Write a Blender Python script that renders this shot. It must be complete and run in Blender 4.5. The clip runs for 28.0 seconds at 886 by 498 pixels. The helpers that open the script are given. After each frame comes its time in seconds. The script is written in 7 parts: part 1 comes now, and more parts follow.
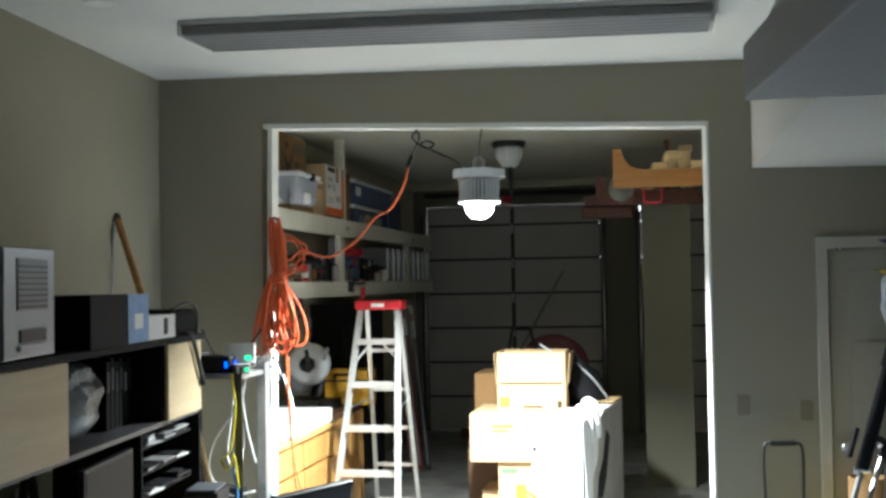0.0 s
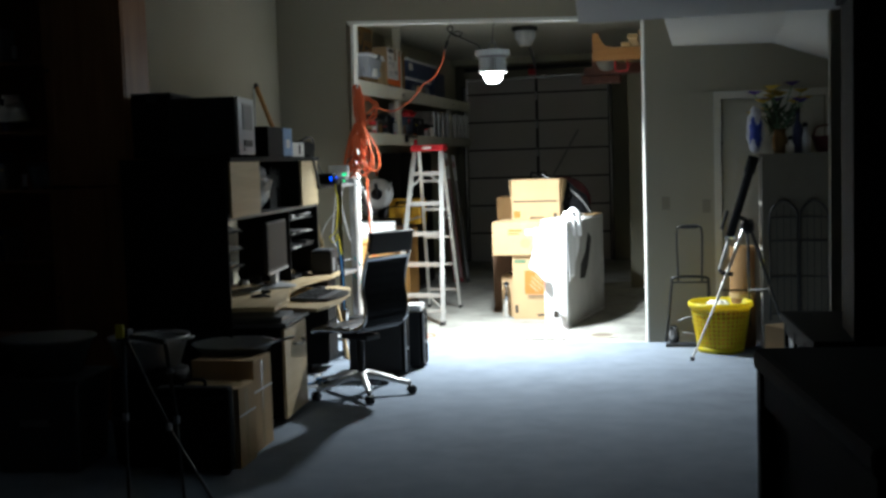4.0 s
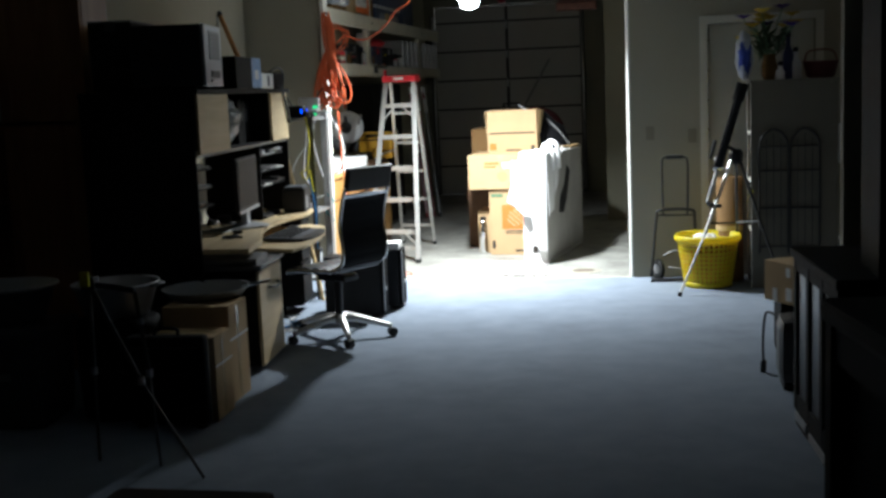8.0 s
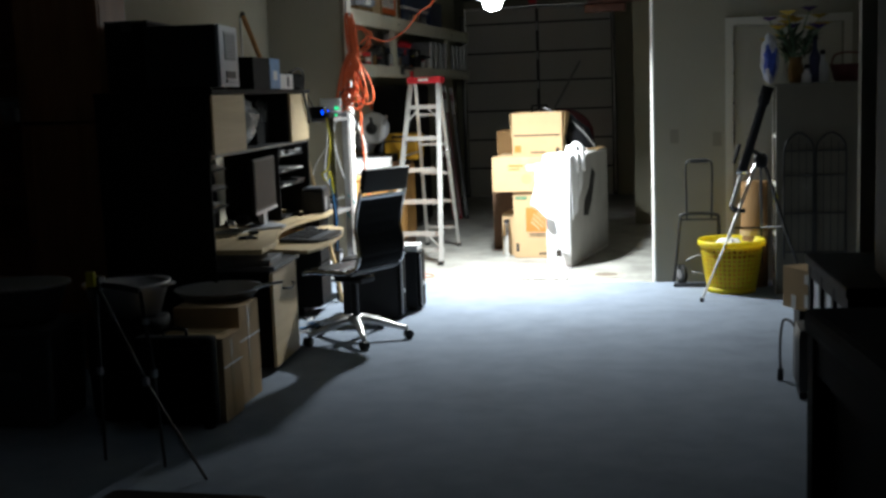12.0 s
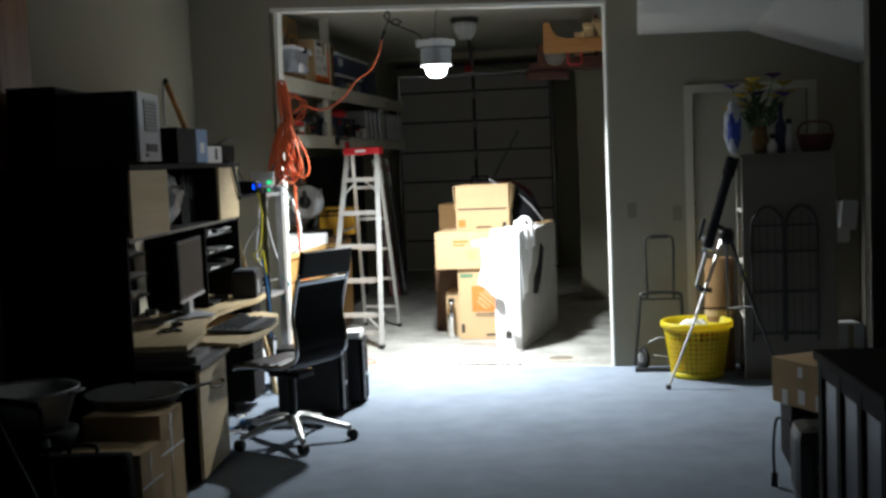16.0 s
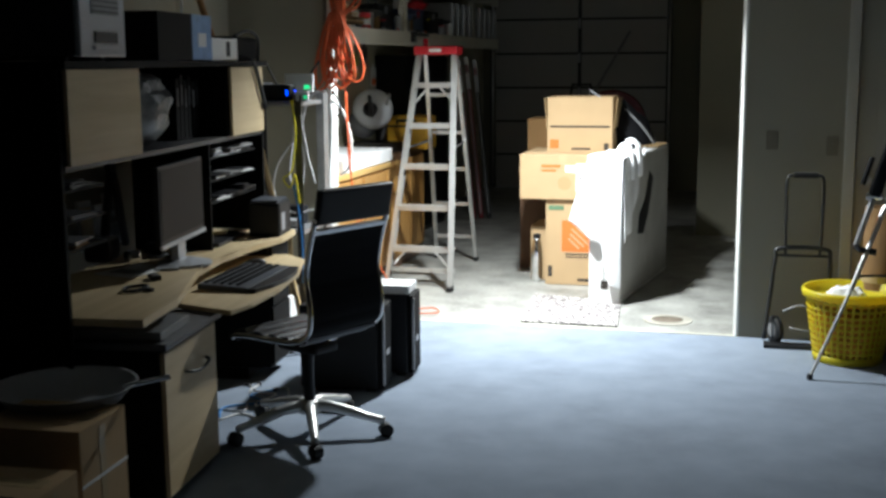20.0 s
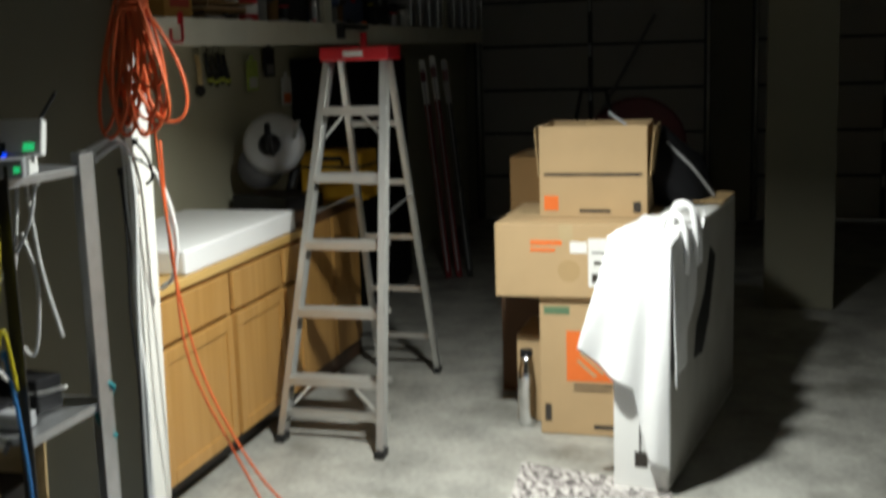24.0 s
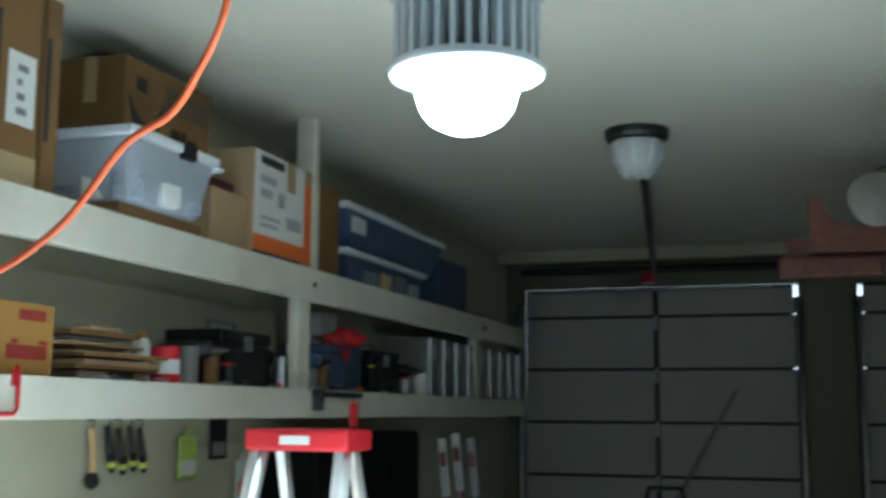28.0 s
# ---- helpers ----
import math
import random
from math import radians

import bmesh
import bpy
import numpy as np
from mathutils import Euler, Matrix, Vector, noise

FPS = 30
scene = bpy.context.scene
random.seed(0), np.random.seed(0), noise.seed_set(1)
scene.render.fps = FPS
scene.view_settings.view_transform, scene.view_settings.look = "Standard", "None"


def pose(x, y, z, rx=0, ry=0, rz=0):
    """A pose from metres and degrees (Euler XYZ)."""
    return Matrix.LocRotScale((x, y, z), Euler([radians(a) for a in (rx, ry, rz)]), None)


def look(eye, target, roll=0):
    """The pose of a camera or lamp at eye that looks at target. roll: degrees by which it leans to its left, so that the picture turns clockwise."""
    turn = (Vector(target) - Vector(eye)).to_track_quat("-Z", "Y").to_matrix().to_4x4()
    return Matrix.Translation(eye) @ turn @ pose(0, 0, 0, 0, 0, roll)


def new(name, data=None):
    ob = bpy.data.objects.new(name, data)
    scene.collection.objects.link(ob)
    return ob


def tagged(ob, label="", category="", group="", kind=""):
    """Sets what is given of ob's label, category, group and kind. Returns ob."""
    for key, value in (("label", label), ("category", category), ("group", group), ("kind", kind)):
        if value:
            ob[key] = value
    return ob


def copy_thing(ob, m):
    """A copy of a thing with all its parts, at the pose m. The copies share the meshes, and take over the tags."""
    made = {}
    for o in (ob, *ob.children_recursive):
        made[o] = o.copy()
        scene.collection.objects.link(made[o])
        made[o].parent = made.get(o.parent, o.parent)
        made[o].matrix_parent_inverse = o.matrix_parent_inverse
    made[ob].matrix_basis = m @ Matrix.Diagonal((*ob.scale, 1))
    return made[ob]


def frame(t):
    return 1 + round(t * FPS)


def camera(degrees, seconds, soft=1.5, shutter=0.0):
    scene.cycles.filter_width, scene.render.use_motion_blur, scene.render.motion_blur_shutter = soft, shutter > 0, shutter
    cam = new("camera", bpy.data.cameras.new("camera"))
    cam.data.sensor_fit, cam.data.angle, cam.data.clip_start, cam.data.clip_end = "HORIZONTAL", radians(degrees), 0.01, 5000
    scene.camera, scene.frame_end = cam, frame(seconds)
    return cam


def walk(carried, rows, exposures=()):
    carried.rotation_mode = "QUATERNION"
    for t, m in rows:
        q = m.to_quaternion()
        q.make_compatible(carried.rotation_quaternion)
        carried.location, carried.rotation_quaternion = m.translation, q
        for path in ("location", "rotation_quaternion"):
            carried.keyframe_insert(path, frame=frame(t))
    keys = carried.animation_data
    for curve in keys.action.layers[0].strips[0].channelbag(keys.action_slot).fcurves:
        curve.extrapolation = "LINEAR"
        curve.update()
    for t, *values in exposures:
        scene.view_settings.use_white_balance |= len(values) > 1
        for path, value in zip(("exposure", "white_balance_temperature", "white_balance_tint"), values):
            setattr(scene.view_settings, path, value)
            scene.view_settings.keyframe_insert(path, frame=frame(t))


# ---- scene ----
cam = camera(42.2, 28.0, 3.0, 0.4)

PATH = [
    (0, (2.21, -6.5, 1.87), (1.853, -4.532, 1.93), -1.0),
    (0.4, (2.21, -6.5, 1.87), (1.853, -4.532, 1.93), -1.0),
    (0.65, (2.62, -8.2, 1.74), (2.24, -6.237, 1.775), -1.4),
    (1, (2.981, -9.88, 1.523), (2.569, -7.923, 1.572), -1.4),
    (1.5, (2.97, -9.896, 1.527), (2.554, -7.94, 1.554), -1.1),
    (2, (2.95, -9.9, 1.533), (2.535, -7.945, 1.46), -1.3),
    (2.5, (2.973, -9.87, 1.547), (2.544, -7.922, 1.405), -1.6),
    (4.5, (3.025, -9.786, 1.584), (2.576, -7.844, 1.424), -1.8),
    (5, (3.024, -9.781, 1.577), (2.592, -7.837, 1.392), -1.9),
    (5.5, (3.025, -9.791, 1.575), (2.571, -7.852, 1.388), -2.2),
    (6, (3.026, -9.778, 1.577), (2.55, -7.846, 1.376), -2.4),
    (6.5, (2.944, -9.669, 1.559), (2.552, -7.72, 1.343), -1.3),
    (7, (2.872, -9.548, 1.57), (2.493, -7.6, 1.319), -2.6),
    (7.5, (2.807, -9.475, 1.561), (2.459, -7.529, 1.263), -1.8),
    (8, (2.819, -9.462, 1.572), (2.434, -7.518, 1.302), -2.4),
    (8.5, (2.849, -9.461, 1.575), (2.413, -7.523, 1.335), -2.9),
    (9, (2.906, -9.457, 1.592), (2.412, -7.535, 1.342), -2.8),
    (9.5, (2.928, -9.453, 1.619), (2.424, -7.52, 1.532), -3.3),
    (10, (2.948, -9.441, 1.631), (2.483, -7.496, 1.621), -2.4),
    (10.5, (2.958, -9.437, 1.631), (2.511, -7.487, 1.668), -1.8),
    (11, (2.955, -9.428, 1.604), (2.505, -7.483, 1.487), -1.7),
    (11.5, (2.941, -9.398, 1.577), (2.495, -7.462, 1.347), -1.7),
    (12, (2.938, -9.387, 1.568), (2.49, -7.456, 1.303), -2.1),
    (12.5, (2.95, -9.382, 1.571), (2.447, -7.466, 1.295), -2.5),
    (14.5, (2.713, -8.949, 1.561), (2.286, -7.016, 1.275), -1.6),
    (15, (2.763, -8.853, 1.591), (2.32, -6.919, 1.341), 0.5),
    (15.5, (2.725, -8.77, 1.6), (2.346, -6.816, 1.411), -1.1),
    (16, (2.669, -8.711, 1.604), (2.347, -6.743, 1.451), -2.3),
    (16.5, (2.611, -8.624, 1.602), (2.277, -6.663, 1.394), -3.2),
    (17, (2.582, -8.579, 1.609), (2.271, -6.616, 1.381), -2.6),
    (17.5, (2.58, -8.481, 1.565), (2.244, -6.527, 1.343), -1.3),
    (18, (2.642, -8.326, 1.623), (2.156, -6.401, 1.385), 1.3),
    (18.5, (2.658, -8.089, 1.613), (2.194, -6.153, 1.422), 0.8),
    (19, (2.569, -7.719, 1.628), (2.092, -5.786, 1.433), 1.1),
    (19.5, (2.551, -7.348, 1.619), (2.065, -5.427, 1.347), -1.1),
    (20, (2.509, -6.93, 1.633), (2.014, -5.018, 1.312), -0.4),
    (20.5, (2.397, -6.46, 1.619), (1.9, -4.551, 1.289), -0.8),
    (21, (2.332, -5.998, 1.62), (1.888, -4.08, 1.267), -0.6),
    (21.5, (2.384, -5.593, 1.638), (1.889, -3.697, 1.238), 1.3),
    (23.5, (2.201, -3.951, 1.662), (1.659, -2.075, 1.226), -0.9),
    (24, (2.05, -3.541, 1.728), (1.531, -1.64, 1.386), -1.8),
    (24.5, (2.009, -3.215, 1.823), (1.461, -1.294, 1.724), -0.0),
    (25, (2.01, -2.928, 1.805), (1.475, -1.01, 1.995), 2.3),
    (25.5, (1.876, -2.749, 1.832), (1.423, -0.821, 2.109), 1.1),
    (26, (1.787, -2.61, 1.809), (1.37, -0.668, 2.044), 0.5),
    (26.5, (1.775, -2.333, 1.795), (1.274, -0.414, 2.051), 0.1),
    (27, (1.775, -2.023, 1.815), (1.251, -0.108, 2.056), 0.7),
    (27.5, (1.749, -1.79, 1.839), (1.304, 0.136, 2.146), 0.0),
    (28, (1.749, -1.625, 1.808), (1.135, 0.257, 2.089), 0.4),
]

EXPOSURES = [(0, 0.75, 6200, 10), (0.4, 0.75, 6200, 10), (1.0, 0.48, 6100, 10), (1.5, 0.46, 6050, 10), (2.0, 0.28, 6000, 9), (5.0, -0.03, 6200, 12), (9.0, -0.12, 6200, 13), (9.7, 0.25, 6600, 12), (10.6, 0.45, 6700, 13), (11.3, -0.05, 6300, 13),
             (17.0, -0.15, 6300, 14), (19.0, -0.26, 6300, 14), (20.0, -0.54, 6230, 13), (21.0, -0.90, 6400, 14), (21.5, -1.02, 6400, 13), (23.5, -1.64, 6650, 11), (24.1, -1.45, 6800, 10), (24.6, -0.2, 6800, 6), (25.0, 0.75, 6850, 4), (26.0, 0.95, 6350, 2), (27.0, 1.12, 5650, 1), (28, 1.15, 5250, 1)]
walk(cam, [(t, look(e, a, r)) for t, e, a, r in PATH], EXPOSURES)

# ---- light ----
world = bpy.data.worlds.new("world")
scene.world = world
world.use_nodes = True
world.node_tree.nodes["Background"].inputs[0].default_value = (0.55, 0.65, 0.8, 1)
world.node_tree.nodes["Background"].inputs[1].default_value = 0.0006

LAMP = Vector((1.24, 0.05, 2.33))
led = bpy.data.lights.new("led_board", "AREA")
led.shape, led.size, led.energy, led.spread = "DISK", 0.15, 222, radians(142)
led.color = (0.93, 1.0, 0.98)
led_board = new("led_board", led)
led_board.matrix_world = Matrix.Translation(LAMP + Vector((0, 0, -0.002)))


# ---- materials ----
def mat(name, color, rough=0.6, metal=0.0, var=0.12, scale=6.0, fine=90.0, bump=0.15, spec=0.4, stains=0.0, stain_color=(0.1, 0.08, 0.06)):
    """A surface with broad and fine variation of its colour and a light relief."""
    m = bpy.data.materials.new(name)
    m.use_nodes = True
    nt = m.node_tree
    b = nt.nodes["Principled BSDF"]
    co = nt.nodes.new("ShaderNodeTexCoord")
    n1, n2 = nt.nodes.new("ShaderNodeTexNoise"), nt.nodes.new("ShaderNodeTexNoise")
    n1.inputs["Scale"].default_value, n1.inputs["Detail"].default_value = scale, 5
    n2.inputs["Scale"].default_value, n2.inputs["Detail"].default_value = fine, 3
    for n in (n1, n2):
        nt.links.new(co.outputs["Object"], n.inputs["Vector"])
    mix = nt.nodes.new("ShaderNodeMath")
    mix.operation = "MULTIPLY_ADD"
    mix.inputs[1].default_value = 0.65
    half = nt.nodes.new("ShaderNodeMath")
    half.operation = "MULTIPLY"
    half.inputs[1].default_value = 0.35
    nt.links.new(n2.outputs["Fac"], half.inputs[0])
    nt.links.new(n1.outputs["Fac"], mix.inputs[0])
    nt.links.new(half.outputs[0], mix.inputs[2])
    ramp = nt.nodes.new("ShaderNodeValToRGB")
    ramp.color_ramp.elements[0].position, ramp.color_ramp.elements[1].position = 0.3, 0.7
    ramp.color_ramp.elements[0].color = (*[c * (1 - var) for c in color], 1)
    ramp.color_ramp.elements[1].color = (*[min(1, c * (1 + var)) for c in color], 1)
    nt.links.new(mix.outputs[0], ramp.inputs[0])
    out = ramp.outputs[0]
    if stains:
        n3 = nt.nodes.new("ShaderNodeTexNoise")
        n3.inputs["Scale"].default_value, n3.inputs["Detail"].default_value, n3.inputs["Roughness"].default_value = scale * 0.35, 8, 0.65
        nt.links.new(co.outputs["Object"], n3.inputs["Vector"])
        r3 = nt.nodes.new("ShaderNodeValToRGB")
        r3.color_ramp.elements[0].position, r3.color_ramp.elements[1].position = 0.52, 0.72
        nt.links.new(n3.outputs["Fac"], r3.inputs[0])
        sm = nt.nodes.new("ShaderNodeMath")
        sm.operation = "MULTIPLY"
        sm.inputs[1].default_value = stains
        nt.links.new(r3.outputs[0], sm.inputs[0])
        mx = nt.nodes.new("ShaderNodeMix")
        mx.data_type = "RGBA"
        nt.links.new(sm.outputs[0], mx.inputs[0])
        nt.links.new(out, mx.inputs[6])
        mx.inputs[7].default_value = (*stain_color, 1)
        out = mx.outputs[2]
    nt.links.new(out, b.inputs["Base Color"])
    b.inputs["Roughness"].default_value, b.inputs["Metallic"].default_value = rough, metal
    b.inputs["Specular IOR Level"].default_value = spec
    if bump:
        bp = nt.nodes.new("ShaderNodeBump")
        bp.inputs["Strength"].default_value, bp.inputs["Distance"].default_value = bump, 0.004
        nt.links.new(n2.outputs["Fac"], bp.inputs["Height"])
        nt.links.new(bp.outputs[0], b.inputs["Normal"])
    return m


def wood(name, dark, light, along="Z", scale=3.0, rough=0.45):
    """Streaky wood grain that runs along one axis of the object."""
    m = bpy.data.materials.new(name)
    m.use_nodes = True
    nt = m.node_tree
    b = nt.nodes["Principled BSDF"]
    co, mp, n = nt.nodes.new("ShaderNodeTexCoord"), nt.nodes.new("ShaderNodeMapping"), nt.nodes.new("ShaderNodeTexNoise")
    s = [scale * 9] * 3
    s["XYZ".index(along)] = scale * 0.6
    mp.inputs["Scale"].default_value = s
    n.inputs["Scale"].default_value, n.inputs["Detail"].default_value, n.inputs["Distortion"].default_value = 1.0, 6, 0.6
    nt.links.new(co.outputs["Object"], mp.inputs[0])
    nt.links.new(mp.outputs[0], n.inputs["Vector"])
    ramp = nt.nodes.new("ShaderNodeValToRGB")
    ramp.color_ramp.elements[0].position, ramp.color_ramp.elements[1].position = 0.3, 0.7
    ramp.color_ramp.elements[0].color, ramp.color_ramp.elements[1].color = (*dark, 1), (*light, 1)
    nt.links.new(n.outputs["Fac"], ramp.inputs[0])
    nt.links.new(ramp.outputs[0], b.inputs["Base Color"])
    b.inputs["Roughness"].default_value = rough
    bp = nt.nodes.new("ShaderNodeBump")
    bp.inputs["Strength"].default_value, bp.inputs["Distance"].default_value = 0.12, 0.002
    nt.links.new(n.outputs["Fac"], bp.inputs["Height"])
    nt.links.new(bp.outputs[0], b.inputs["Normal"])
    return m


def glow(name, color, strength):
    m = bpy.data.materials.new(name)
    m.use_nodes = True
    b = m.node_tree.nodes["Principled BSDF"]
    b.inputs["Emission Color"].default_value, b.inputs["Emission Strength"].default_value = (*color, 1), strength
    b.inputs["Base Color"].default_value = (*color, 1)
    return m


def clear(name, color, rough=0.08, alpha_mix=0.0):
    m = bpy.data.materials.new(name)
    m.use_nodes = True
    b = m.node_tree.nodes["Principled BSDF"]
    b.inputs["Base Color"].default_value = (*color, 1)
    b.inputs["Roughness"].default_value, b.inputs["Transmission Weight"].default_value, b.inputs["IOR"].default_value = rough, 1.0 - alpha_mix, 1.3
    return m


M_WALL = mat("wall_paint", (0.30, 0.272, 0.205), 0.75, var=0.05, scale=1.5, fine=140, bump=0.2)
M_GWALL = mat("garage_wall_paint", (0.50, 0.48, 0.35), 0.7, var=0.06, scale=1.2, fine=120, bump=0.15)
M_CEIL = mat("ceiling_paint", (0.68, 0.67, 0.62), 0.85, var=0.05, scale=1.2, fine=110, bump=0.25)
M_GCEIL = mat("garage_ceiling_paint", (0.62, 0.60, 0.50), 0.8, var=0.06, scale=0.9, fine=120, bump=0.2)
M_TRIM = mat("white_trim_paint", (0.78, 0.77, 0.72), 0.45, var=0.05, scale=3, fine=70, bump=0.08)
M_SHELF = mat("cream_shelf_paint", (0.70, 0.68, 0.58), 0.5, var=0.08, scale=4, fine=60, bump=0.12, stains=0.35, stain_color=(0.4, 0.36, 0.27))
M_CARPET = mat("blue_grey_carpet", (0.215, 0.25, 0.302), 0.95, var=0.13, scale=5.0, fine=260, bump=0.7, spec=0.1, stains=0.34, stain_color=(0.11, 0.12, 0.145))
M_CONC = mat("worn_concrete", (0.29, 0.285, 0.26), 0.5, var=0.42, scale=4.0, fine=36, bump=0.3, stains=0.95, stain_color=(0.085, 0.082, 0.066))
M_CARD = mat("cardboard", (0.45, 0.315, 0.175), 0.85, var=0.06, scale=5, fine=160, bump=0.08, spec=0.15)
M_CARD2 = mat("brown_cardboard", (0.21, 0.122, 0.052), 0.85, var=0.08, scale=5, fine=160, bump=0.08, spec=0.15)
M_CARDIN = mat("cardboard_inside", (0.40, 0.275, 0.14), 0.9, var=0.06, scale=5, fine=160, bump=0.08, spec=0.15)
M_TAPE = mat("packing_tape", (0.46, 0.35, 0.2), 0.25, var=0.05)
M_ORANGE = mat("orange_print", (0.75, 0.16, 0.03), 0.7, var=0.06)
M_PRINT = mat("dark_print", (0.040, 0.033, 0.027), 0.8)
M_GREENP = mat("green_print", (0.10, 0.18, 0.10), 0.8)
M_LABEL = mat("white_label", (0.75, 0.75, 0.73), 0.5, var=0.03)
M_WHITE = mat("white_board", (0.78, 0.78, 0.76), 0.55, var=0.04, scale=4, fine=80, bump=0.05)
M_CLOTH = mat("white_cloth", (0.80, 0.80, 0.80), 0.95, var=0.04, scale=8, fine=350, bump=0.4, spec=0.05)
M_ALU = mat("aluminium", (0.62, 0.62, 0.60), 0.38, 0.85, var=0.08, scale=9, fine=140, bump=0.06)
M_STEEL = mat("galvanised_steel", (0.48, 0.49, 0.50), 0.4, 0.9, var=0.15, scale=12, fine=120, bump=0.05)
M_CHROME = mat("chrome", (0.75, 0.75, 0.75), 0.14, 1.0, var=0.03, bump=0)
M_LIP = mat("worn_bright_steel", (0.80, 0.80, 0.80), 0.33, 0.9, var=0.25, scale=5, bump=0.05)
M_RED = mat("red_plastic", (0.55, 0.02, 0.03), 0.45, var=0.06)
M_BLACK = mat("black_plastic", (0.012, 0.012, 0.0135), 0.42, var=0.15, spec=0.3)
M_BLACKW = mat("black_laminate", (0.0065, 0.006, 0.0055), 0.7, var=0.2, scale=4, spec=0.12)
M_MESH = mat("black_mesh_fabric", (0.007, 0.007, 0.008), 0.8, var=0.15, fine=500, bump=0.3, spec=0.12)
M_MAPLE = wood("maple_laminate", (0.50, 0.38, 0.21), (0.60, 0.47, 0.28), "Y", 2.0, 0.5)
M_OAK = wood("honey_oak", (0.40, 0.205, 0.055), (0.48, 0.265, 0.085), "Z", 2.5, 0.4)
M_OAKT = wood("oak_edge", (0.55, 0.33, 0.10), (0.66, 0.43, 0.16), "Y", 2.5, 0.35)
M_PINE = wood("orange_pine", (0.30, 0.125, 0.03), (0.42, 0.20, 0.06), "X", 2.2, 0.55)
M_PINEY = wood("pale_pine", (0.50, 0.34, 0.15), (0.66, 0.48, 0.25), "Y", 2.2, 0.6)
M_REDWOOD = wood("red_brown_wood", (0.10, 0.033, 0.020), (0.17, 0.06, 0.034), "Y", 2.0, 0.5)
M_CHERRY = wood("cherry_cabinet", (0.25, 0.105, 0.045), (0.37, 0.175, 0.08), "Z", 2.0, 0.45)
M_CORD = mat("orange_cord", (0.66, 0.12, 0.035), 0.5, var=0.12, scale=20, bump=0)
M_BLACKC = mat("black_rubber", (0.012, 0.012, 0.012), 0.6, bump=0)
M_WHITEC = mat("white_cable", (0.7, 0.7, 0.68), 0.5, bump=0)
M_YELC = mat("yellow_cable", (0.7, 0.6, 0.03), 0.5, bump=0)
M_BLUEC = mat("blue_cable", (0.05, 0.25, 0.6), 0.5, bump=0)
M_YELLOW = mat("yellow_plastic", (0.78, 0.68, 0.03), 0.4, var=0.05)
M_LAMPG = mat("grey_cast_aluminium", (0.74, 0.78, 0.79), 0.5, 0.2, var=0.08)
# M_GWALL scaled down: the dimness of the far garage walls is in the colour
M_GWALL2 = mat("shaded_garage_wall_paint", (0.21, 0.20, 0.145), 0.75, var=0.08, scale=1.2, fine=120, bump=0.15)
# tone of the mostly unseen near walls, chosen for the fill they bounce
M_DIMWALL = mat("bounce_wall_tone", (0.21, 0.165, 0.12), 0.6, var=0.15, scale=2)
M_GDOOR = mat("garage_door_steel", (0.45, 0.435, 0.41), 0.6, 0.1, var=0.06, scale=2)
M_DARKM = mat("dark_metal", (0.05, 0.05, 0.05), 0.45, 0.7, var=0.1)
M_TUB = clear("clear_plastic", (0.86, 0.91, 1.0), 0.22, 0.42)
M_TUBB = mat("blue_plastic_tub", (0.06, 0.09, 0.18), 0.4, var=0.1)
M_LID = mat("white_plastic_lid", (0.72, 0.74, 0.76), 0.4, var=0.04)
M_STUFF = mat("dim_contents", (0.30, 0.33, 0.38), 0.8, var=0.5, scale=14)
M_FOAM = mat("white_foam", (0.80, 0.80, 0.80), 0.8, var=0.03, fine=260, bump=0.25)
M_GREY = mat("grey_laminate", (0.22, 0.22, 0.22), 0.45, var=0.08)
M_DGREY = mat("charcoal_laminate", (0.085, 0.085, 0.09), 0.45, var=0.1)
M_SILVER = mat("silver_plastic", (0.42, 0.43, 0.45), 0.4, 0.2, var=0.06)
M_BLUE = mat("blue_print_box", (0.20, 0.33, 0.55), 0.5, var=0.25, scale=18)
M_SCREEN = mat("dark_screen", (0.014, 0.0115, 0.0105), 0.5, spec=0.12, var=0.1, bump=0)
M_LAMPGLASS = glow("lamp_dome_glow", (0.92, 1.0, 0.98), 33)
M_LEDB = glow("blue_led", (0.0, 0.06, 1.0), 4)
M_LEDG = glow("green_led", (0.02, 0.9, 0.3), 1.5)
M_SKYGAP = glow("daylight_outside", (0.85, 0.92, 1.0), 1.2)


# ---- building helpers ----
def thing(name, at, rz=0.0, label="", category="", group="", kind=""):
    ob = new(name)
    ob.empty_display_size = 0.1
    ob.matrix_world = pose(*at, 0, 0, rz)
    return tagged(ob, label, category, group, kind)


def part(name, bm, material, parent=None, label="", bev=0.0, smooth=False, category="", group="", kind=""):
    """One mesh object out of a bmesh, under a thing or a part."""
    if bev:
        bmesh.ops.bevel(bm, geom=list(bm.edges), offset=bev, segments=2, affect="EDGES", profile=0.6, clamp_overlap=True)
    me = bpy.data.meshes.new(name)
    bm.normal_update()
    bm.to_mesh(me)
    bm.free()
    me.materials.append(material)
    if smooth:
        for p in me.polygons:
            p.use_smooth = True
    ob = new(name, me)
    ob.parent = parent
    return tagged(ob, label, category, group, kind)


def bx(bm, x0, x1, y0, y1, z0, z1, m=None):
    vs = [bm.verts.new((x, y, z)) for z in (z0, z1) for y in (y0, y1) for x in (x0, x1)]
    if m is not None:
        for v in vs:
            v.co = m @ v.co
    for f in ((0, 2, 3, 1), (4, 5, 7, 6), (0, 1, 5, 4), (1, 3, 7, 5), (3, 2, 6, 7), (2, 0, 4, 6)):
        bm.faces.new([vs[i] for i in f])
    return bm


def box(x0, x1, y0, y1, z0, z1, m=None):
    return bx(bmesh.new(), x0, x1, y0, y1, z0, z1, m)


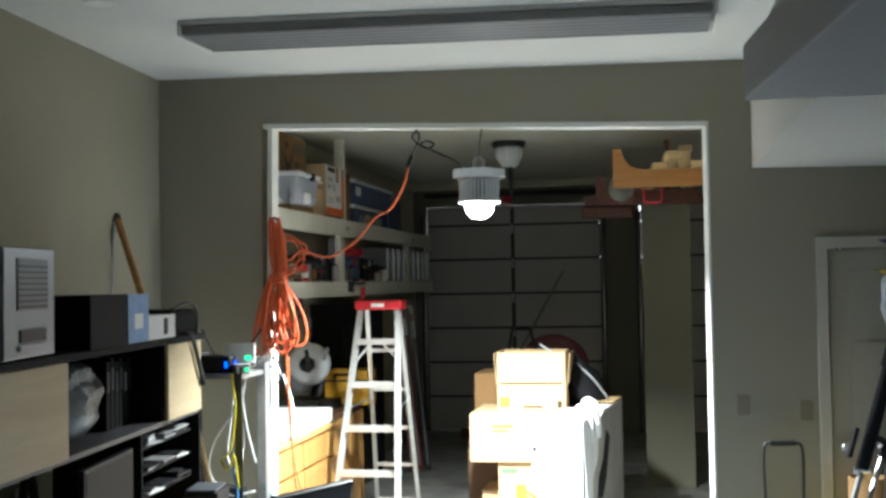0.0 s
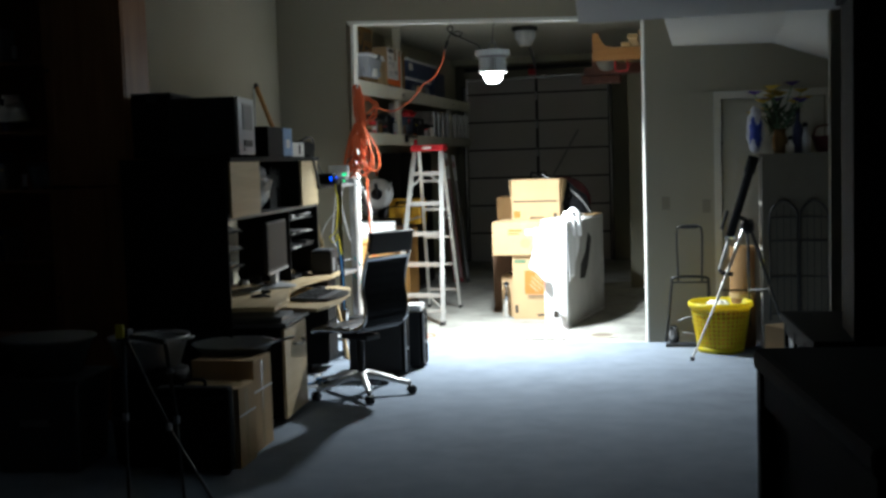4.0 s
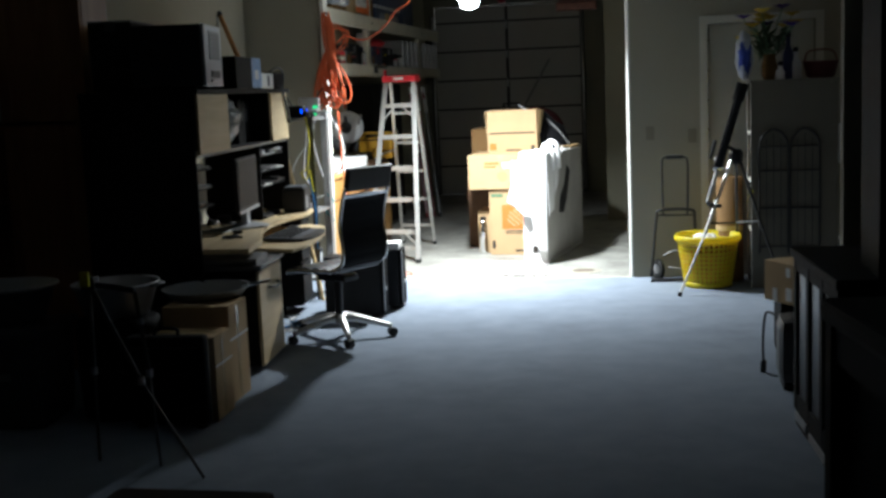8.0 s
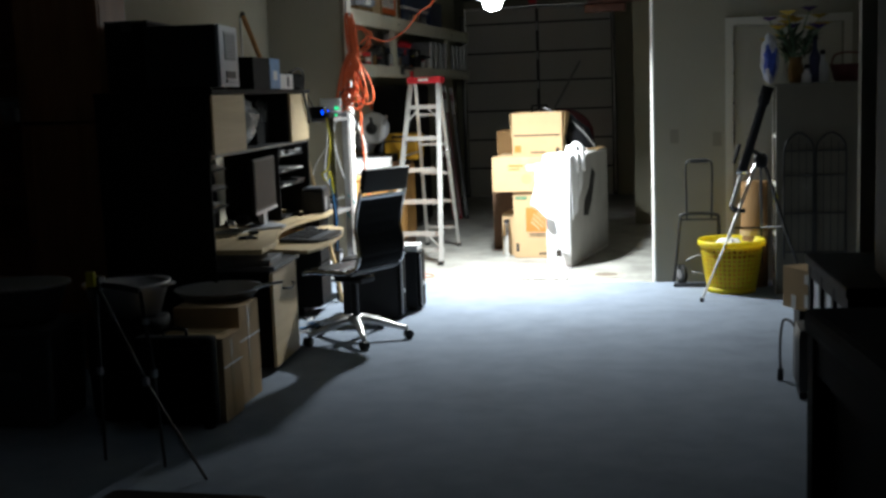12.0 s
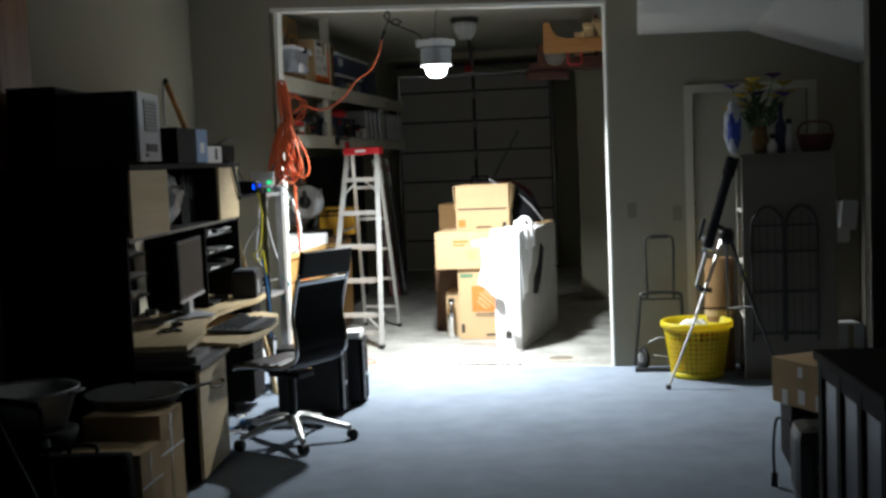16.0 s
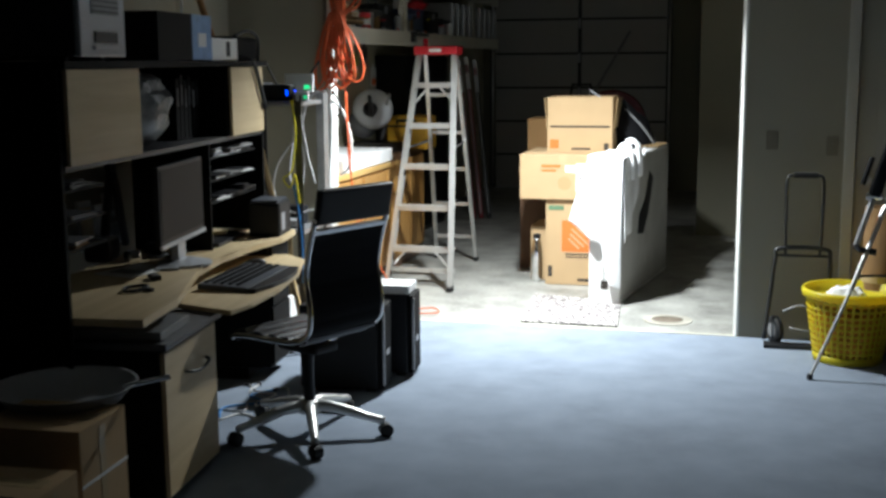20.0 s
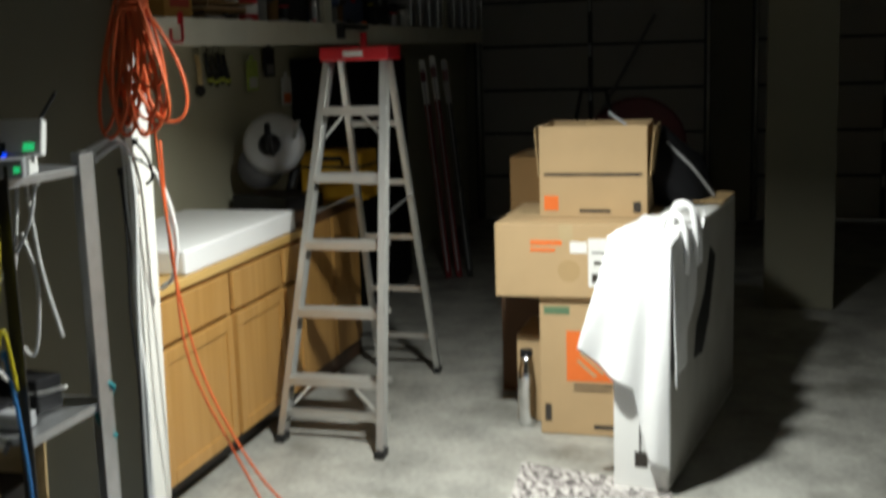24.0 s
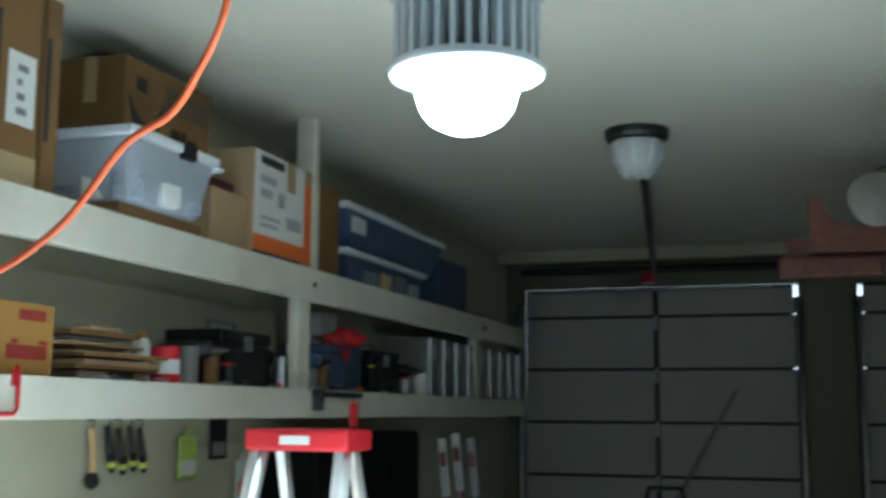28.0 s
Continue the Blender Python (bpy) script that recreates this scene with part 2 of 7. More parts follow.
def spline(pts, steps=8):
    """A smooth line through the points."""
    p = [Vector(q) for q in pts]
    p = [2 * p[0] - p[1], *p, 2 * p[-1] - p[-2]]
    out = []
    for i in range(1, len(p) - 2):
        for k in range(steps):
            t = k / steps
            a, b, c, d = p[i - 1:i + 3]
            out.append(0.5 * (2 * b + (c - a) * t + (2 * a - 5 * b + 4 * c - d) * t * t + (3 * b - a - 3 * c + d) * t ** 3))
    return out + [p[-2]]


def tube(pts, r, n=8, bm=None, cap=True):
    """A round bar along the points."""
    bm = bm or bmesh.new()
    p = [Vector(q) for q in pts]
    rings, ref = [], None
    for i, c in enumerate(p):
        d = (p[min(i + 1, len(p) - 1)] - p[max(i - 1, 0)]).normalized()
        if ref is None:
            ref = d.cross(Vector((0.3, 0.5, 0.9))).normalized()
        ref = (ref - d * ref.dot(d)).normalized()
        side = d.cross(ref)
        rr = r[i] if isinstance(r, (list, tuple)) else r
        rings.append([bm.verts.new(c + rr * (math.cos(a) * ref + math.sin(a) * side)) for a in [2 * math.pi * k / n for k in range(n)]])
    for a, b in zip(rings, rings[1:]):
        for k in range(n):
            bm.faces.new((a[k], a[(k + 1) % n], b[(k + 1) % n], b[k]))
    if cap:
        bm.faces.new(rings[0][::-1])
        bm.faces.new(rings[-1])
    return bm


def lathe(profile, n=24, bm=None, at=(0, 0, 0), m=None):
    """A turned form: rows of (radius, height) from bottom to top."""
    bm = bm or bmesh.new()
    rings = []
    for r, z in profile:
        ring = []
        for k in range(n):
            a = 2 * math.pi * k / n
            v = Vector((at[0] + r * math.cos(a), at[1] + r * math.sin(a), at[2] + z))
            ring.append(bm.verts.new(m @ v if m is not None else v))
        rings.append(ring)
    for a, b in zip(rings, rings[1:]):
        for k in range(n):
            bm.faces.new((a[k], a[(k + 1) % n], b[(k + 1) % n], b[k]))
    bm.faces.new(rings[0][::-1])
    bm.faces.new(rings[-1])
    return bm


def prism(poly, z0, z1, m=None):
    """A flat outline drawn up from z0 to z1."""
    bm = bmesh.new()
    lo = [bm.verts.new((x, y, z0)) for x, y in poly]
    hi = [bm.verts.new((x, y, z1)) for x, y in poly]
    n = len(poly)
    bm.faces.new(lo[::-1])
    bm.faces.new(hi)
    for i in range(n):
        bm.faces.new((lo[i], lo[(i + 1) % n], hi[(i + 1) % n], hi[i]))
    if m is not None:
        for v in bm.verts:
            v.co = m @ v.co
    return bm


def structure(name, bm, material, label, category, bev=0.0):
    return part(name, bm, material, None, label, bev, category=category, kind="structure")


# ---- structure ----
H, GH, OW, OH, JD = 3.30, 3.12, 2.506, 2.805, 0.112
HC = 3.118
TILT = pose(0, 0, 0, 0, 0.85, 0)


def settle(bm, low=2.5):
    """The old header sags a little towards its far end."""
    for v in bm.verts:
        if low < v.co.z < OH + 0.04:
            v.co.z -= 0.036 * v.co.x
    return bm


GB = 7.85
structure("floor", box(-3.2, 6.0, -13, -0.004, -0.2, 0.0), M_CARPET, "thin blue-grey carpet with faint stains", "floor")
structure("floor_garage", box(-1.2, 6.5, 0.0, 8.6, -0.2, -0.003), M_CONC, "worn stained concrete garage floor", "floor")
structure("threshold", box(0.0, 2.506, 0.002, 0.045, -0.003, 0.0015), mat("dusty_threshold", (0.44, 0.42, 0.34), 0.85, var=0.3, scale=9), "worn pale threshold strip of the opening", "threshold")
structure("ceiling", box(-3.3, 6.0, -13, 0.0, HC, HC + 0.15), M_CEIL, "matt white painted ceiling", "ceiling").matrix_world = TILT
structure("ceiling_garage", box(-1.2, 6.5, JD, 8.6, GH, GH + 0.15), M_GCEIL, "off-white garage ceiling", "ceiling")
wl = structure("wall_left", box(-0.15, 0, -2.86, 0.0, 0, H), M_WALL, "beige painted plaster wall", "wall")
wl.matrix_world = pose(-0.70, 0, 0, 0, 0, 2.8)
wf = structure("wall_far", box(-1.2, -0.055, 0, JD, 0, H + 0.1), M_WALL, "beige wall with a wide framed opening to the garage", "wall")
part("wall_pier", box(OW + 0.03, 3.117, 0, JD, 0, H + 0.1), M_WALL, wf)
part("wall_pier", box(4.0, 6.5, 0, JD, 0, H + 0.1), M_WALL, wf)
part("door_header", box(3.117, 4.0, 0, JD, 2.035, H + 0.1), M_WALL, wf)
part("header", settle(box(-0.055, OW + 0.03, 0, JD, OH + 0.03, H + 0.1)), M_WALL, wf)
bm = settle(box(-0.03, 0.0, -0.004, JD + 0.004, 0, OH))
for v in bm.verts:
    v.co.x += 0.016 * v.co.z - 0.03
structure("trim_jamb_1", bm, M_TRIM, "white painted jamb lining of the opening", "trim", 0.003)
bm = settle(prism([(OW, JD + 0.004), (OW, 0.014), (OW + 0.016, -0.006), (OW + 0.03, -0.006), (OW + 0.03, JD + 0.004)], 0, OH))
structure("trim_jamb_2", bm, M_TRIM, "white painted jamb lining with a worn chamfered edge", "trim", 0.002)
bm = settle(box(-0.045, OW + 0.03, -0.004, JD + 0.004, OH, OH + 0.03))
structure("trim_header", bm, M_TRIM, "white painted header lining of the opening", "trim", 0.003)
# M_DIMWALL walls here and below are added to close the room and steer bounce
structure("wall_left_return", box(-3.2, -0.71, -2.86, -2.76, 0, H), M_DIMWALL, "added closing wall behind the bookcase, tone set for bounce light", "wall")
structure("wall_left_near", box(-3.3, -3.2, -13, -2.76, 0, H), M_DIMWALL, "unseen closing wall, tone set for bounce light", "wall")
# M_WALL scaled down, so this wall's shadow sits in its paint
structure("wall_right", box(4.32, 4.45, -3.9, 0.0, 0, H), mat("shaded_side_wall_paint", (0.13, 0.117, 0.09), 0.75, var=0.06, scale=1.5, fine=140), "beige side wall with its shade put into the paint", "wall")
structure("wall_return", box(3.605, 5.5, -4.0, -3.9, 0, 2.243), M_WALL, "white-edged wall end beside the bulkhead", "wall")
structure("wall_right_near", box(5.0, 5.1, -13, -4.0, 0, H), M_DIMWALL, "unseen closing wall, tone set for bounce light", "wall")
structure("wall_back", box(-3.3, 6.0, -13.15, -13, 0, H), M_DIMWALL, "unseen closing wall, tone set for bounce light", "wall")
SLAB = [(2.41, -4.0), (5.0, -4.0), (5.0, -13.0), (3.27, -13.0)]
structure("dropped_ceiling", prism(SLAB[::-1], 2.245, 2.365), mat("dropped_panel_paint", (0.55, 0.55, 0.54), 0.6, var=0.04, scale=1.5), "flat white lowered ceiling panel", "ceiling", 0.006)
bm = prism([(2.765, 2.475), (3.56, 2.46), (4.32, 2.19), (4.32, H), (2.765, H)], 0.0, 3.9, Matrix(((1, 0, 0, 0), (0, 0, -1, 0), (0, 1, 0, 0), (0, 0, 0, 1))))
structure("soffit", bm, mat("soffit_paint", (0.44, 0.43, 0.39), 0.85, var=0.05, scale=1.2, fine=110, bump=0.25), "white soffit that slopes down towards the side wall", "soffit")

structure("wall_garage_left", box(-0.9, -0.76, JD, 8.6, 0, GH), M_GWALL, "pale cream garage wall", "wall")
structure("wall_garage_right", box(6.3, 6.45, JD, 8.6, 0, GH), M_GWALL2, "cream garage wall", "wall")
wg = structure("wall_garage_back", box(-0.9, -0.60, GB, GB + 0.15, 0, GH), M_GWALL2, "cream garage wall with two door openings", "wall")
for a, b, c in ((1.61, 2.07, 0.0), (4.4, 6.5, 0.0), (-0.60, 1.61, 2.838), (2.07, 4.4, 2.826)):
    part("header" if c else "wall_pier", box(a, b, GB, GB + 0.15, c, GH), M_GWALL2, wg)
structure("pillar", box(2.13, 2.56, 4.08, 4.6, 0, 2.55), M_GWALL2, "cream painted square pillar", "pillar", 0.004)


def garage_door(x0, x1, index):
    door = thing("door_garage_%d" % index, (0, GB, 0), 0, "closed grey sectional garage door", "garage door", kind="structure")
    z = 0.02
    for k in range(7):
        top = min(z + 0.43, 2.825)
        if k == 6:
            top = 2.825
        if top - z > 0.05:
            p = part("door_panel", box(x0 + 0.01, x1 - 0.01, 0.0, 0.045, z + 0.004, top - 0.012), M_GDOOR, door, bev=0.004)
            part("seam_rail", box(x0 + 0.02, x1 - 0.02, -0.012, 0.0, top - 0.02, top + 0.007), M_DARKM, p)
        z = top
    for x in ((x0 + x1) / 2,):
        st = part("stile", box(x - 0.022, x + 0.022, -0.03, -0.002, 0.05, 2.8), M_DARKM, door, "dark metal centre stile")
        for k in range(6):
            part("hinge_plate", box(x - 0.016, x + 0.010, -0.036, -0.03, 0.33 + 0.43 * k, 0.45 + 0.43 * k), M_STEEL, st, "worn steel hinge plate", 0.003)
    for x in (x0 - 0.02, x1 + 0.02):
        bm = box(x - 0.03, x + 0.03, -0.09, -0.075, 0.02, 2.72)
        bx(bm, x - 0.03, x - 0.024, -0.075, -0.01, 0.02, 2.72)
        t = part("track", bm, M_DARKM, door, "dark steel door track")
        part("track_lip", tube([(x + 0.01, -0.10, 0.05), (x + 0.01, -0.10, 2.70)], 0.014, 10), M_LIP, t, "bright worn track lip", smooth=True)
    return door


garage_door(-0.6, 1.60, 1)
garage_door(2.08, 4.38, 2)
tagged(part("daylight_backdrop", box(-0.9, 6.4, 8.3, 8.32, 2.0, 3.1), M_SKYGAP), "pale daylight outside the garage door", "backdrop", kind="structure")

# side door in the far wall
bm = box(3.087, 3.147, -0.016, 0.0, 0, 2.075)
bx(bm, 3.97, 4.03, -0.016, 0.0, 0, 2.075)
bx(bm, 3.087, 4.03, -0.017, 0.0, 2.025, 2.085)
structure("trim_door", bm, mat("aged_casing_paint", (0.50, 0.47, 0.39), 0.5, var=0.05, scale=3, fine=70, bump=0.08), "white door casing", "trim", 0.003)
d1 = thing("door_1", (3.157, 0.03, 0), 0, "white panelled side door, closed", "door", kind="structure")
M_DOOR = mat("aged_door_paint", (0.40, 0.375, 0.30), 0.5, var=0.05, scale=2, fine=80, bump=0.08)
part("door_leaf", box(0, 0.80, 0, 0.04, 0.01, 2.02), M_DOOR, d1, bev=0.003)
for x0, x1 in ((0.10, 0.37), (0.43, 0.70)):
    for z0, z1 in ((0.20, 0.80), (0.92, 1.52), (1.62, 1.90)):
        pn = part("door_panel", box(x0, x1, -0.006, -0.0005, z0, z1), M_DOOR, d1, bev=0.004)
part("door_knob", lathe([(0.012, 0.0), (0.012, 0.03), (0.026, 0.04), (0.028, 0.055), (0.015, 0.066)], 16, m=Matrix.Translation((0.06, 0.0, 0.95)) @ pose(0, 0, 0, 90, 0, 0)), M_STEEL, d1, "dull metal knob", smooth=True)

# ---- garage: the hanging lamp ----
lamp = thing("high_bay_lamp", (LAMP.x, LAMP.y, 0), 0, "lit grey finned high-bay lamp hanging from a hook", "lamp")
poly = []
for k in range(48):
    a = 2 * math.pi * k / 48
    r = 0.150 if k % 12 in (0, 1, 2, 3, 4) else 0.132 if k % 12 in (6, 7, 8, 9, 10) else 0.142
    poly.append((r * math.cos(a), r * math.sin(a)))
part("driver_cap", prism(poly, 2.476, 2.524), M_LAMPG, lamp, bev=0.004)
part("cap_flange", lathe([(0.10, 2.4725), (0.136, 2.4725), (0.138, 2.4755), (0.10, 2.4757)], 40), M_SILVER, lamp, "thin grey flange under the cap")
for k in range(4):
    a = math.pi / 4 + math.pi / 2 * k
    part("cap_screw", lathe([(0.006, 0.0), (0.006, 0.003), (0.003, 0.004)], 10, m=Matrix.Translation((0.10 * math.cos(a), 0.10 * math.sin(a), 2.5245))), M_STEEL, lamp)
part("cap_collar", lathe([(0.11, 2.458), (0.124, 2.460), (0.124, 2.471), (0.11, 2.4715)], 32), M_GREY, lamp)
part("heat_sink", lathe([(0.092, 2.335), (0.092, 2.47)], 36), M_GREY, lamp)
fin = part("fin", box(0.088, 0.116, -0.0045, 0.0045, 2.342, 2.464), M_LAMPG, lamp, bev=0.0012)
for k in range(1, 30):
    f = new("fin", fin.data)
    f.parent = lamp
    f.matrix_basis = pose(0, 0, 0, 0, 0, 12 * k)
part("rim", lathe([(0.114, 2.340), (0.115, 2.330), (0.122, 2.330), (0.124, 2.338), (0.119, 2.346), (0.112, 2.346)], 40), M_LAMPG, lamp, smooth=True)
part("lens_seat", lathe([(0.080, 2.337), (0.1135, 2.3395), (0.1135, 2.3415), (0.080, 2.341)], 36), M_GREY, lamp, "grey recessed ring round the dome")
dome = part("dome", lathe([(0.010, 2.240), (0.034, 2.244), (0.056, 2.255), (0.072, 2.276), (0.081, 2.304), (0.083, 2.3365)], 28), M_LAMPGLASS, lamp, "glowing frosted dome", smooth=True)
dome.visible_shadow = False
part("eyebolt", tube([(0.032 * math.cos(a), 0, 2.560 + 0.032 * math.sin(a)) for a in [2 * math.pi * k / 20 for k in range(21)]], 0.006, 8, cap=False), M_STEEL, lamp, smooth=True)
part("bolt_neck", tube([(0, 0, 2.518), (0, 0, 2.531)], 0.012, 10), M_STEEL, lamp)
part("rating_label", box(-0.002, 0.045, -0.1425, -0.1405, 2.482, 2.512), M_LABEL, lamp)
part("hook_wire", tube(spline([(0, 0, 2.578), (0.004, 0, 2.62), (0.006, 0, 2.68), (0.02, 0, 2.76), (0.018, 0, 2.80), (-0.01, 0, 2.80), (-0.028, 0, 2.775)], 6), 0.0035, 6), M_DARKM, lamp, "dark bent wire hook")
part("hanger", tube([(0.012, 0, 2.795), (0.012, 0, 2.817)], 0.003, 6), M_STEEL, lamp)
part("lead", tube(spline([(-0.09, 0.0, 2.518), (-0.13, 0, 2.575), (-0.21, 0, 2.615), (-0.29, 0, 2.655), (-0.34, 0, 2.685), (-0.30, -0.01, 2.70), (-0.26, 0, 2.68), (-0.31, 0.01, 2.66), (-0.37, 0, 2.70), (-0.39, 0, 2.735), (-0.36, 0, 2.76), (-0.35, 0.01, 2.72), (-0.38, 0, 2.655), (-0.405, 0, 2.605)], 7), 0.0055, 7), M_BLACKC, lamp, "black coiled power lead", smooth=True)
part("lead_hook", tube([(-0.365, 0, 2.827), (-0.365, 0, 2.79), (-0.36, 0, 2.75)], 0.004, 6), M_DARKM, lamp)

# ---- garage: orange extension cord ----
cord = thing("extension_cord", (0, 0, 0), 0, "orange extension cord coiled on the door jamb, running to the lamp", "extension cord")
rng = random.Random(4)
for k in range(21):
    cx, cy = 0.045 + rng.uniform(-0.02, 0.03), -0.055 + rng.uniform(-0.03, 0.03)
    w, top, low = rng.uniform(0.03, 0.112), 1.92 + rng.uniform(-0.03, 0.05), 1.485 + rng.uniform(-0.02, 0.16)
    tilt, ph = rng.uniform(-0.05, 0.05), rng.uniform(-0.9, 0.9)
    pts = []
    for j in range(13):
        a = 2 * math.pi * j / 12
        z = (top + low) / 2 + (top - low) / 2 * math.cos(a)
        wide = w * math.sin(a) * (0.55 + 0.45 * (1 - math.cos(a)) / 2)
        pts.append((cx + tilt * (1 - math.cos(a)) + wide * math.cos(ph), cy + wide * math.sin(ph) * 0.6, z))
    part("loop", tube(spline(pts, 4), 0.0062, 6, cap=False), M_CORD, cord, smooth=True)
for k in range(13):
    cx, cy = 0.03 + rng.uniform(-0.022, 0.03), -0.05 + rng.uniform(-0.025, 0.025)
    w, top, low = rng.uniform(0.012, 0.03), 2.26 + rng.uniform(-0.04, 0.02), 1.90 + rng.uniform(-0.02, 0.03)
    pts = [(cx + w * math.sin(2 * math.pi * j / 10) + 0.03 * (1 - math.cos(2 * math.pi * j / 10)) / 2, cy + rng.uniform(-0.004, 0.004), (top + low) / 2 + (top - low) / 2 * math.cos(2 * math.pi * j / 10)) for j in range(11)]
    part("bundle_loop", tube(spline(pts, 4), 0.0062, 6, cap=False), M_CORD, cord, smooth=True)
for k in range(3):
    z = 1.90 + 0.018 * k
    part("wrap", tube([(0.055 + 0.05 * math.cos(a), -0.05 + 0.042 * math.sin(a), z + 0.008 * math.sin(a + k)) for a in [2 * math.pi * j / 18 for j in range(19)]], 0.0065, 6, cap=False), M_CORD, cord, smooth=True)
for k, (w, low) in enumerate(((0.085, 1.83), (0.06, 1.90), (0.10, 1.95))):
    part("side_loop", tube(spline([(0.09, -0.05, 1.92), (0.12 + w, -0.04, 2.0 + 0.03 * k), (0.1 + w, -0.03, 2.12), (0.09, -0.05, 2.17 - 0.02 * k), (0.08, -0.06, 2.0), (0.09, -0.05, low + 0.03)], 6), 0.006, 6), M_CORD, cord, smooth=True)
part("peg", tube([(0.05, 0.0, 2.25), (0.05, -0.09, 2.27)], 0.008, 8), M_DARKM, cord)
part("drop_run", tube(spline([(0.09, -0.03, 1.55), (0.091, 0.0, 1.25), (0.10, 0.02, 1.05), (0.113, 0.03, 0.75), (0.15, 0.06, 0.56), (0.215, 0.14, 0.32), (0.26, 0.24, 0.10), (0.29, 0.26, 0.012), (0.36, 0.18, 0.01), (0.30, 0.06, 0.01), (0.42, 0.05, 0.01), (0.44, 0.26, 0.01), (0.56, 0.34, 0.01), (0.62, 0.22, 0.01), (0.52, 0.16, 0.012), (0.40, 0.3, 0.012), (0.3, 0.36, 0.01)], 8), 0.0048, 7), M_CORD, cord, smooth=True)
part("second_run", tube(spline([(0.094, 0.0, 1.45), (0.088, 0.02, 1.15), (0.085, 0.06, 0.95), (0.135, 0.09, 0.64), (0.215, 0.12, 0.41), (0.30, 0.18, 0.20), (0.37, 0.28, 0.03), (0.40, 0.26, 0.01), (0.33, 0.12, 0.01), (0.24, 0.06, 0.01)], 8), 0.0048, 7), M_CORD, cord, smooth=True)
part("lamp_run", tube(spline([(0.12, -0.03, 2.02), (0.18, 0.03, 2.08), (0.255, 0.05, 2.05), (0.36, 0.05, 2.045), (0.505, 0.05, 2.13), (0.62, 0.05, 2.26), (0.71, 0.05, 2.31), (0.76, 0.05, 2.38), (0.80, 0.05, 2.46), (0.825, 0.05, 2.565)], 9), 0.0068, 7), M_CORD, cord, smooth=True)
part("plug", tube([(0.82, 0.05, 2.55), (0.825, 0.05, 2.565), (0.845, 0.05, 2.615), (0.85, 0.05, 2.63)], [0.008, 0.015, 0.015, 0.008], 10), M_BLACKC, cord, "black rubber plug", smooth=True)

# ---- garage: step ladder ----
lad = thing("step_ladder", (0, 0, 0), 0, "aluminium step ladder with a red top cap, standing open", "ladder")


def rail(name, a, b, w, d, parent, material=M_ALU):
    """A channel rail between two points: web and two flanges."""
    a, b = Vector(a), Vector(b)
    z = (b - a).normalized()
    x = Vector((1, 0, 0))
    x = (x - z * x.dot(z)).normalized()
    m = Matrix.Translation(a) @ Matrix((x, z.cross(x), z)).transposed().to_4x4()
    n = (b - a).length
    bm = bx(bmesh.new(), -w / 2, -w / 2 + 0.004, -d / 2, d / 2, 0, n, m)
    bx(bm, -w / 2 + 0.004, w / 2, -d / 2, -d / 2 + 0.004, 0, n, m)
    bx(bm, -w / 2 + 0.004, w / 2, d / 2 - 0.004, d / 2, 0, n, m)
    return part(name, bm, material, parent)


FB, FT = ((0.0, 1.10), (0.515, 0.97)), ((0.145, 1.54), (0.415, 1.54))
RB, RT = ((0.05, 2.36), (0.41, 2.28)), ((0.165, 1.64), (0.40, 1.64))
ZT = 1.71
for (b, t) in zip(FB, FT):
    r = rail("front_rail", (*b, 0.02), (*t, ZT), 0.03, 0.065, lad)
    part("foot", box(b[0] - 0.022, b[0] + 0.022, b[1] - 0.05, b[1] + 0.03, 0, 0.035), M_BLACKC, r, "black rubber foot", 0.004)
for (b, t) in zip(RB, RT):
    r = rail("rear_rail", (*b, 0.02), (*t, ZT), 0.025, 0.04, lad)
    part("foot", box(b[0] - 0.016, b[0] + 0.016, b[1] - 0.03, b[1] + 0.03, 0, 0.03), M_BLACKC, r, "black rubber foot", 0.003)


def mixp(b, t, z):
    k = (z - 0.02) / (ZT - 0.02)
    return [b[i] + (t[i] - b[i]) * k for i in (0, 1)]


for k in range(1, 6):
    z = 0.299 * k - 0.02
    l, r = mixp(FB[0], FT[0], z), mixp(FB[1], FT[1], z)
    sec = [(-0.039, -0.03), (-0.035, -0.03), (-0.035, 0.0), (0.046, 0.0), (0.046, -0.02), (0.05, -0.02), (0.05, 0.006), (-0.039, 0.006)]
    bm = prism([(a, b) for a, b in sec], l[0] + 0.004, r[0] - 0.004, Matrix.Translation((0, l[1], z)) @ Matrix(((0, 0, 1, 0), (1, 0, 0, 0), (0, 1, 0, 0), (0, 0, 0, 1))))
    stp = part("step", bm, M_ALU, lad)
    for j in range(5):
        y = l[1] - 0.025 + 0.016 * j
        part("tread_ridge", box(l[0] + 0.004, r[0] - 0.004, y, y + 0.004, z + 0.006, z + 0.0085), M_ALU, stp)
    if k in (1, 5):
        for s, q in ((1, l), (-1, r)):
            part("brace", tube([(q[0] + s * 0.008, q[1] - 0.01, z - 0.13), (q[0] + s * 0.12, q[1] - 0.01, z - 0.01)], 0.008, 6), M_ALU, lad)
    if k in (2, 3, 4, 5):
        z2 = z - 0.09
        l2, r2 = mixp(RB[0], RT[0], z2), mixp(RB[1], RT[1], z2)
        part("rear_bar", box(l2[0], r2[0], l2[1] - 0.012, l2[1] + 0.012, z2 - 0.014, z2 + 0.014), M_ALU, lad, bev=0.003)
l2, r2 = mixp(RB[0], RT[0], 0.2), mixp(RB[1], RT[1], 0.2)
part("rear_bar", box(l2[0], r2[0], l2[1] - 0.012, l2[1] + 0.012, 0.186, 0.214), M_ALU, lad, bev=0.003)
l2, r2 = mixp(FB[0], FT[0], 0.14), mixp(FB[1], FT[1], 0.14)
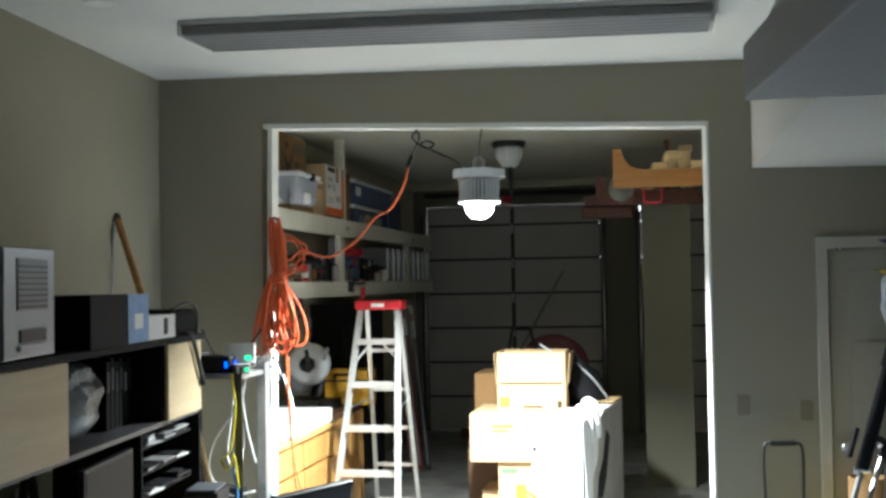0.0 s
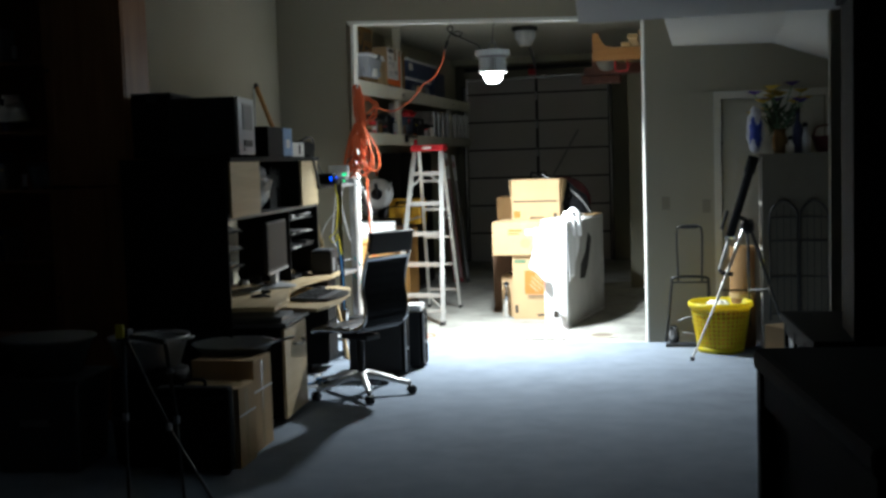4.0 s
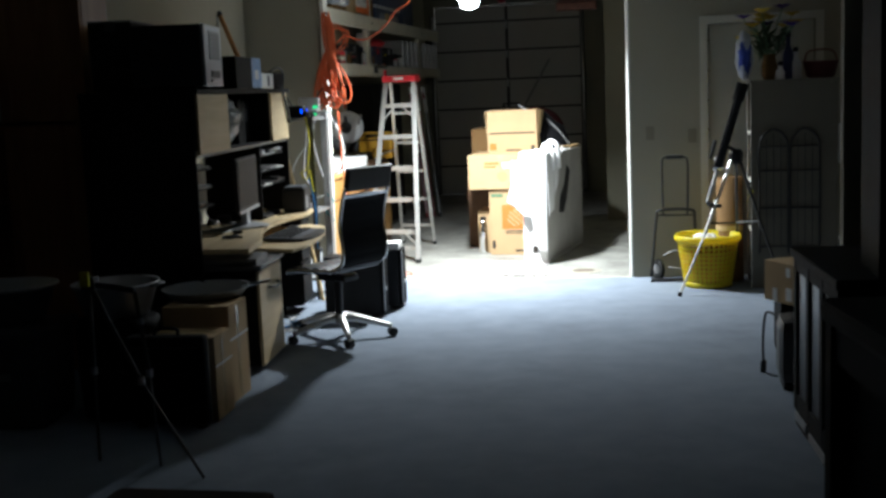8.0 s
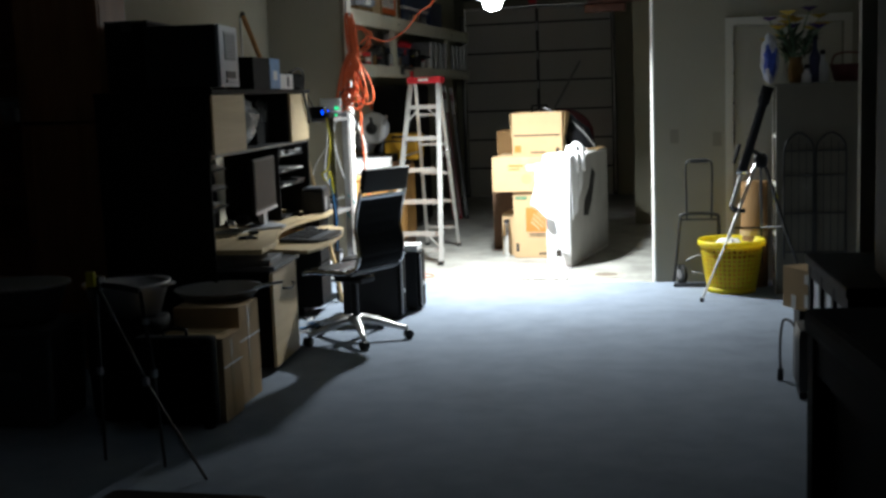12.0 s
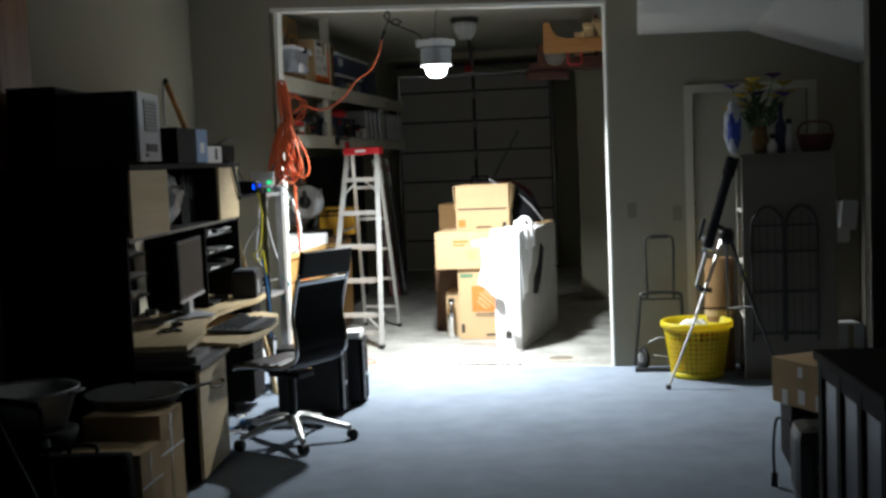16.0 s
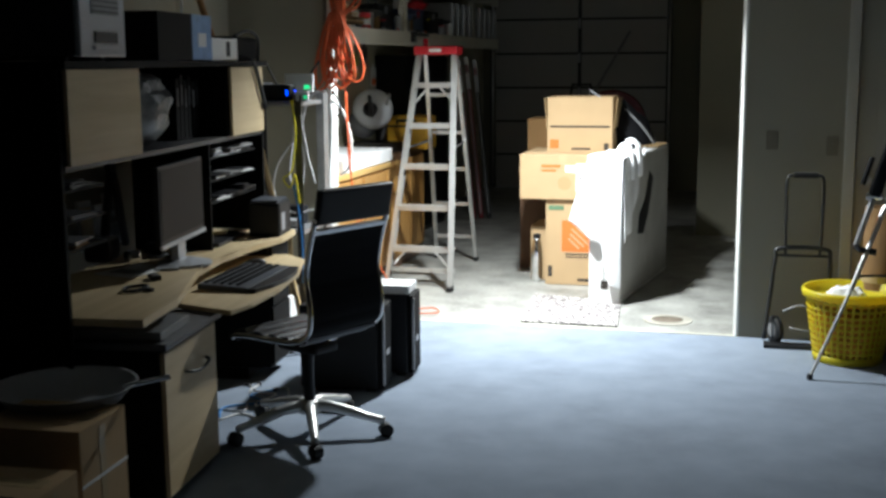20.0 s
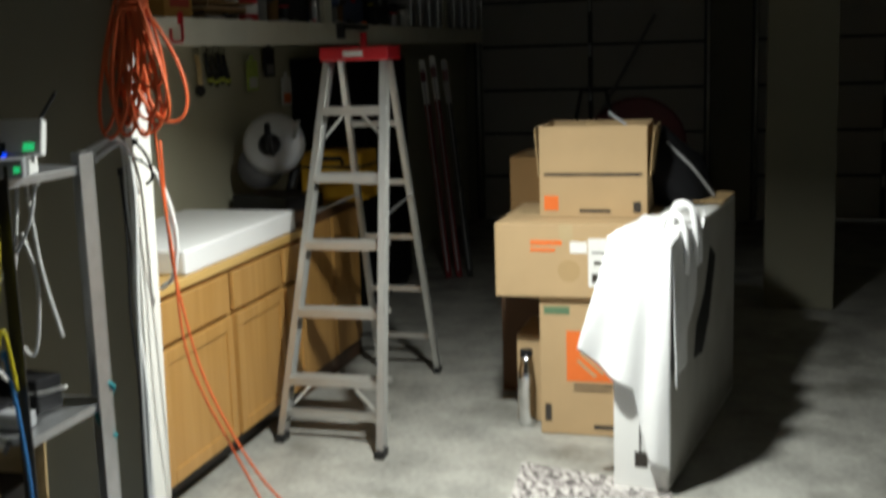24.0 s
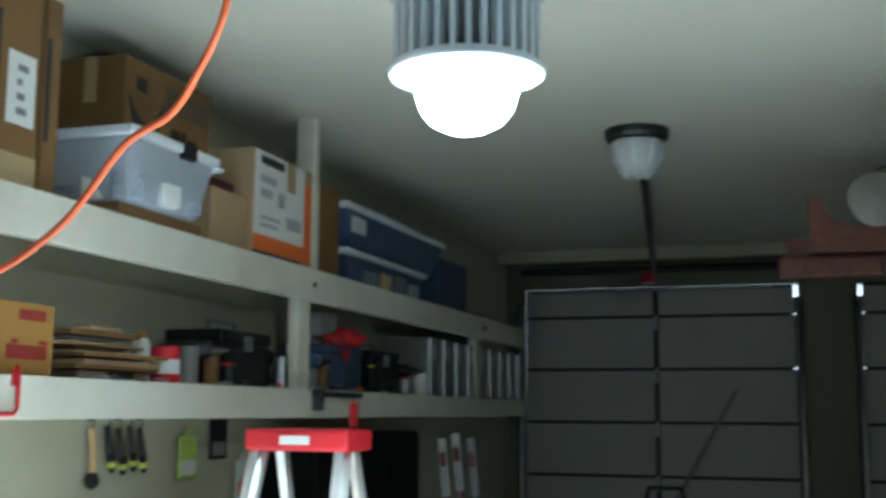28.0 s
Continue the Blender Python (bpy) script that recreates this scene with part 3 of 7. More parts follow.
part("low_spreader", box(l2[0], r2[0], l2[1] - 0.01, l2[1] + 0.01, 0.10, 0.135), M_ALU, lad, bev=0.003)
for i in (0, 1):
    a, b = mixp(FB[i], FT[i], 1.0), mixp(RB[i], RT[i], 1.0)
    part("spread_bar", tube([(a[0], a[1] + 0.03, 1.0), (b[0], b[1], 1.02)], 0.007, 6), M_STEEL, lad)
cap = part("top_cap", box(0.113, 0.447, 1.49, 1.69, ZT - 0.02, ZT + 0.045), M_RED, lad, "red moulded plastic top cap", 0.012)
part("maker_plate", box(0.23, 0.325, 1.4875, 1.4895, ZT + 0.0, ZT + 0.026), M_LABEL, cap)


# ---- garage: boxes ----
def carton(name, x0, x1, y0, y1, z0, z1, label, material=M_CARD, rz=0.0, flaps=False, group="stacked boxes", tape=True):
    """A closed or open cardboard box with its seam, tape and flaps; the base corner is the origin."""
    t = thing(name, (x0, y0, z0), rz, label, "box", group)
    w, d, h = x1 - x0, y1 - y0, z1 - z0
    if flaps:
        for a, b, c, e in ((0, w, 0, 0.005), (0, w, d - 0.005, d), (0, 0.005, 0.005, d - 0.005), (w - 0.005, w, 0.005, d - 0.005)):
            part("side_wall", box(a, b, c, e, 0, h), material, t)
        part("bottom", box(0.005, w - 0.005, 0.005, d - 0.005, 0, 0.005), material, t)
    else:
        part("body", box(0, w, 0, d, 0, h), material, t, bev=0.004)
        if tape:
            part("tape", box(w * 0.08, w * 0.92, d / 2 - 0.03, d / 2 + 0.03, h, h + 0.0015), M_TAPE, t)
            part("tape", box(w * 0.46 - 0.03, w * 0.46 + 0.03, -0.0015, 0.0, h * 0.78, h), M_TAPE, t) if w > 0.5 else None
    return t, w, d, h


def marks(t, rows, material, y=-0.002):
    """Flat printed patches on the near face: (x0, x1, z0, z1)."""
    for x0, x1, z0, z1 in rows:
        part("print", box(x0, x1, y, y + 0.0015, z0, z1), material, t)


t, w, d, h = carton("moving_box", 1.14, 1.56, 1.39, 1.80, 0.0, 0.635, "tall cardboard moving box with an orange printed square", tape=False)
marks(t, [(0.12, 0.365, 0.25, 0.48)], M_ORANGE)
for k in range(5):
    m = pose(0.255, -0.0026, 0.36 - 0.0, 0, 42, 0) @ Matrix.Translation((0, 0, -0.075 + 0.035 * k))
    part("print", bx(bmesh.new(), -0.085 + 0.015 * abs(k - 2), 0.085 - 0.015 * abs(k - 2), 0, 0.001, 0, 0.014, m), M_CARD, t)
marks(t, [(0.02, 0.135, 0.555, 0.59)], M_GREENP)
marks(t, [(0.15, 0.35, 0.225, 0.235), (0.15, 0.32, 0.205, 0.213), (0.02, 0.05, 0.06, 0.14), (0.24, 0.36, 0.03, 0.05)], M_PRINT)
t, w, d, h = carton("shipping_box", 0.95, 1.64, 1.36, 2.05, 0.637, 0.965, "wide cardboard shipping box with white labels", rz=0.0)
marks(t, [(0.415, 0.535, 0.05, 0.265), (0.335, 0.41, 0.20, 0.25)], M_LABEL)
marks(t, [(0.43, 0.50, 0.20, 0.206), (0.44, 0.51, 0.15, 0.165), (0.43, 0.52, 0.07, 0.11)], M_PRINT, -0.0032)
marks(t, [(0.16, 0.3, 0.235, 0.255), (0.16, 0.27, 0.205, 0.22)], M_ORANGE)
part("round_stamp", lathe([(0.05, 0), (0.05, 0.0015)], 20, m=Matrix.Translation((0.33, 0, 0.12)) @ pose(0, 0, 0, 90, 0, 0)), M_CARDIN, t)
t, w, d, h = carton("open_box", 1.12, 1.60, 1.56, 1.95, 0.967, 1.375, "open cardboard moving box with its flaps raised", flaps=True)
marks(t, [(0.02, 0.085, 0.03, 0.095)], M_ORANGE)
marks(t, [(0.18, 0.32, 0.02, 0.035), (0.42, 0.455, 0.02, 0.07)], M_PRINT)
part("fold_line", box(0.02, w - 0.02, -0.003, 0.0, 0.185, 0.198), M_PRINT, t)
for nm, m in (("flap", pose(0, 0.0, 0.10, 0, -4, 0) @ Matrix.Translation((-0.006, 0, 0))), ("flap", pose(w + 0.002, 0, 0.10, 0, 5, 0))):
    part(nm, bx(bmesh.new(), 0, 0.005, 0.02, d - 0.02, 0.08, 0.30, m), M_CARDIN, t)
part("flap", bx(bmesh.new(), 0.12, 0.3, 0, 0.005, 0, 0.05, pose(0.06, d * 0.5, h - 0.02, -20, 12, 10)), M_CARDIN, t)
part("flap", bx(bmesh.new(), 0.0, 0.1, 0, 0.004, 0, 0.012, pose(0.28, d * 0.6, h + 0.04, 0, 35, 0)), M_SILVER, t)
t, w, d, h = carton("dark_box", 0.83, 1.12, 2.02, 2.5, 0.0, 0.635, "dark brown box behind the stack", mat("dark_board", (0.10, 0.055, 0.03), 0.8), tape=False)
t, w, d, h = carton("small_box", 1.0, 1.115, 1.56, 1.95, 0.0, 0.41, "narrow open cardboard box on the floor", tape=False)
bottle = thing("silver_bottle", (1.055, 1.50, 0.0), 0, "silver wrapped bottle beside the boxes", "bottle")
part("bottle_body", lathe([(0.036, 0), (0.04, 0.01), (0.041, 0.22), (0.036, 0.27), (0.028, 0.30), (0.028, 0.33)], 18), M_CHROME, bottle, smooth=True)
part("bottle_cap", lathe([(0.03, 0.33), (0.03, 0.355), (0.02, 0.36)], 14), M_BLACK, bottle)
t, w, d, h = carton("carton", 0.88, 1.36, 2.06, 2.55, 0.637, 1.19, "cardboard carton behind the stack", M_CARD2)

# long white carton that stands on edge, with a cloth over it
wb = thing("white_carton", (1.75, 0.76, 0), -8.6, "long white flat-screen carton standing on edge", "box", "stacked boxes")
part("body", box(-0.215, 0, 0, 1.46, 0, 0.985), M_WHITE, wb, bev=0.005)
part("brown_flap", bx(bmesh.new(), -0.2, 0.01, 1.05, 1.4, 0, 0.006, pose(0, 0, 0.988, 0.6, 1.5, 0)), M_CARDIN, wb)
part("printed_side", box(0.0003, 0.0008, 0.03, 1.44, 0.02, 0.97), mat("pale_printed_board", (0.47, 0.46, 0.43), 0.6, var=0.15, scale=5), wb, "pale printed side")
part("print", prism([(0.48, 0.42), (0.66, 0.40), (0.80, 0.52), (0.95, 0.78), (0.82, 0.84), (0.70, 0.66), (0.52, 0.55)], 0.0012, 0.0025, Matrix(((0, 0, 1, 0), (1, 0, 0, 0), (0, 1, 0, 0), (0, 0, 0, 1)))), M_BLACKC, wb, "black printed picture")
part("handle_slot", box(-0.13, -0.08, -0.003, 0.0, 0.10, 0.16), M_PRINT, wb)
part("print", box(-0.112, -0.105, -0.003, 0.0, 0.14, 0.40), M_PRINT, wb)


def cloth(name, u, v, shape, material, parent, thick=0.006):
    bm = bmesh.new()
    g = [[bm.verts.new(shape(i / u, j / v)) for i in range(u + 1)] for j in range(v + 1)]
    for j in range(v):
        for i in range(u):
            bm.faces.new((g[j][i], g[j][i + 1], g[j + 1][i + 1], g[j + 1][i]))
    ob = part(name, bm, material, parent, smooth=True)
    s = ob.modifiers.new("thickness", "SOLIDIFY")
    s.thickness = thick
    return ob


towel = thing("white_cloth", (1.75, 0.76, 0), -8.6, "white cloth with cords draped over the carton", "cloth")


def front_drop(s, t):
    """The cloth that hangs over the near end: wide at the top, drawn in to a long tail."""
    n = noise.noise(Vector((s * 3.1, t * 2.0, 1.7)))
    hem = ((0.0, -0.345, 0.57), (0.30, -0.215, 0.46), (0.5, -0.13, 0.42), (0.62, -0.10, 0.25), (0.8, -0.055, 0.13), (1.0, 0.014, 0.10))
    for (s0, x0, z0), (s1, x1, z1) in zip(hem, hem[1:]):
        if s0 <= s <= s1:
            f = (s - s0) / (s1 - s0)
            hx_, hz = x0 + (x1 - x0) * f, z0 + (z1 - z0) * f
    x = (-0.222 + 0.236 * s) * (1 - t) + hx_ * t
    z = 1.0 * (1 - t) + hz * t
    y = -0.012 - 0.030 * (0.5 + 0.5 * math.sin(s * 15 + t * 2)) * t - 0.02 * n * t - 0.01 * t
    return (x, y, z)


def side_drop(s, t):
    y = -0.01 + 0.62 * s
    ragged = 0.38 + 0.20 * math.sin(s * 4.2 + 0.6) - 0.22 * s + 0.45 * max(0, 0.18 - s)
    z = 1.0 - t * ragged
    x = 0.012 + 0.02 * (0.5 + 0.5 * math.sin(s * 21 + t * 2)) * t
    return (x, y, z)


def top_lay(s, t):
    return (-0.235 + 0.25 * s, -0.01 + 0.63 * t, 1.0 + 0.012 * noise.noise(Vector((s * 4, t * 6, 0.4))) + 0.006)


cloth("front_fold", 30, 40, front_drop, M_CLOTH, towel)
cloth("side_fold", 30, 24, side_drop, M_CLOTH, towel)
cloth("top_fold", 10, 20, top_lay, M_CLOTH, towel)
for k, (y, hgt) in enumerate(((0.12, 0.07), (0.30, 0.09), (0.36, 0.07))):
    part("strap", tube(spline([(-0.06, y, 1.0), (-0.04, y + 0.02, 1.0 + hgt), (0.02, y + 0.03, 1.0 + hgt * 0.8), (0.035, y + 0.05, 0.92), (0.03, y + 0.08, 0.84)], 6), 0.013, 7), M_CLOTH, towel, smooth=True)

bag = thing("black_bag", (1.66, 2.05, 0.97), 0, "slumped black bag behind the white carton", "bag")
bm = bmesh.new()
bmesh.ops.create_icosphere(bm, subdivisions=3, radius=1)
for v in bm.verts:
    n = noise.noise(v.co * 1.6)
    v.co = Vector((v.co.x * 0.22, v.co.y * 0.26, max(-0.33, v.co.z * (0.20 + 0.05 * n))))
    v.co += v.co.normalized() * 0.03 * n + Vector((0.03, 0, 0.18))
    v.co.z -= max(0.0, v.co.x + 0.05) * 0.75
    v.co.z = max(0.0, v.co.z)
part("bag_body", bm, M_MESH, bag, smooth=True)
part("piping", tube(spline([(0.0, -0.16, 0.30), (0.12, -0.20, 0.19), (0.22, -0.16, 0.05)], 8), 0.008, 7), M_GREY, bag)

# zebra mat and floor drain
M_ZEBRA = bpy.data.materials.new("zebra_print")
M_ZEBRA.use_nodes = True
nt = M_ZEBRA.node_tree
co, mp, wv, rp = [nt.nodes.new("ShaderNode" + k) for k in ("TexCoord", "Mapping", "TexWave", "ValToRGB")]
mp.inputs["Rotation"].default_value, mp.inputs["Scale"].default_value = (0, 0, 2.3), (1, 1, 1)
wv.inputs["Scale"].default_value, wv.inputs["Distortion"].default_value, wv.inputs["Detail"].default_value, wv.inputs["Detail Scale"].default_value = 6.5, 12.0, 2.0, 1.8
rp.color_ramp.interpolation = "CONSTANT"
rp.color_ramp.elements[0].color, rp.color_ramp.elements[1].color = (0.11, 0.10, 0.098, 1), (0.46, 0.43, 0.41, 1)
rp.color_ramp.elements[1].position = 0.5
nt.links.new(co.outputs["Object"], mp.inputs[0])
nt.links.new(mp.outputs[0], wv.inputs[0])
nt.links.new(wv.outputs["Fac"], rp.inputs[0])
nt.links.new(rp.outputs[0], nt.nodes["Principled BSDF"].inputs["Base Color"])
nt.nodes["Principled BSDF"].inputs["Roughness"].default_value = 0.95
zm = tagged(part("zebra_mat", prism([(1.20, 0.10), (1.81, 0.09), (1.76, 0.82), (1.13, 0.98)], 0.0, 0.009), M_ZEBRA, bev=0.002), "small zebra-striped mat on the concrete", "mat")
dr = thing("floor_drain", (2.10, 0.36, -0.003), 0, "round rusty floor drain set in a pale ring", "drain", kind="structure")
part("ring", lathe([(0.12, 0.0), (0.155, 0.001), (0.155, 0.006), (0.10, 0.008), (0.10, 0.0)], 32), mat("pale_patch", (0.33, 0.31, 0.26), 0.8, var=0.25, scale=9), dr)
part("grate", lathe([(0.0, 0.0), (0.095, 0.0), (0.095, 0.006), (0.0, 0.007)], 24), mat("rusty_iron", (0.16, 0.13, 0.10), 0.7, 0.3, var=0.3), dr)

# ---- garage: oak counter ----
ct = thing("base_cabinet", (-0.10, 0.16, 0), 0, "honey oak base cabinet with drawers and doors", "cabinet")
part("carcass", box(-0.62, -0.004, 0, 1.50, 0.09, 0.845), M_OAK, ct)
part("toe_kick", box(-0.60, -0.06, 0.0, 1.50, 0, 0.09), M_DARKM, ct)
for y0, y1 in ((0.02, 0.66), (0.68, 1.22), (1.24, 1.48)):
    for nm, z0, z1 in (("drawer_front", 0.66, 0.825), ("door", 0.11, 0.64)):
        f = part(nm, box(0.0, 0.02, y0 + 0.012, y1 - 0.012, z0, z1), M_OAK, ct, bev=0.005)
        if nm == "door":
            for a, b, c, e in ((y0 + 0.012, y0 + 0.065, z0, z1), (y1 - 0.065, y1 - 0.012, z0, z1), (y0 + 0.065, y1 - 0.065, z0, z0 + 0.055), (y0 + 0.065, y1 - 0.065, z1 - 0.055, z1)):
                part("frame_strip", box(0.02, 0.027, a, b, c, e), M_OAK, f, bev=0.003)
wt = thing("countertop", (-0.10, 0.16, 0), 0, "wooden countertop with a bright oak edge", "countertop")
part("top", box(-0.64, 0.02, -0.03, 1.52, 0.846, 0.882), M_OAKT, wt, bev=0.004)
part("backsplash", box(-0.655, -0.63, -0.03, 1.52, 0.883, 0.96), M_OAKT, wt, bev=0.003)
fm = tagged(part("foam_slab", box(-0.68, -0.09, 0.46, 1.60, 0.884, 0.985), M_FOAM, bev=0.012), "thick white foam slab lying on the counter", "foam slab")
box_items = thing("tool_cabinet", (-0.14, 1.72, 0), 0, "dark wooden cabinet beyond the counter", "cabinet")
part("body", box(-0.6, 0, 0, 0.9, 0, 0.9), wood("dark_brown_wood", (0.07, 0.035, 0.015), (0.12, 0.06, 0.03), "Z"), box_items, bev=0.004)
part("door", box(0.0, 0.018, 0.03, 0.43, 0.1, 0.86), M_OAK, box_items, bev=0.004)
part("door", box(0.0, 0.018, 0.47, 0.87, 0.1, 0.86), M_OAK, box_items, bev=0.004)
saw = thing("mitre_saw", (-0.47, 2.27, 0.9), -20, "white mitre saw with a round blade guard", "saw")
part("guard", lathe([(0.03, -0.045), (0.145, -0.045), (0.168, -0.025), (0.168, 0.025), (0.145, 0.045), (0.03, 0.045)], 28, m=Matrix.Translation((0, 0, 0.35)) @ pose(0, 0, 0, 80, 0, 35)), M_SILVER, saw, smooth=True)
part("motor", tube([(-0.01, 0.05, 0.345), (-0.05, 0.16, 0.36)], 0.07, 14), M_BLACK, saw)
part("handle", tube(spline([(0.03, -0.05, 0.30), (0.06, -0.10, 0.33), (0.07, -0.12, 0.40), (0.03, -0.08, 0.46)], 5), 0.017, 8), M_BLACK, saw, smooth=True)
part("blade_slot", lathe([(0.02, 0), (0.03, 0.002), (0.028, 0.012)], 16, m=Matrix.Translation((0.02, -0.045, 0.345)) @ pose(0, 0, 0, 80, 0, 35)), M_DARKM, saw)
part("side_vent", bx(bmesh.new(), -0.06, -0.01, -0.052, -0.03, 0.24, 0.33, pose(0, 0, 0, 0, 0, 20)), M_BLACK, saw, bev=0.006)
part("badge", lathe([(0.05, 0), (0.05, 0.003)], 18, m=Matrix.Translation((-0.045, -0.052, 0.42)) @ pose(0, 0, 0, 80, 0, 35)), M_BLUE, saw)
part("motor_hub", lathe([(0.0, 0), (0.055, 0.0), (0.062, 0.012), (0.045, 0.04), (0.0, 0.045)], 20, m=Matrix.Translation((0.012, -0.05, 0.35)) @ pose(0, 0, 0, 80, 0, 35)), M_BLACK, saw, smooth=True)
part("guard_rib", bx(bmesh.new(), -0.012, 0.012, -0.062, -0.045, 0.40, 0.50, pose(0.02, 0, 0.0, 0, 16, 28)), M_GREY, saw, bev=0.004)
part("lower_guard", lathe([(0.06, -0.03), (0.12, -0.03), (0.125, 0.03), (0.06, 0.03)], 20, m=Matrix.Translation((-0.06, -0.05, 0.23)) @ pose(0, 0, 0, 80, 0, 35)), M_DGREY, saw, "dark lower blade guard", smooth=True)
part("saw_table", box(-0.2, 0.2, -0.15, 0.15, 0.0, 0.08), M_DARKM, saw, bev=0.01)
part("arm", tube([(0, 0.1, 0.06), (0, 0.16, 0.2), (0, 0.05, 0.34)], 0.03, 10), M_BLACK, saw)
yc = thing("yellow_tool_case", (-0.42, 2.50, 0.901), 0, "yellow plastic tool case", "tool case")
part("case_body", box(0, 0.36, 0, 0.3, 0, 0.28), mat("amber_plastic", (0.55, 0.30, 0.02), 0.5), yc, bev=0.02)
part("lid_band", box(-0.005, 0.365, -0.005, 0.305, 0.19, 0.205), M_BLACK, yc)
part("case_handle", tube([(0.1, -0.02, 0.22), (0.1, -0.04, 0.25), (0.26, -0.04, 0.25), (0.26, -0.02, 0.22)], 0.012, 8), M_BLACK, yc)

# ---- garage: shelving along the wall ----
sh = thing("wall_shelving", (0, 0, 0), 0, "cream painted two-tier wooden wall shelving", "shelving")
part("upper_fascia", box(-0.36, -0.32, JD + 0.004, 6.7, 2.28, 2.42), M_SHELF, sh, bev=0.003)
part("upper_deck", box(-0.755, -0.362, JD + 0.004, 6.7, 2.375, 2.415), M_SHELF, sh)
part("lower_fascia", box(-0.36, -0.32, JD + 0.004, 6.7, 1.78, 1.90), M_SHELF, sh, bev=0.003)
part("lower_deck", box(-0.755, -0.362, JD + 0.004, 6.7, 1.86, 1.895), M_SHELF, sh)
part("post", box(-0.45, -0.362, 2.985, 3.045, 2.421, GH - 0.002), M_SHELF, sh, bev=0.003)
for y in (2.92, 5.6):
    part("post", box(-0.415, -0.364, y - 0.06, y + 0.06, 1.896, 2.37), M_SHELF, sh, bev=0.003)
    part("bolt", lathe([(0.012, 0), (0.012, 0.006)], 10, m=Matrix.Translation((-0.32, y, 2.35)) @ pose(0, 0, 0, 0, 90, 0)), M_DARKM, sh)
ZU, ZL = 2.421, 1.901


def crate(name, y0, y1, z0, z1, x1, material, label, depth=0.34, group="boxes on the shelf"):
    t = thing(name, (x1, y0, z0), 0, label, "box", group)
    part("body", box(-depth, 0, 0, y1 - y0, 0, z1 - z0), material, t, bev=0.004)
    part("tape", box(-depth / 2 - 0.025, -depth / 2 + 0.025, -0.0015, 0.0, (z1 - z0) * 0.5, z1 - z0), M_TAPE, t)
    return t, y1 - y0, z1 - z0


t, d, h = crate("red_box", 0.60, 0.88, ZU, 3.05, -0.39, mat("red_board", (0.21, 0.012, 0.02), 0.6, var=0.1), "tall glossy red box on the upper shelf")
part("print", box(0.0, 0.0015, 0.02, 0.115, 0.13, 0.31), M_LABEL, t, "pale panel with orange print")
part("print", box(0.0, 0.0025, 0.04, 0.09, 0.17, 0.23), M_ORANGE, t)
part("print", box(0.0, 0.0015, 0.14, 0.24, 0.50, 0.515), M_LABEL, t)
part("print", box(0.0, 0.0015, 0.14, 0.26, 0.08, 0.10), M_LABEL, t)
t, d, h = crate("tall_box", 0.885, 1.105, ZU, 3.06, -0.385, M_CARD2, "tall narrow cardboard box with a white label")
part("label_sheet", box(0.0, 0.0015, 0.08, 0.20, 0.185, 0.395), M_LABEL, t)
for k in range(4):
    part("print", box(0.0, 0.0028, 0.12, 0.165 - 0.012 * (k % 3), 0.215 + 0.042 * k, 0.235 + 0.042 * k), M_GREY, t)
part("print", box(0.0, 0.0015, 0.012, 0.045, 0.10, 0.50), M_PRINT, t)
part("lower_band", box(0.0, 0.0012, 0.0, 0.218, 0.002, 0.10), M_TAPE, t, "shiny tape round the foot")
t, d, h = crate("flat_box", 1.115, 1.185, ZU, 3.02, -0.375, M_CARD2, "flattened cardboard box standing on edge")
part("edge_fold", box(0.0, 0.004, 0.004, 0.022, 0.16, 0.47), M_PRINT, t)
t, d, h = crate("brown_box", 1.66, 2.24, ZU + 0.275, 3.02, -0.47, M_CARD2, "brown cardboard box with a dark printed swoosh", 0.28)
FACE = Matrix(((0, 0, 1, 0), (1, 0, 0, 0), (0, 1, 0, 0), (0, 0, 0, 1)))
swoosh = [(0.02, 0.20), (0.05, 0.10), (0.11, 0.045), (0.18, 0.06), (0.235, 0.13), (0.25, 0.215), (0.215, 0.16), (0.165, 0.115), (0.11, 0.11), (0.06, 0.15)]
part("print", prism(swoosh, 0.0, 0.0015, FACE), M_PRINT, t)
part("print", box(0, 0.0015, 0.07, 0.13, 0.215, 0.265), M_PRINT, t)
for a, b, c, e in ((0.30, 0.36, 0.085, 0.13), (0.375, 0.40, 0.085, 0.135), (0.42, 0.48, 0.10, 0.115)):
    part("print", box(0, 0.0015, a, b, c, e), M_PRINT, t)
part("print", box(0, 0.0012, 0.26, 0.56, 0.185, 0.275), mat("dull_brown_print", (0.12, 0.09, 0.05), 0.8), t)
t, d, h = crate("maroon_box", 1.92, 2.36, ZU + 0.22, ZU + 0.27, -0.42, mat("maroon_board", (0.09, 0.012, 0.015), 0.6), "flat maroon box lying under a brown box", 0.30)
t, d, h = crate("plain_carton", 2.10, 2.385, ZU, ZU + 0.218, -0.375, M_CARD, "plain cardboard box between the tub and a printed box", 0.32)
def tub(name, y0, y1, z0, z1, x1, depth, body, lid, label):
    t = thing(name, ((x1 - depth / 2), (y0 + y1) / 2, z0), 0, label, "storage tub", "storage tubs on the shelf")
    w, d, h = depth / 2, (y1 - y0) / 2, z1 - z0
    bm = box(-w, w, -d, d, 0, h - 0.03)
    for v in bm.verts:
        if v.co.z < 0.01:
            v.co.x *= 0.82
            v.co.y *= 0.80
    part("tub_body", bm, body, t, bev=0.02)
    part("lid", box(-w - 0.012, w + 0.012, -d - 0.012, d + 0.012, h - 0.032, h), lid, t, bev=0.01)
    return t, w, d, h


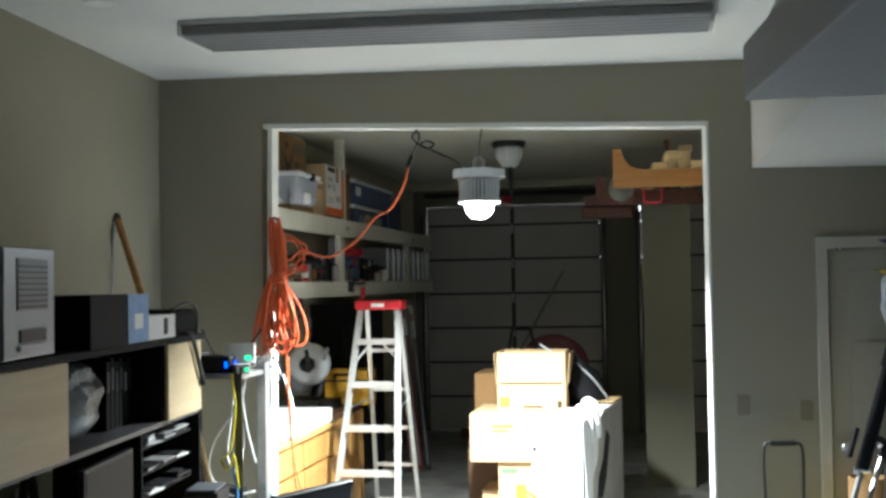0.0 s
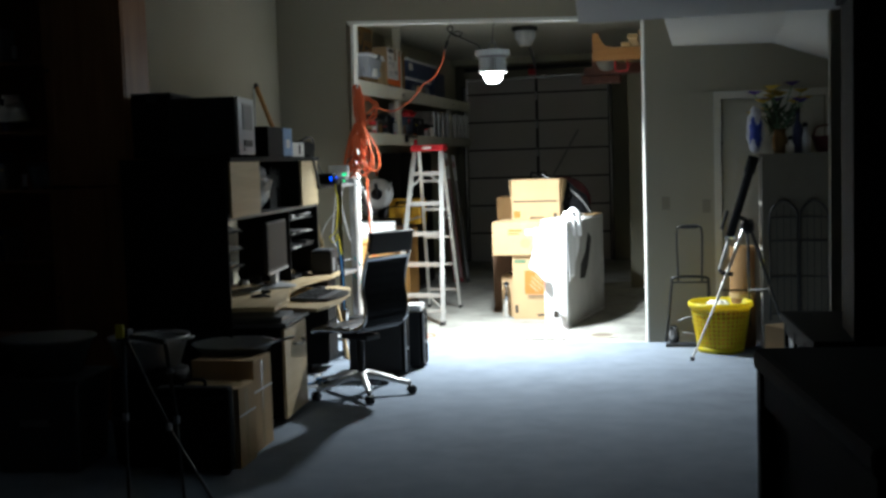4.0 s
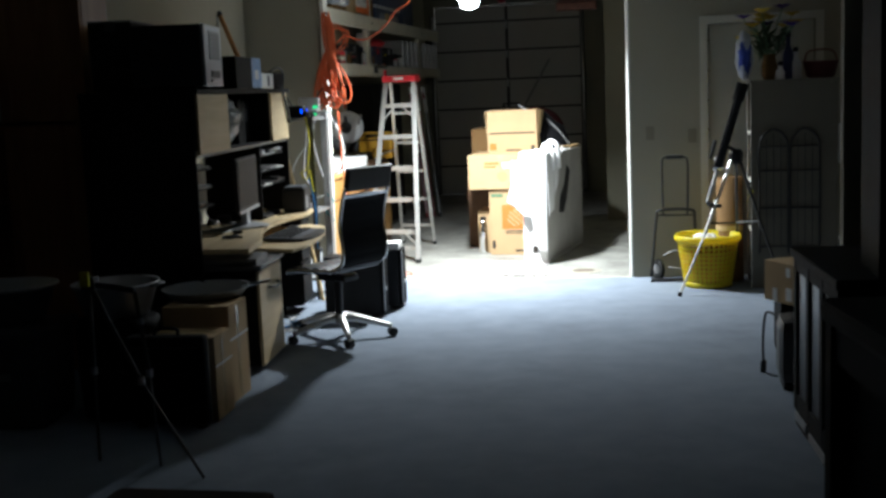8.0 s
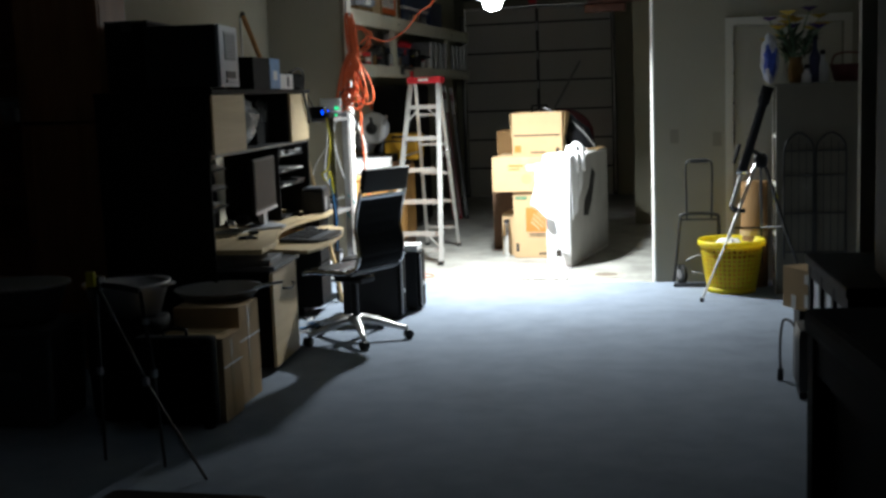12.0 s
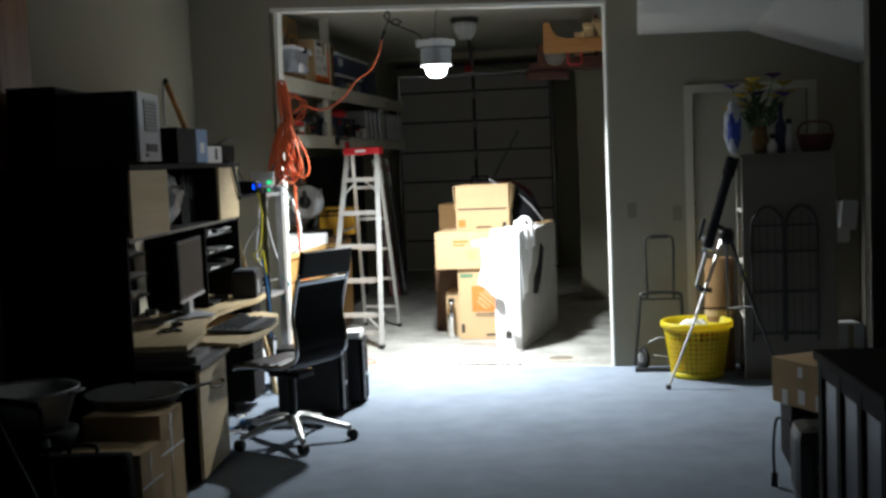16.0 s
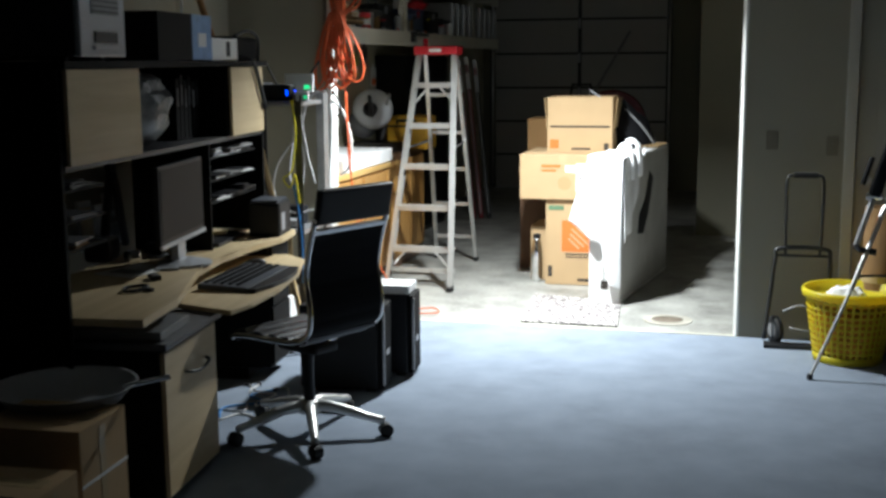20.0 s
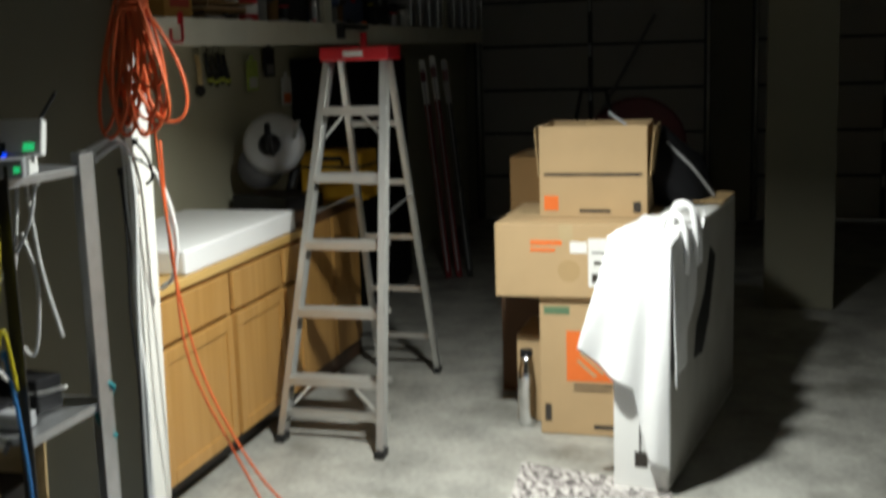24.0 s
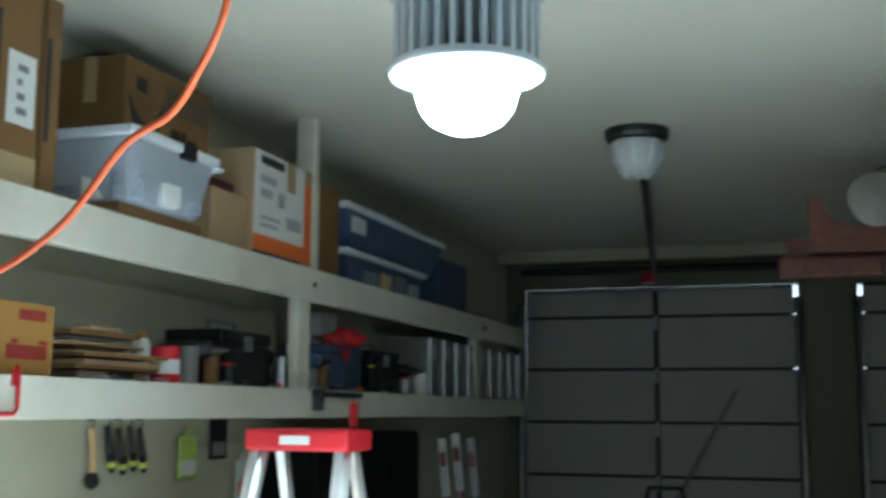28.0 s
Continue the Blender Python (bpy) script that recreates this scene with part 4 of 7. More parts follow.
tagged(part("folded_sheet", box(-0.66, -0.335, 1.46, 1.98, ZU, ZU + 0.042), M_CARD2, bev=0.004), "folded cardboard sheet lying under a clear tub", "cardboard")
t, w, d, h = tub("clear_tub", 1.42, 1.95, ZU + 0.043, ZU + 0.28, -0.275, 0.36, M_TUB, M_LID, "clear plastic storage tub with a white lid and folded contents")
for j in range(9):
    x, y = -w * 0.5 + w * 1.0 * (j % 3) / 2, -d * 0.52 + d * 1.04 * (j // 3) / 2
    part("folded_cloth", bx(bmesh.new(), -0.05, 0.05, -0.09, 0.09, 0, 0.06 + 0.02 * (j % 4), pose(x, y, 0.012, 2 * j % 5, 0, 17 * j)), (M_STUFF, M_LABEL, M_STUFF, M_GREY)[j % 4], t, bev=0.015)
part("latch", box(w - 0.02, w + 0.02, d * 0.1, d * 0.4, h - 0.05, h + 0.004), M_BLACK, t, bev=0.004)
part("lid_lip", box(-w - 0.02, w + 0.02, d - 0.01, d + 0.03, h - 0.05, h - 0.034), M_LID, t, "rolled end grip of the lid", 0.006)
t, w, d, h = tub("blue_tub", 3.45, 4.62, ZU, ZU + 0.175, -0.40, 0.34, M_TUBB, M_LID, "low dark blue storage tub")
for k in range(4):
    part("tub_content", bx(bmesh.new(), w - 0.05, w + 0.006, -d * 0.55 + 0.22 * k, -d * 0.55 + 0.22 * k + 0.15, 0.02, 0.09 + 0.012 * (k % 3)), (M_STUFF, M_PINEY, M_GREY, M_STUFF)[k], t, bev=0.008)
t, w, d, h = tub("blue_tub", 3.44, 4.95, ZU + 0.177, ZU + 0.40, -0.39, 0.34, M_TUBB, M_LID, "dark blue storage tub stacked on another")
part("label_sheet", box(w * 0.98 + 0.001, w * 0.98 + 0.004, -d + 0.06, -d + 0.24, 0.08, 0.16), M_LABEL, t)
t, d, h = crate("labelled_box", 2.39, 2.945, ZU, 2.85, -0.352, M_CARD, "cardboard box with a white and orange printed side")
part("label_sheet", box(0.0, 0.0015, 0.01, 0.47, 0.085, 0.425), M_LABEL, t)
part("print", box(0.0, 0.0025, 0.01, 0.545, 0.022, 0.085), M_ORANGE, t, "orange printed band")
part("print", box(0.0, 0.0025, 0.47, 0.545, 0.086, 0.36), M_ORANGE, t, "orange printed band")
part("print", box(0.0, 0.003, 0.06, 0.27, 0.375, 0.41), M_PRINT, t)
part("print", box(0.0, 0.003, 0.0, 0.44, 0.0, 0.018), M_PRINT, t)
for a, b, c, e in ((0.30, 0.38, 0.30, 0.424), (0.06, 0.20, 0.30, 0.33), (0.06, 0.16, 0.24, 0.275), (0.22, 0.28, 0.22, 0.28), (0.06, 0.24, 0.15, 0.165), (0.06, 0.22, 0.12, 0.135), (0.30, 0.44, 0.14, 0.19)):
    part("print", box(0.0, 0.003, a, b, c, e), M_TAPE if a == 0.30 and c == 0.30 else M_SILVER, t)
t, d, h = crate("dark_carton", 3.06, 3.41, ZU, 2.86, -0.42, M_CARD2, "brown carton beside the shelf post")
t, d, h = crate("far_carton", 5.0, 5.6, ZU, 2.75, -0.44, M_TUBB, "dark carton at the far end of the shelf")

# lower shelf
M_GOLD = mat("golden_carton", (0.36, 0.20, 0.055), 0.8, var=0.08, fine=160, bump=0.08, spec=0.15)
t, d, h = crate("small_carton", 0.95, 1.205, ZL, 2.105, -0.365, M_GOLD, "small golden cardboard box with red print", 0.26)
M_REDP = mat("dull_red_print", (0.26, 0.03, 0.02), 0.8)
for a, b, c, e in ((0.10, 0.215, 0.155, 0.185), (0.05, 0.225, 0.045, 0.085), (0.07, 0.10, 0.088, 0.10), (0.19, 0.225, 0.088, 0.10)):
    part("print", box(0, 0.0015, a, b, c, e), M_REDP, t)
fc = thing("flat_cardboard", (-0.58, 1.28, ZL), 0, "uneven pile of flattened cardboard sheets", "cardboard")
rng = random.Random(9)
z = 0.0
for k in range(11):
    a = rng.uniform(-6, 6)
    th = rng.uniform(0.008, 0.018)
    part("sheet", bx(bmesh.new(), -0.12, 0.20 + rng.uniform(-0.06, 0.05), 0.0 + rng.uniform(0, 0.12), 0.62 - 0.025 * k + rng.uniform(-0.1, 0.1), 0, th, pose(0, 0, z, 0, rng.uniform(-1, 1), a)), (M_CARD2, M_CARD, M_GREY)[k % 3 if k > 6 else k % 2], fc)
    z += th + 0.004
can = thing("red_can", (-0.40, 1.87, ZL), 0, "red and white can", "can")
part("can_body", lathe([(0.048, 0), (0.05, 0.005), (0.05, 0.12), (0.046, 0.125)], 20), M_RED, can)
part("can_band", lathe([(0.0505, 0.03), (0.0505, 0.08)], 20), M_LABEL, can)
can = thing("white_can", (-0.45, 1.80, ZL), 0, "white spray can with a gold top", "can")
part("can_body", lathe([(0.03, 0), (0.03, 0.13), (0.02, 0.15)], 16), M_LABEL, can)
part("can_cap", lathe([(0.018, 0.15), (0.018, 0.17), (0.012, 0.175)], 12), M_PINE, can)
for y, mt, lab in ((2.3, M_BLACK, "black power tool case"), (3.3, M_TUBB, "dark blue plastic toolbox"), (3.85, M_BLACK, "black toolbox with clasps")):
    tb = thing("toolbox", (-0.42, y, ZL), 0, lab, "toolbox", "toolboxes on the shelf")
    part("toolbox_body", box(-0.25, 0, 0, 0.42, 0, 0.17), mt, tb, bev=0.012)
    part("toolbox_lid", box(-0.252, 0.002, -0.002, 0.422, 0.172, 0.22), mt, tb, bev=0.012)
    part("toolbox_handle", tube([(-0.12, 0.1, 0.22), (-0.12, 0.1, 0.26), (-0.12, 0.32, 0.26), (-0.12, 0.32, 0.22)], 0.01, 8), M_GREY, tb)
    part("clasp", box(0.002, 0.01, 0.18, 0.24, 0.14, 0.2), M_RED if mt is M_TUBB else M_STEEL, tb)
rag = thing("red_cloth", (-0.47, 3.60, ZL + 0.221), 0, "crumpled red rag on the toolbox", "rag")
bm = bmesh.new()
bmesh.ops.create_icosphere(bm, subdivisions=3, radius=0.1)
for v in bm.verts:
    v.co *= 1 + 0.5 * noise.noise(v.co * 22)
    v.co.z = max(0.0, v.co.z * 0.6 + 0.03)
part("rag_body", bm, M_RED, rag, smooth=True)
wbx = tagged(part("white_box", box(-0.69, -0.60, 3.62, 3.83, ZL + 0.225, ZL + 0.40), M_LABEL, bev=0.004), "white box behind the toolbox", "box")
for k in range(9):
    bi = thing("metal_binder", (-0.37, 4.66 + 0.255 * k, ZL), 0, "upright silver binder in a row", "binder", "row of silver binders")
    part("cover", box(-0.28, 0, 0, 0.115, 0, 0.335), M_STEEL, bi, bev=0.012)
    part("spine_label", box(0.0, 0.002, 0.035, 0.08, 0.2, 0.29), M_LABEL, bi)

# clutter between the toolboxes
rng = random.Random(17)
for k, (x, y, rz, mt) in enumerate(((-0.44, 2.12, 30, M_DARKM), (-0.50, 2.78, -20, M_BLACK), (-0.40, 3.02, 60, M_TUBB), (-0.46, 4.36, 10, M_BLACK), (-0.62, 2.55, 80, M_GREY))):
    dl = thing("cordless_drill", (x, y, ZL), rz, "dark cordless drill lying on the shelf", "drill", "power tools on the shelf")
    part("drill_body", tube([(-0.09, 0, 0.125), (-0.07, 0, 0.13), (0.05, 0, 0.13), (0.07, 0, 0.128)], [0.022, 0.034, 0.034, 0.024], 12), mt, dl, smooth=True)
    part("chuck", tube([(0.07, 0, 0.128), (0.10, 0, 0.128), (0.135, 0, 0.128)], [0.02, 0.018, 0.008], 12), M_DARKM, dl)
    part("drill_handle", tube(spline([(-0.03, 0, 0.115), (-0.04, 0, 0.07), (-0.045, 0, 0.035)], 4), 0.018, 10), M_BLACK, dl, smooth=True)
    part("battery", box(-0.085, 0.0, -0.03, 0.03, 0.0, 0.04), M_BLACKW, dl, bev=0.006)
    part("trigger", box(-0.014, 0.004, -0.008, 0.008, 0.075, 0.10), M_RED, dl)
for k in range(10):
    y = (2.06, 2.2, 2.27, 2.74, 2.95, 3.1, 3.24, 3.80, 4.30, 4.5)[k]
    r, h = rng.uniform(0.022, 0.045), rng.uniform(0.06, 0.15)
    jr = thing("shelf_can", (-0.37 - rng.uniform(0, 0.05), y, ZL), 0, "small dull can or jar among the tools", "can", "cans on the lower shelf")
    part("can_body", lathe([(r * 0.95, 0), (r, 0.005), (r, h), (r * 0.9, h + 0.004)], 16), (M_GREY, M_CARD2, M_BLACK, M_STEEL, M_LABEL)[k % 5], jr)
    part("can_lid", lathe([(r * 0.7, h + 0.004), (r * 0.7, h + 0.015)], 14), (M_BLACK, M_YELLOW, M_RED)[k % 3], jr)
for k in range(7):
    y = 1.30 + 0.42 * k
    sk = thing("loose_tool", (-0.345, y, ZL), rng.uniform(-12, 12), "loose hand tool lying along the shelf edge", "tool", "loose tools on the shelf edge")
    part("tool_shaft", tube([(0, 0, 0.008), (0, 0.13, 0.007)], 0.005, 8), M_STEEL, sk)
    part("tool_grip", tube([(0, 0.13, 0.012), (0, 0.15, 0.013), (0, 0.23, 0.012)], [0.008, 0.012, 0.010], 10), (M_BLACK, M_ORANGE, M_BLACK, M_RED)[k % 4], sk, smooth=True)
# tools that hang under the lower shelf
M_LIME = mat("lime_rubber", (0.5, 0.55, 0.08), 0.5, var=0.1)
for k, (y, zt, lab, mt) in enumerate(((1.95, 1.74, "pale wooden handled tool with a black knob", M_YELLOW), (2.05, 1.75, "dark tool with a yellow-green banded grip", M_BLACK), (2.12, 1.74, "dark tool with a yellow-green banded grip", M_STEEL), (2.19, 1.75, "dark tool with a yellow-green banded grip", M_STEEL), (2.26, 1.74, "dark tool with a yellow-green banded grip", M_STEEL))):
    tl = thing("hanging_tool", (-0.74, y, zt), 0, lab, "tool", "tools hanging under the shelf")
    if k == 0:
        part("tool_handle", tube(spline([(0, 0, 0), (0.01, 0.004, -0.08), (0.012, 0, -0.16)], 5), 0.014, 8), M_PINEY, tl, smooth=True)
        part("tool_knob", lathe([(0.006, -0.215), (0.024, -0.20), (0.028, -0.18), (0.02, -0.158), (0.008, -0.152)], 14, m=Matrix.Translation((0.012, 0, 0))), M_BLACK, tl, smooth=True)
    else:
        part("blade", tube([(0, 0, 0.0), (0.008, 0.004, -0.06), (0.012, 0.012, -0.11)], [0.010, 0.014, 0.016], 8), M_DARKM, tl, smooth=True)
        part("tool_grip", tube([(0.012, 0.012, -0.105), (0.014, 0.018, -0.15), (0.014, 0.020, -0.172)], [0.017, 0.015, 0.010], 8), M_BLACK, tl, smooth=True)
        part("grip_band", tube([(0.013, 0.0155, -0.132), (0.014, 0.018, -0.152)], 0.0185, 8), M_LIME, tl, "yellow-green grip band")
    part("hook", tube([(-0.016, 0, 0.03), (0.01, 0, 0.03), (0.012, 0, 0.0)], 0.003, 6), M_DARKM, tl)
for y, z, mt, lab, mt2 in ((2.61, 1.53, mat("green_print_card", (0.45, 0.6, 0.12), 0.5, var=0.3, scale=30), "green and white hang-card packet", M_LABEL), (3.10, 1.42, M_LABEL, "white hang-card packet with an orange disc", M_ORANGE), (2.86, 1.60, M_BLACK, "black hang-card packet on the wall", M_GREY)):
    pk = thing("hang_card", (-0.735, y, z), 0, lab, "packet", "packets hanging on the wall")
    part("card", box(0, 0.01, -0.07, 0.07, 0, 0.17), mt, pk, bev=0.002)
    part("patch", box(0.0101, 0.0115, -0.055, 0.055, 0.015, 0.075), mt2, pk)
    part("hang_tab", box(0.001, 0.008, -0.02, 0.02, 0.171, 0.20), mt, pk)
for y in (0.62, 0.90):
    hk = thing("red_hook", (-0.32, y, 1.84), 0, "red coated storage hook screwed to the shelf edge", "hook", "red hooks on the shelf")
    part("hook_bar", tube([(0.004, 0.09, 0.085), (0.012, 0.09, 0.07), (0.012, 0.09, -0.03), (0.012, 0.075, -0.045), (0.012, 0.0, -0.045), (0.012, -0.015, -0.03), (0.012, -0.015, 0.01)], 0.006, 7), M_RED, hk, smooth=True)
    part("hook_plate", box(0, 0.005, 0.075, 0.105, 0.03, 0.075), M_RED, hk)
cl = thing("bar_clamp", (-0.312, 2.9, 1.87), 0, "bar clamp with a red grip hanging on the shelf edge", "clamp")
part("clamp_bar", box(0.0, 0.012, 0, 0.55, 0.0, 0.022), M_DARKM, cl)
part("clamp_jaw", box(-0.01, 0.03, 0.02, 0.07, -0.06, 0.03), M_DARKM, cl, bev=0.004)
part("clamp_grip", tube([(0.01, 0.45, -0.02), (0.01, 0.45, -0.13)], 0.022, 10), M_RED, cl)
M_BARRED = mat("dull_red_enamel", (0.17, 0.012, 0.016), 0.5, var=0.15)
for k, (x, top) in enumerate(((-0.36, 1.66), (-0.285, 1.69), (-0.205, 1.66))):
    sk = thing("long_level", (x + 0.17, 4.82 + 0.03 * k, 0.0), 0, ("red and white long bar leaning by the shelves", "red and silver long bar leaning by the shelves", "silver long bar leaning by the shelves")[k], "bar", "long bars leaning by the shelves")
    m = pose(0, 0, 0.003, 0, -5.6, 0)
    part("bar_body", bx(bmesh.new(), -0.022, 0.022, -0.012, 0.012, 0, top - 0.33, m), (M_BARRED, M_BARRED, M_DARKM)[k], sk, bev=0.004)
    part("bar_top", bx(bmesh.new(), -0.022, 0.022, -0.012, 0.012, top - 0.329, top, m), M_LABEL if k < 2 else M_SILVER, sk, "white upper end", 0.004)
    part("bar_stripe", bx(bmesh.new(), -0.006, 0.006, -0.0145, -0.0125, 0.05, top - 0.05, m), M_SILVER if k < 2 else M_STEEL, sk)
    part("bar_mark", bx(bmesh.new(), -0.018, 0.018, -0.0145, -0.0125, top - 0.16, top - 0.08, m), M_BARRED, sk)
# added to make the area under the shelves black; doors and handles are invented
tc = thing("dark_fill_cabinet", (-0.752, 3.22, 0), 0, "added tall black cabinet filling the dark area under the shelves", "cabinet")
part("body", box(0.0, 0.30, 0.0, 1.45, 0.05, 1.70), M_BLACKW, tc, bev=0.006)
part("plinth", box(0.02, 0.28, 0.02, 1.43, 0.0, 0.05), M_BLACK, tc)
for k in range(3):
    dd = part("door", box(0.301, 0.318, 0.01 + 0.48 * k, 0.475 + 0.48 * k, 0.07, 1.68), M_BLACKW, tc, bev=0.004)
    part("handle", tube([(0.319, 0.06 + 0.48 * k, 0.95), (0.34, 0.06 + 0.48 * k, 0.97), (0.34, 0.06 + 0.48 * k, 1.08), (0.319, 0.06 + 0.48 * k, 1.10)], 0.006, 7), M_DARKM, dd)

# ---- garage: ceiling fittings and back ----
tf = thing("tube_light", (-0.33, 1.12, 0), 0, "unlit white fluorescent batten on the garage ceiling", "ceiling light")
part("channel", box(0, 2.42, -0.05, 0.05, GH - 0.05, GH - 0.001), M_TRIM, tf, bev=0.004)
for a in (0.03, 1.23):
    part("tube_glass", tube([(a, 0, GH - 0.085), (a + 1.16, 0, GH - 0.085)], 0.017, 12), M_LABEL, tf, smooth=True)
for a in (0.02, 1.20, 2.40):
    part("tube_socket", box(a - 0.012, a + 0.012, -0.02, 0.02, GH - 0.11, GH - 0.05), M_TRIM, tf, bev=0.003)
jl = thing("jar_light", (0.98, 3.65, GH), 0, "unlit ceiling light with a ribbed glass jar", "ceiling light")
part("ceiling_plate", lathe([(0.14, -0.05), (0.15, -0.03), (0.15, 0.0)], 24), M_DARKM, jl)
part("jar", lathe([(0.05, -0.22), (0.085, -0.20), (0.115, -0.12), (0.12, -0.06), (0.11, -0.05)], 20), mat("frosted_glass", (0.6, 0.62, 0.62), 0.3, var=0.1), jl, smooth=True)
for k in range(8):
    a = k * math.pi / 4
    part("jar_rib", tube([(0.118 * math.cos(a), 0.118 * math.sin(a), -0.06), (0.116 * math.cos(a), 0.116 * math.sin(a), -0.13), (0.052 * math.cos(a), 0.052 * math.sin(a), -0.225)], 0.006, 6), M_LABEL, jl)
op = thing("opener_rail", (0.45, 0, 0), 0, "garage door opener rail along the ceiling", "door opener")
part("rail_bar", tube([(0.52, 3.82, 3.09), (0.06, 7.72, 2.96)], 0.022, 8), M_DARKM, op)
part("header_bracket", box(-0.05, 0.05, 7.7, 7.84, 2.86, 3.0), M_RED, op)
part("strap", tube([(0.52, 3.82, 3.08), (0.52, 3.78, 3.118)], 0.02, 8), M_DARKM, op)
tr = thing("door_spring_shaft", (0, 7.72, 0), 0, "dark torsion shaft above the garage door", "garage hardware")
part("shaft", tube([(-0.6, 0, 2.97), (1.75, 0, 2.97)], 0.03, 10), M_DARKM, tr)
part("bright_bar", tube([(-0.56, 0.04, 2.805), (1.42, 0.04, 2.805)], 0.012, 10), M_CHROME, tr)
cn = tagged(part("ceiling_beam", box(-0.75, 6.3, 7.5, 7.62, 3.03, GH - 0.001), M_GWALL), "painted ceiling beam above the garage door", "beam", kind="structure")

rack = thing("lumber_rack", (1.96, 0, 0), 0, "overhead wooden rack with lumber laid across its arms", "rack")
arm_poly = [(0.0, 0.0), (0.9, 0.0), (0.9, 0.12), (0.20, 0.12), (0.12, 0.145), (0.075, 0.20), (0.06, 0.27), (0.0, 0.27)]
UP = Matrix(((1, 0, 0, 0), (0, 0, 1, 0), (0, 1, 0, 0), (0, 0, 0, 1)))
for y, dz, dx, mt in ((1.55, 2.51, 0.0, M_PINE), (3.9, 2.545, -0.23, M_REDWOOD)):
    part("arm", prism(arm_poly, -0.02, 0.02, Matrix.Translation((dx, y, dz)) @ UP), mt, rack, bev=0.003)
part("ledger", box(-0.34, 1.3, 4.05, 4.15, 2.552, 2.64), M_REDWOOD, rack)
part("hanger_post", box(0.38, 0.43, 3.94, 3.99, 2.66, GH - 0.002), M_REDWOOD, rack)
part("hanger_post", box(0.86, 0.92, 1.98, 2.04, 2.63, GH - 0.002), M_REDWOOD, rack)
part("side_beam", box(-0.37, 0.1, 3.98, 4.04, 2.44, 2.544), M_REDWOOD, rack, bev=0.02)
rng = random.Random(2)
for k in range(7):
    lm = thing("lumber_board", (2.28 + 0.085 * k, 1.32 + rng.uniform(-0.1, 0.2), 2.635 + 0.05 * (k % 3)), rng.uniform(-3, 3), "pale offcut board on the overhead rack", "board", "lumber on the rack")
    ln = 2.3 + rng.uniform(-0.3, 0.3)
    b = part("board", bx(bmesh.new(), -0.045, 0.045, 0, ln, 0, 0.04, pose(0, 0, 0, 0.3, 0, 0)), M_PINEY, lm, bev=0.003)
sp = thing("white_disc", (1.98, 2.9, 2.61), 0, "dull round lid hanging under the rack", "lid")
part("disc_plate", lathe([(0.098, -0.01), (0.105, 0.0), (0.098, 0.01)], 24, m=pose(0, 0, 0, 90, 0, 8)), mat("dull_grey_plastic", (0.17, 0.165, 0.14), 0.4, var=0.2, scale=12), sp, smooth=True)
part("disc_hook", tube([(0, 0, 0.10), (0.02, 0, 0.12), (0.30, 0, 0.115)], 0.004, 6), M_DARKM, sp)
rh = thing("red_hook", (2.17, 1.62, 2.43), 0, "red coated storage hook under the rack", "hook", "red hooks on the shelf")
part("hook_bar", tube(spline([(0, 0, 0.08), (0, 0, 0.0), (0.02, 0, -0.02), (0.10, 0, -0.02), (0.12, 0, 0.0), (0.12, 0, 0.08)], 4), 0.007, 7), M_RED, rh)
br = thing("broom", (0.75, 7.55, 0.0), 0, "grey broom handle leaning against the garage door", "broom")
part("broom_stick", tube([(-0.70, -0.3, 0.02), (0.38, 0.24, 2.0)], 0.016, 10), M_GREY, br)
part("broom_head", bx(bmesh.new(), -0.15, 0.15, -0.03, 0.03, -0.02, 0.10, pose(-0.70, -0.3, 0.02, 0, 0, 0)), M_REDWOOD, br)
wbw = thing("wheelbarrow", (1.45, 4.9, 0.0), 0, "dark red wheelbarrow tipped up behind the boxes", "wheelbarrow")
part("tray", lathe([(0.20, -0.12), (0.34, 0.0), (0.36, 0.02), (0.34, 0.01)], 28, m=Matrix.Translation((-0.22, 0, 1.0)) @ pose(0, 0, 0, 70, 12, 0)), mat("dark_red_paint", (0.11, 0.012, 0.018), 0.45, var=0.2), wbw, smooth=True)
part("handle_bar", tube([(-0.62, 0.1, 0.02), (-0.66, 0, 1.2), (-0.62, 0, 1.40), (-0.44, 0, 1.40), (-0.40, 0, 1.2)], 0.016, 8), M_DARKM, wbw)
part("wheel", lathe([(0.16, -0.04), (0.18, -0.02), (0.18, 0.02), (0.16, 0.04)], 24, m=Matrix.Translation((0.0, 0.1, 0.18)) @ pose(0, 0, 0, 0, 90, 0)), M_BLACKC, wbw)

# ---- workshop: computer desk with hutch ----
RZ = 5.65
dk = thing("computer_desk", (0.023, -1.183, 0), RZ, "maple and black computer desk with a hutch", "desk")
L = 2.223
part("top", prism([(-0.42, 0), (0.17, 0), (0.18, -0.28), (0.11, -0.58), (0.065, -0.9), (0.09, -1.25), (0.155, -1.53), (0.235, -1.85), (0.255, -L), (-0.42, -L)], 0.715, 0.745), M_MAPLE, dk, bev=0.004)
part("side_panel", box(-0.66, -0.01, -L - 0.02, -L, 0, 1.62), M_BLACKW, dk)
part("side_panel", box(-0.42, 0.02, -0.02, 0, 0, 0.714), M_BLACKW, dk)
part("side_panel", box(-0.42, 0.0, -0.001, 0.018, 0.746, 1.62), M_BLACKW, dk)
part("hutch_top", box(-0.66, 0.03, -L - 0.03, 0.03, 1.621, 1.648), M_BLACKW, dk, bev=0.003)
part("hutch_shelf", box(-0.42, -0.005, -L, -0.002, 1.262, 1.281), M_DGREY, dk)
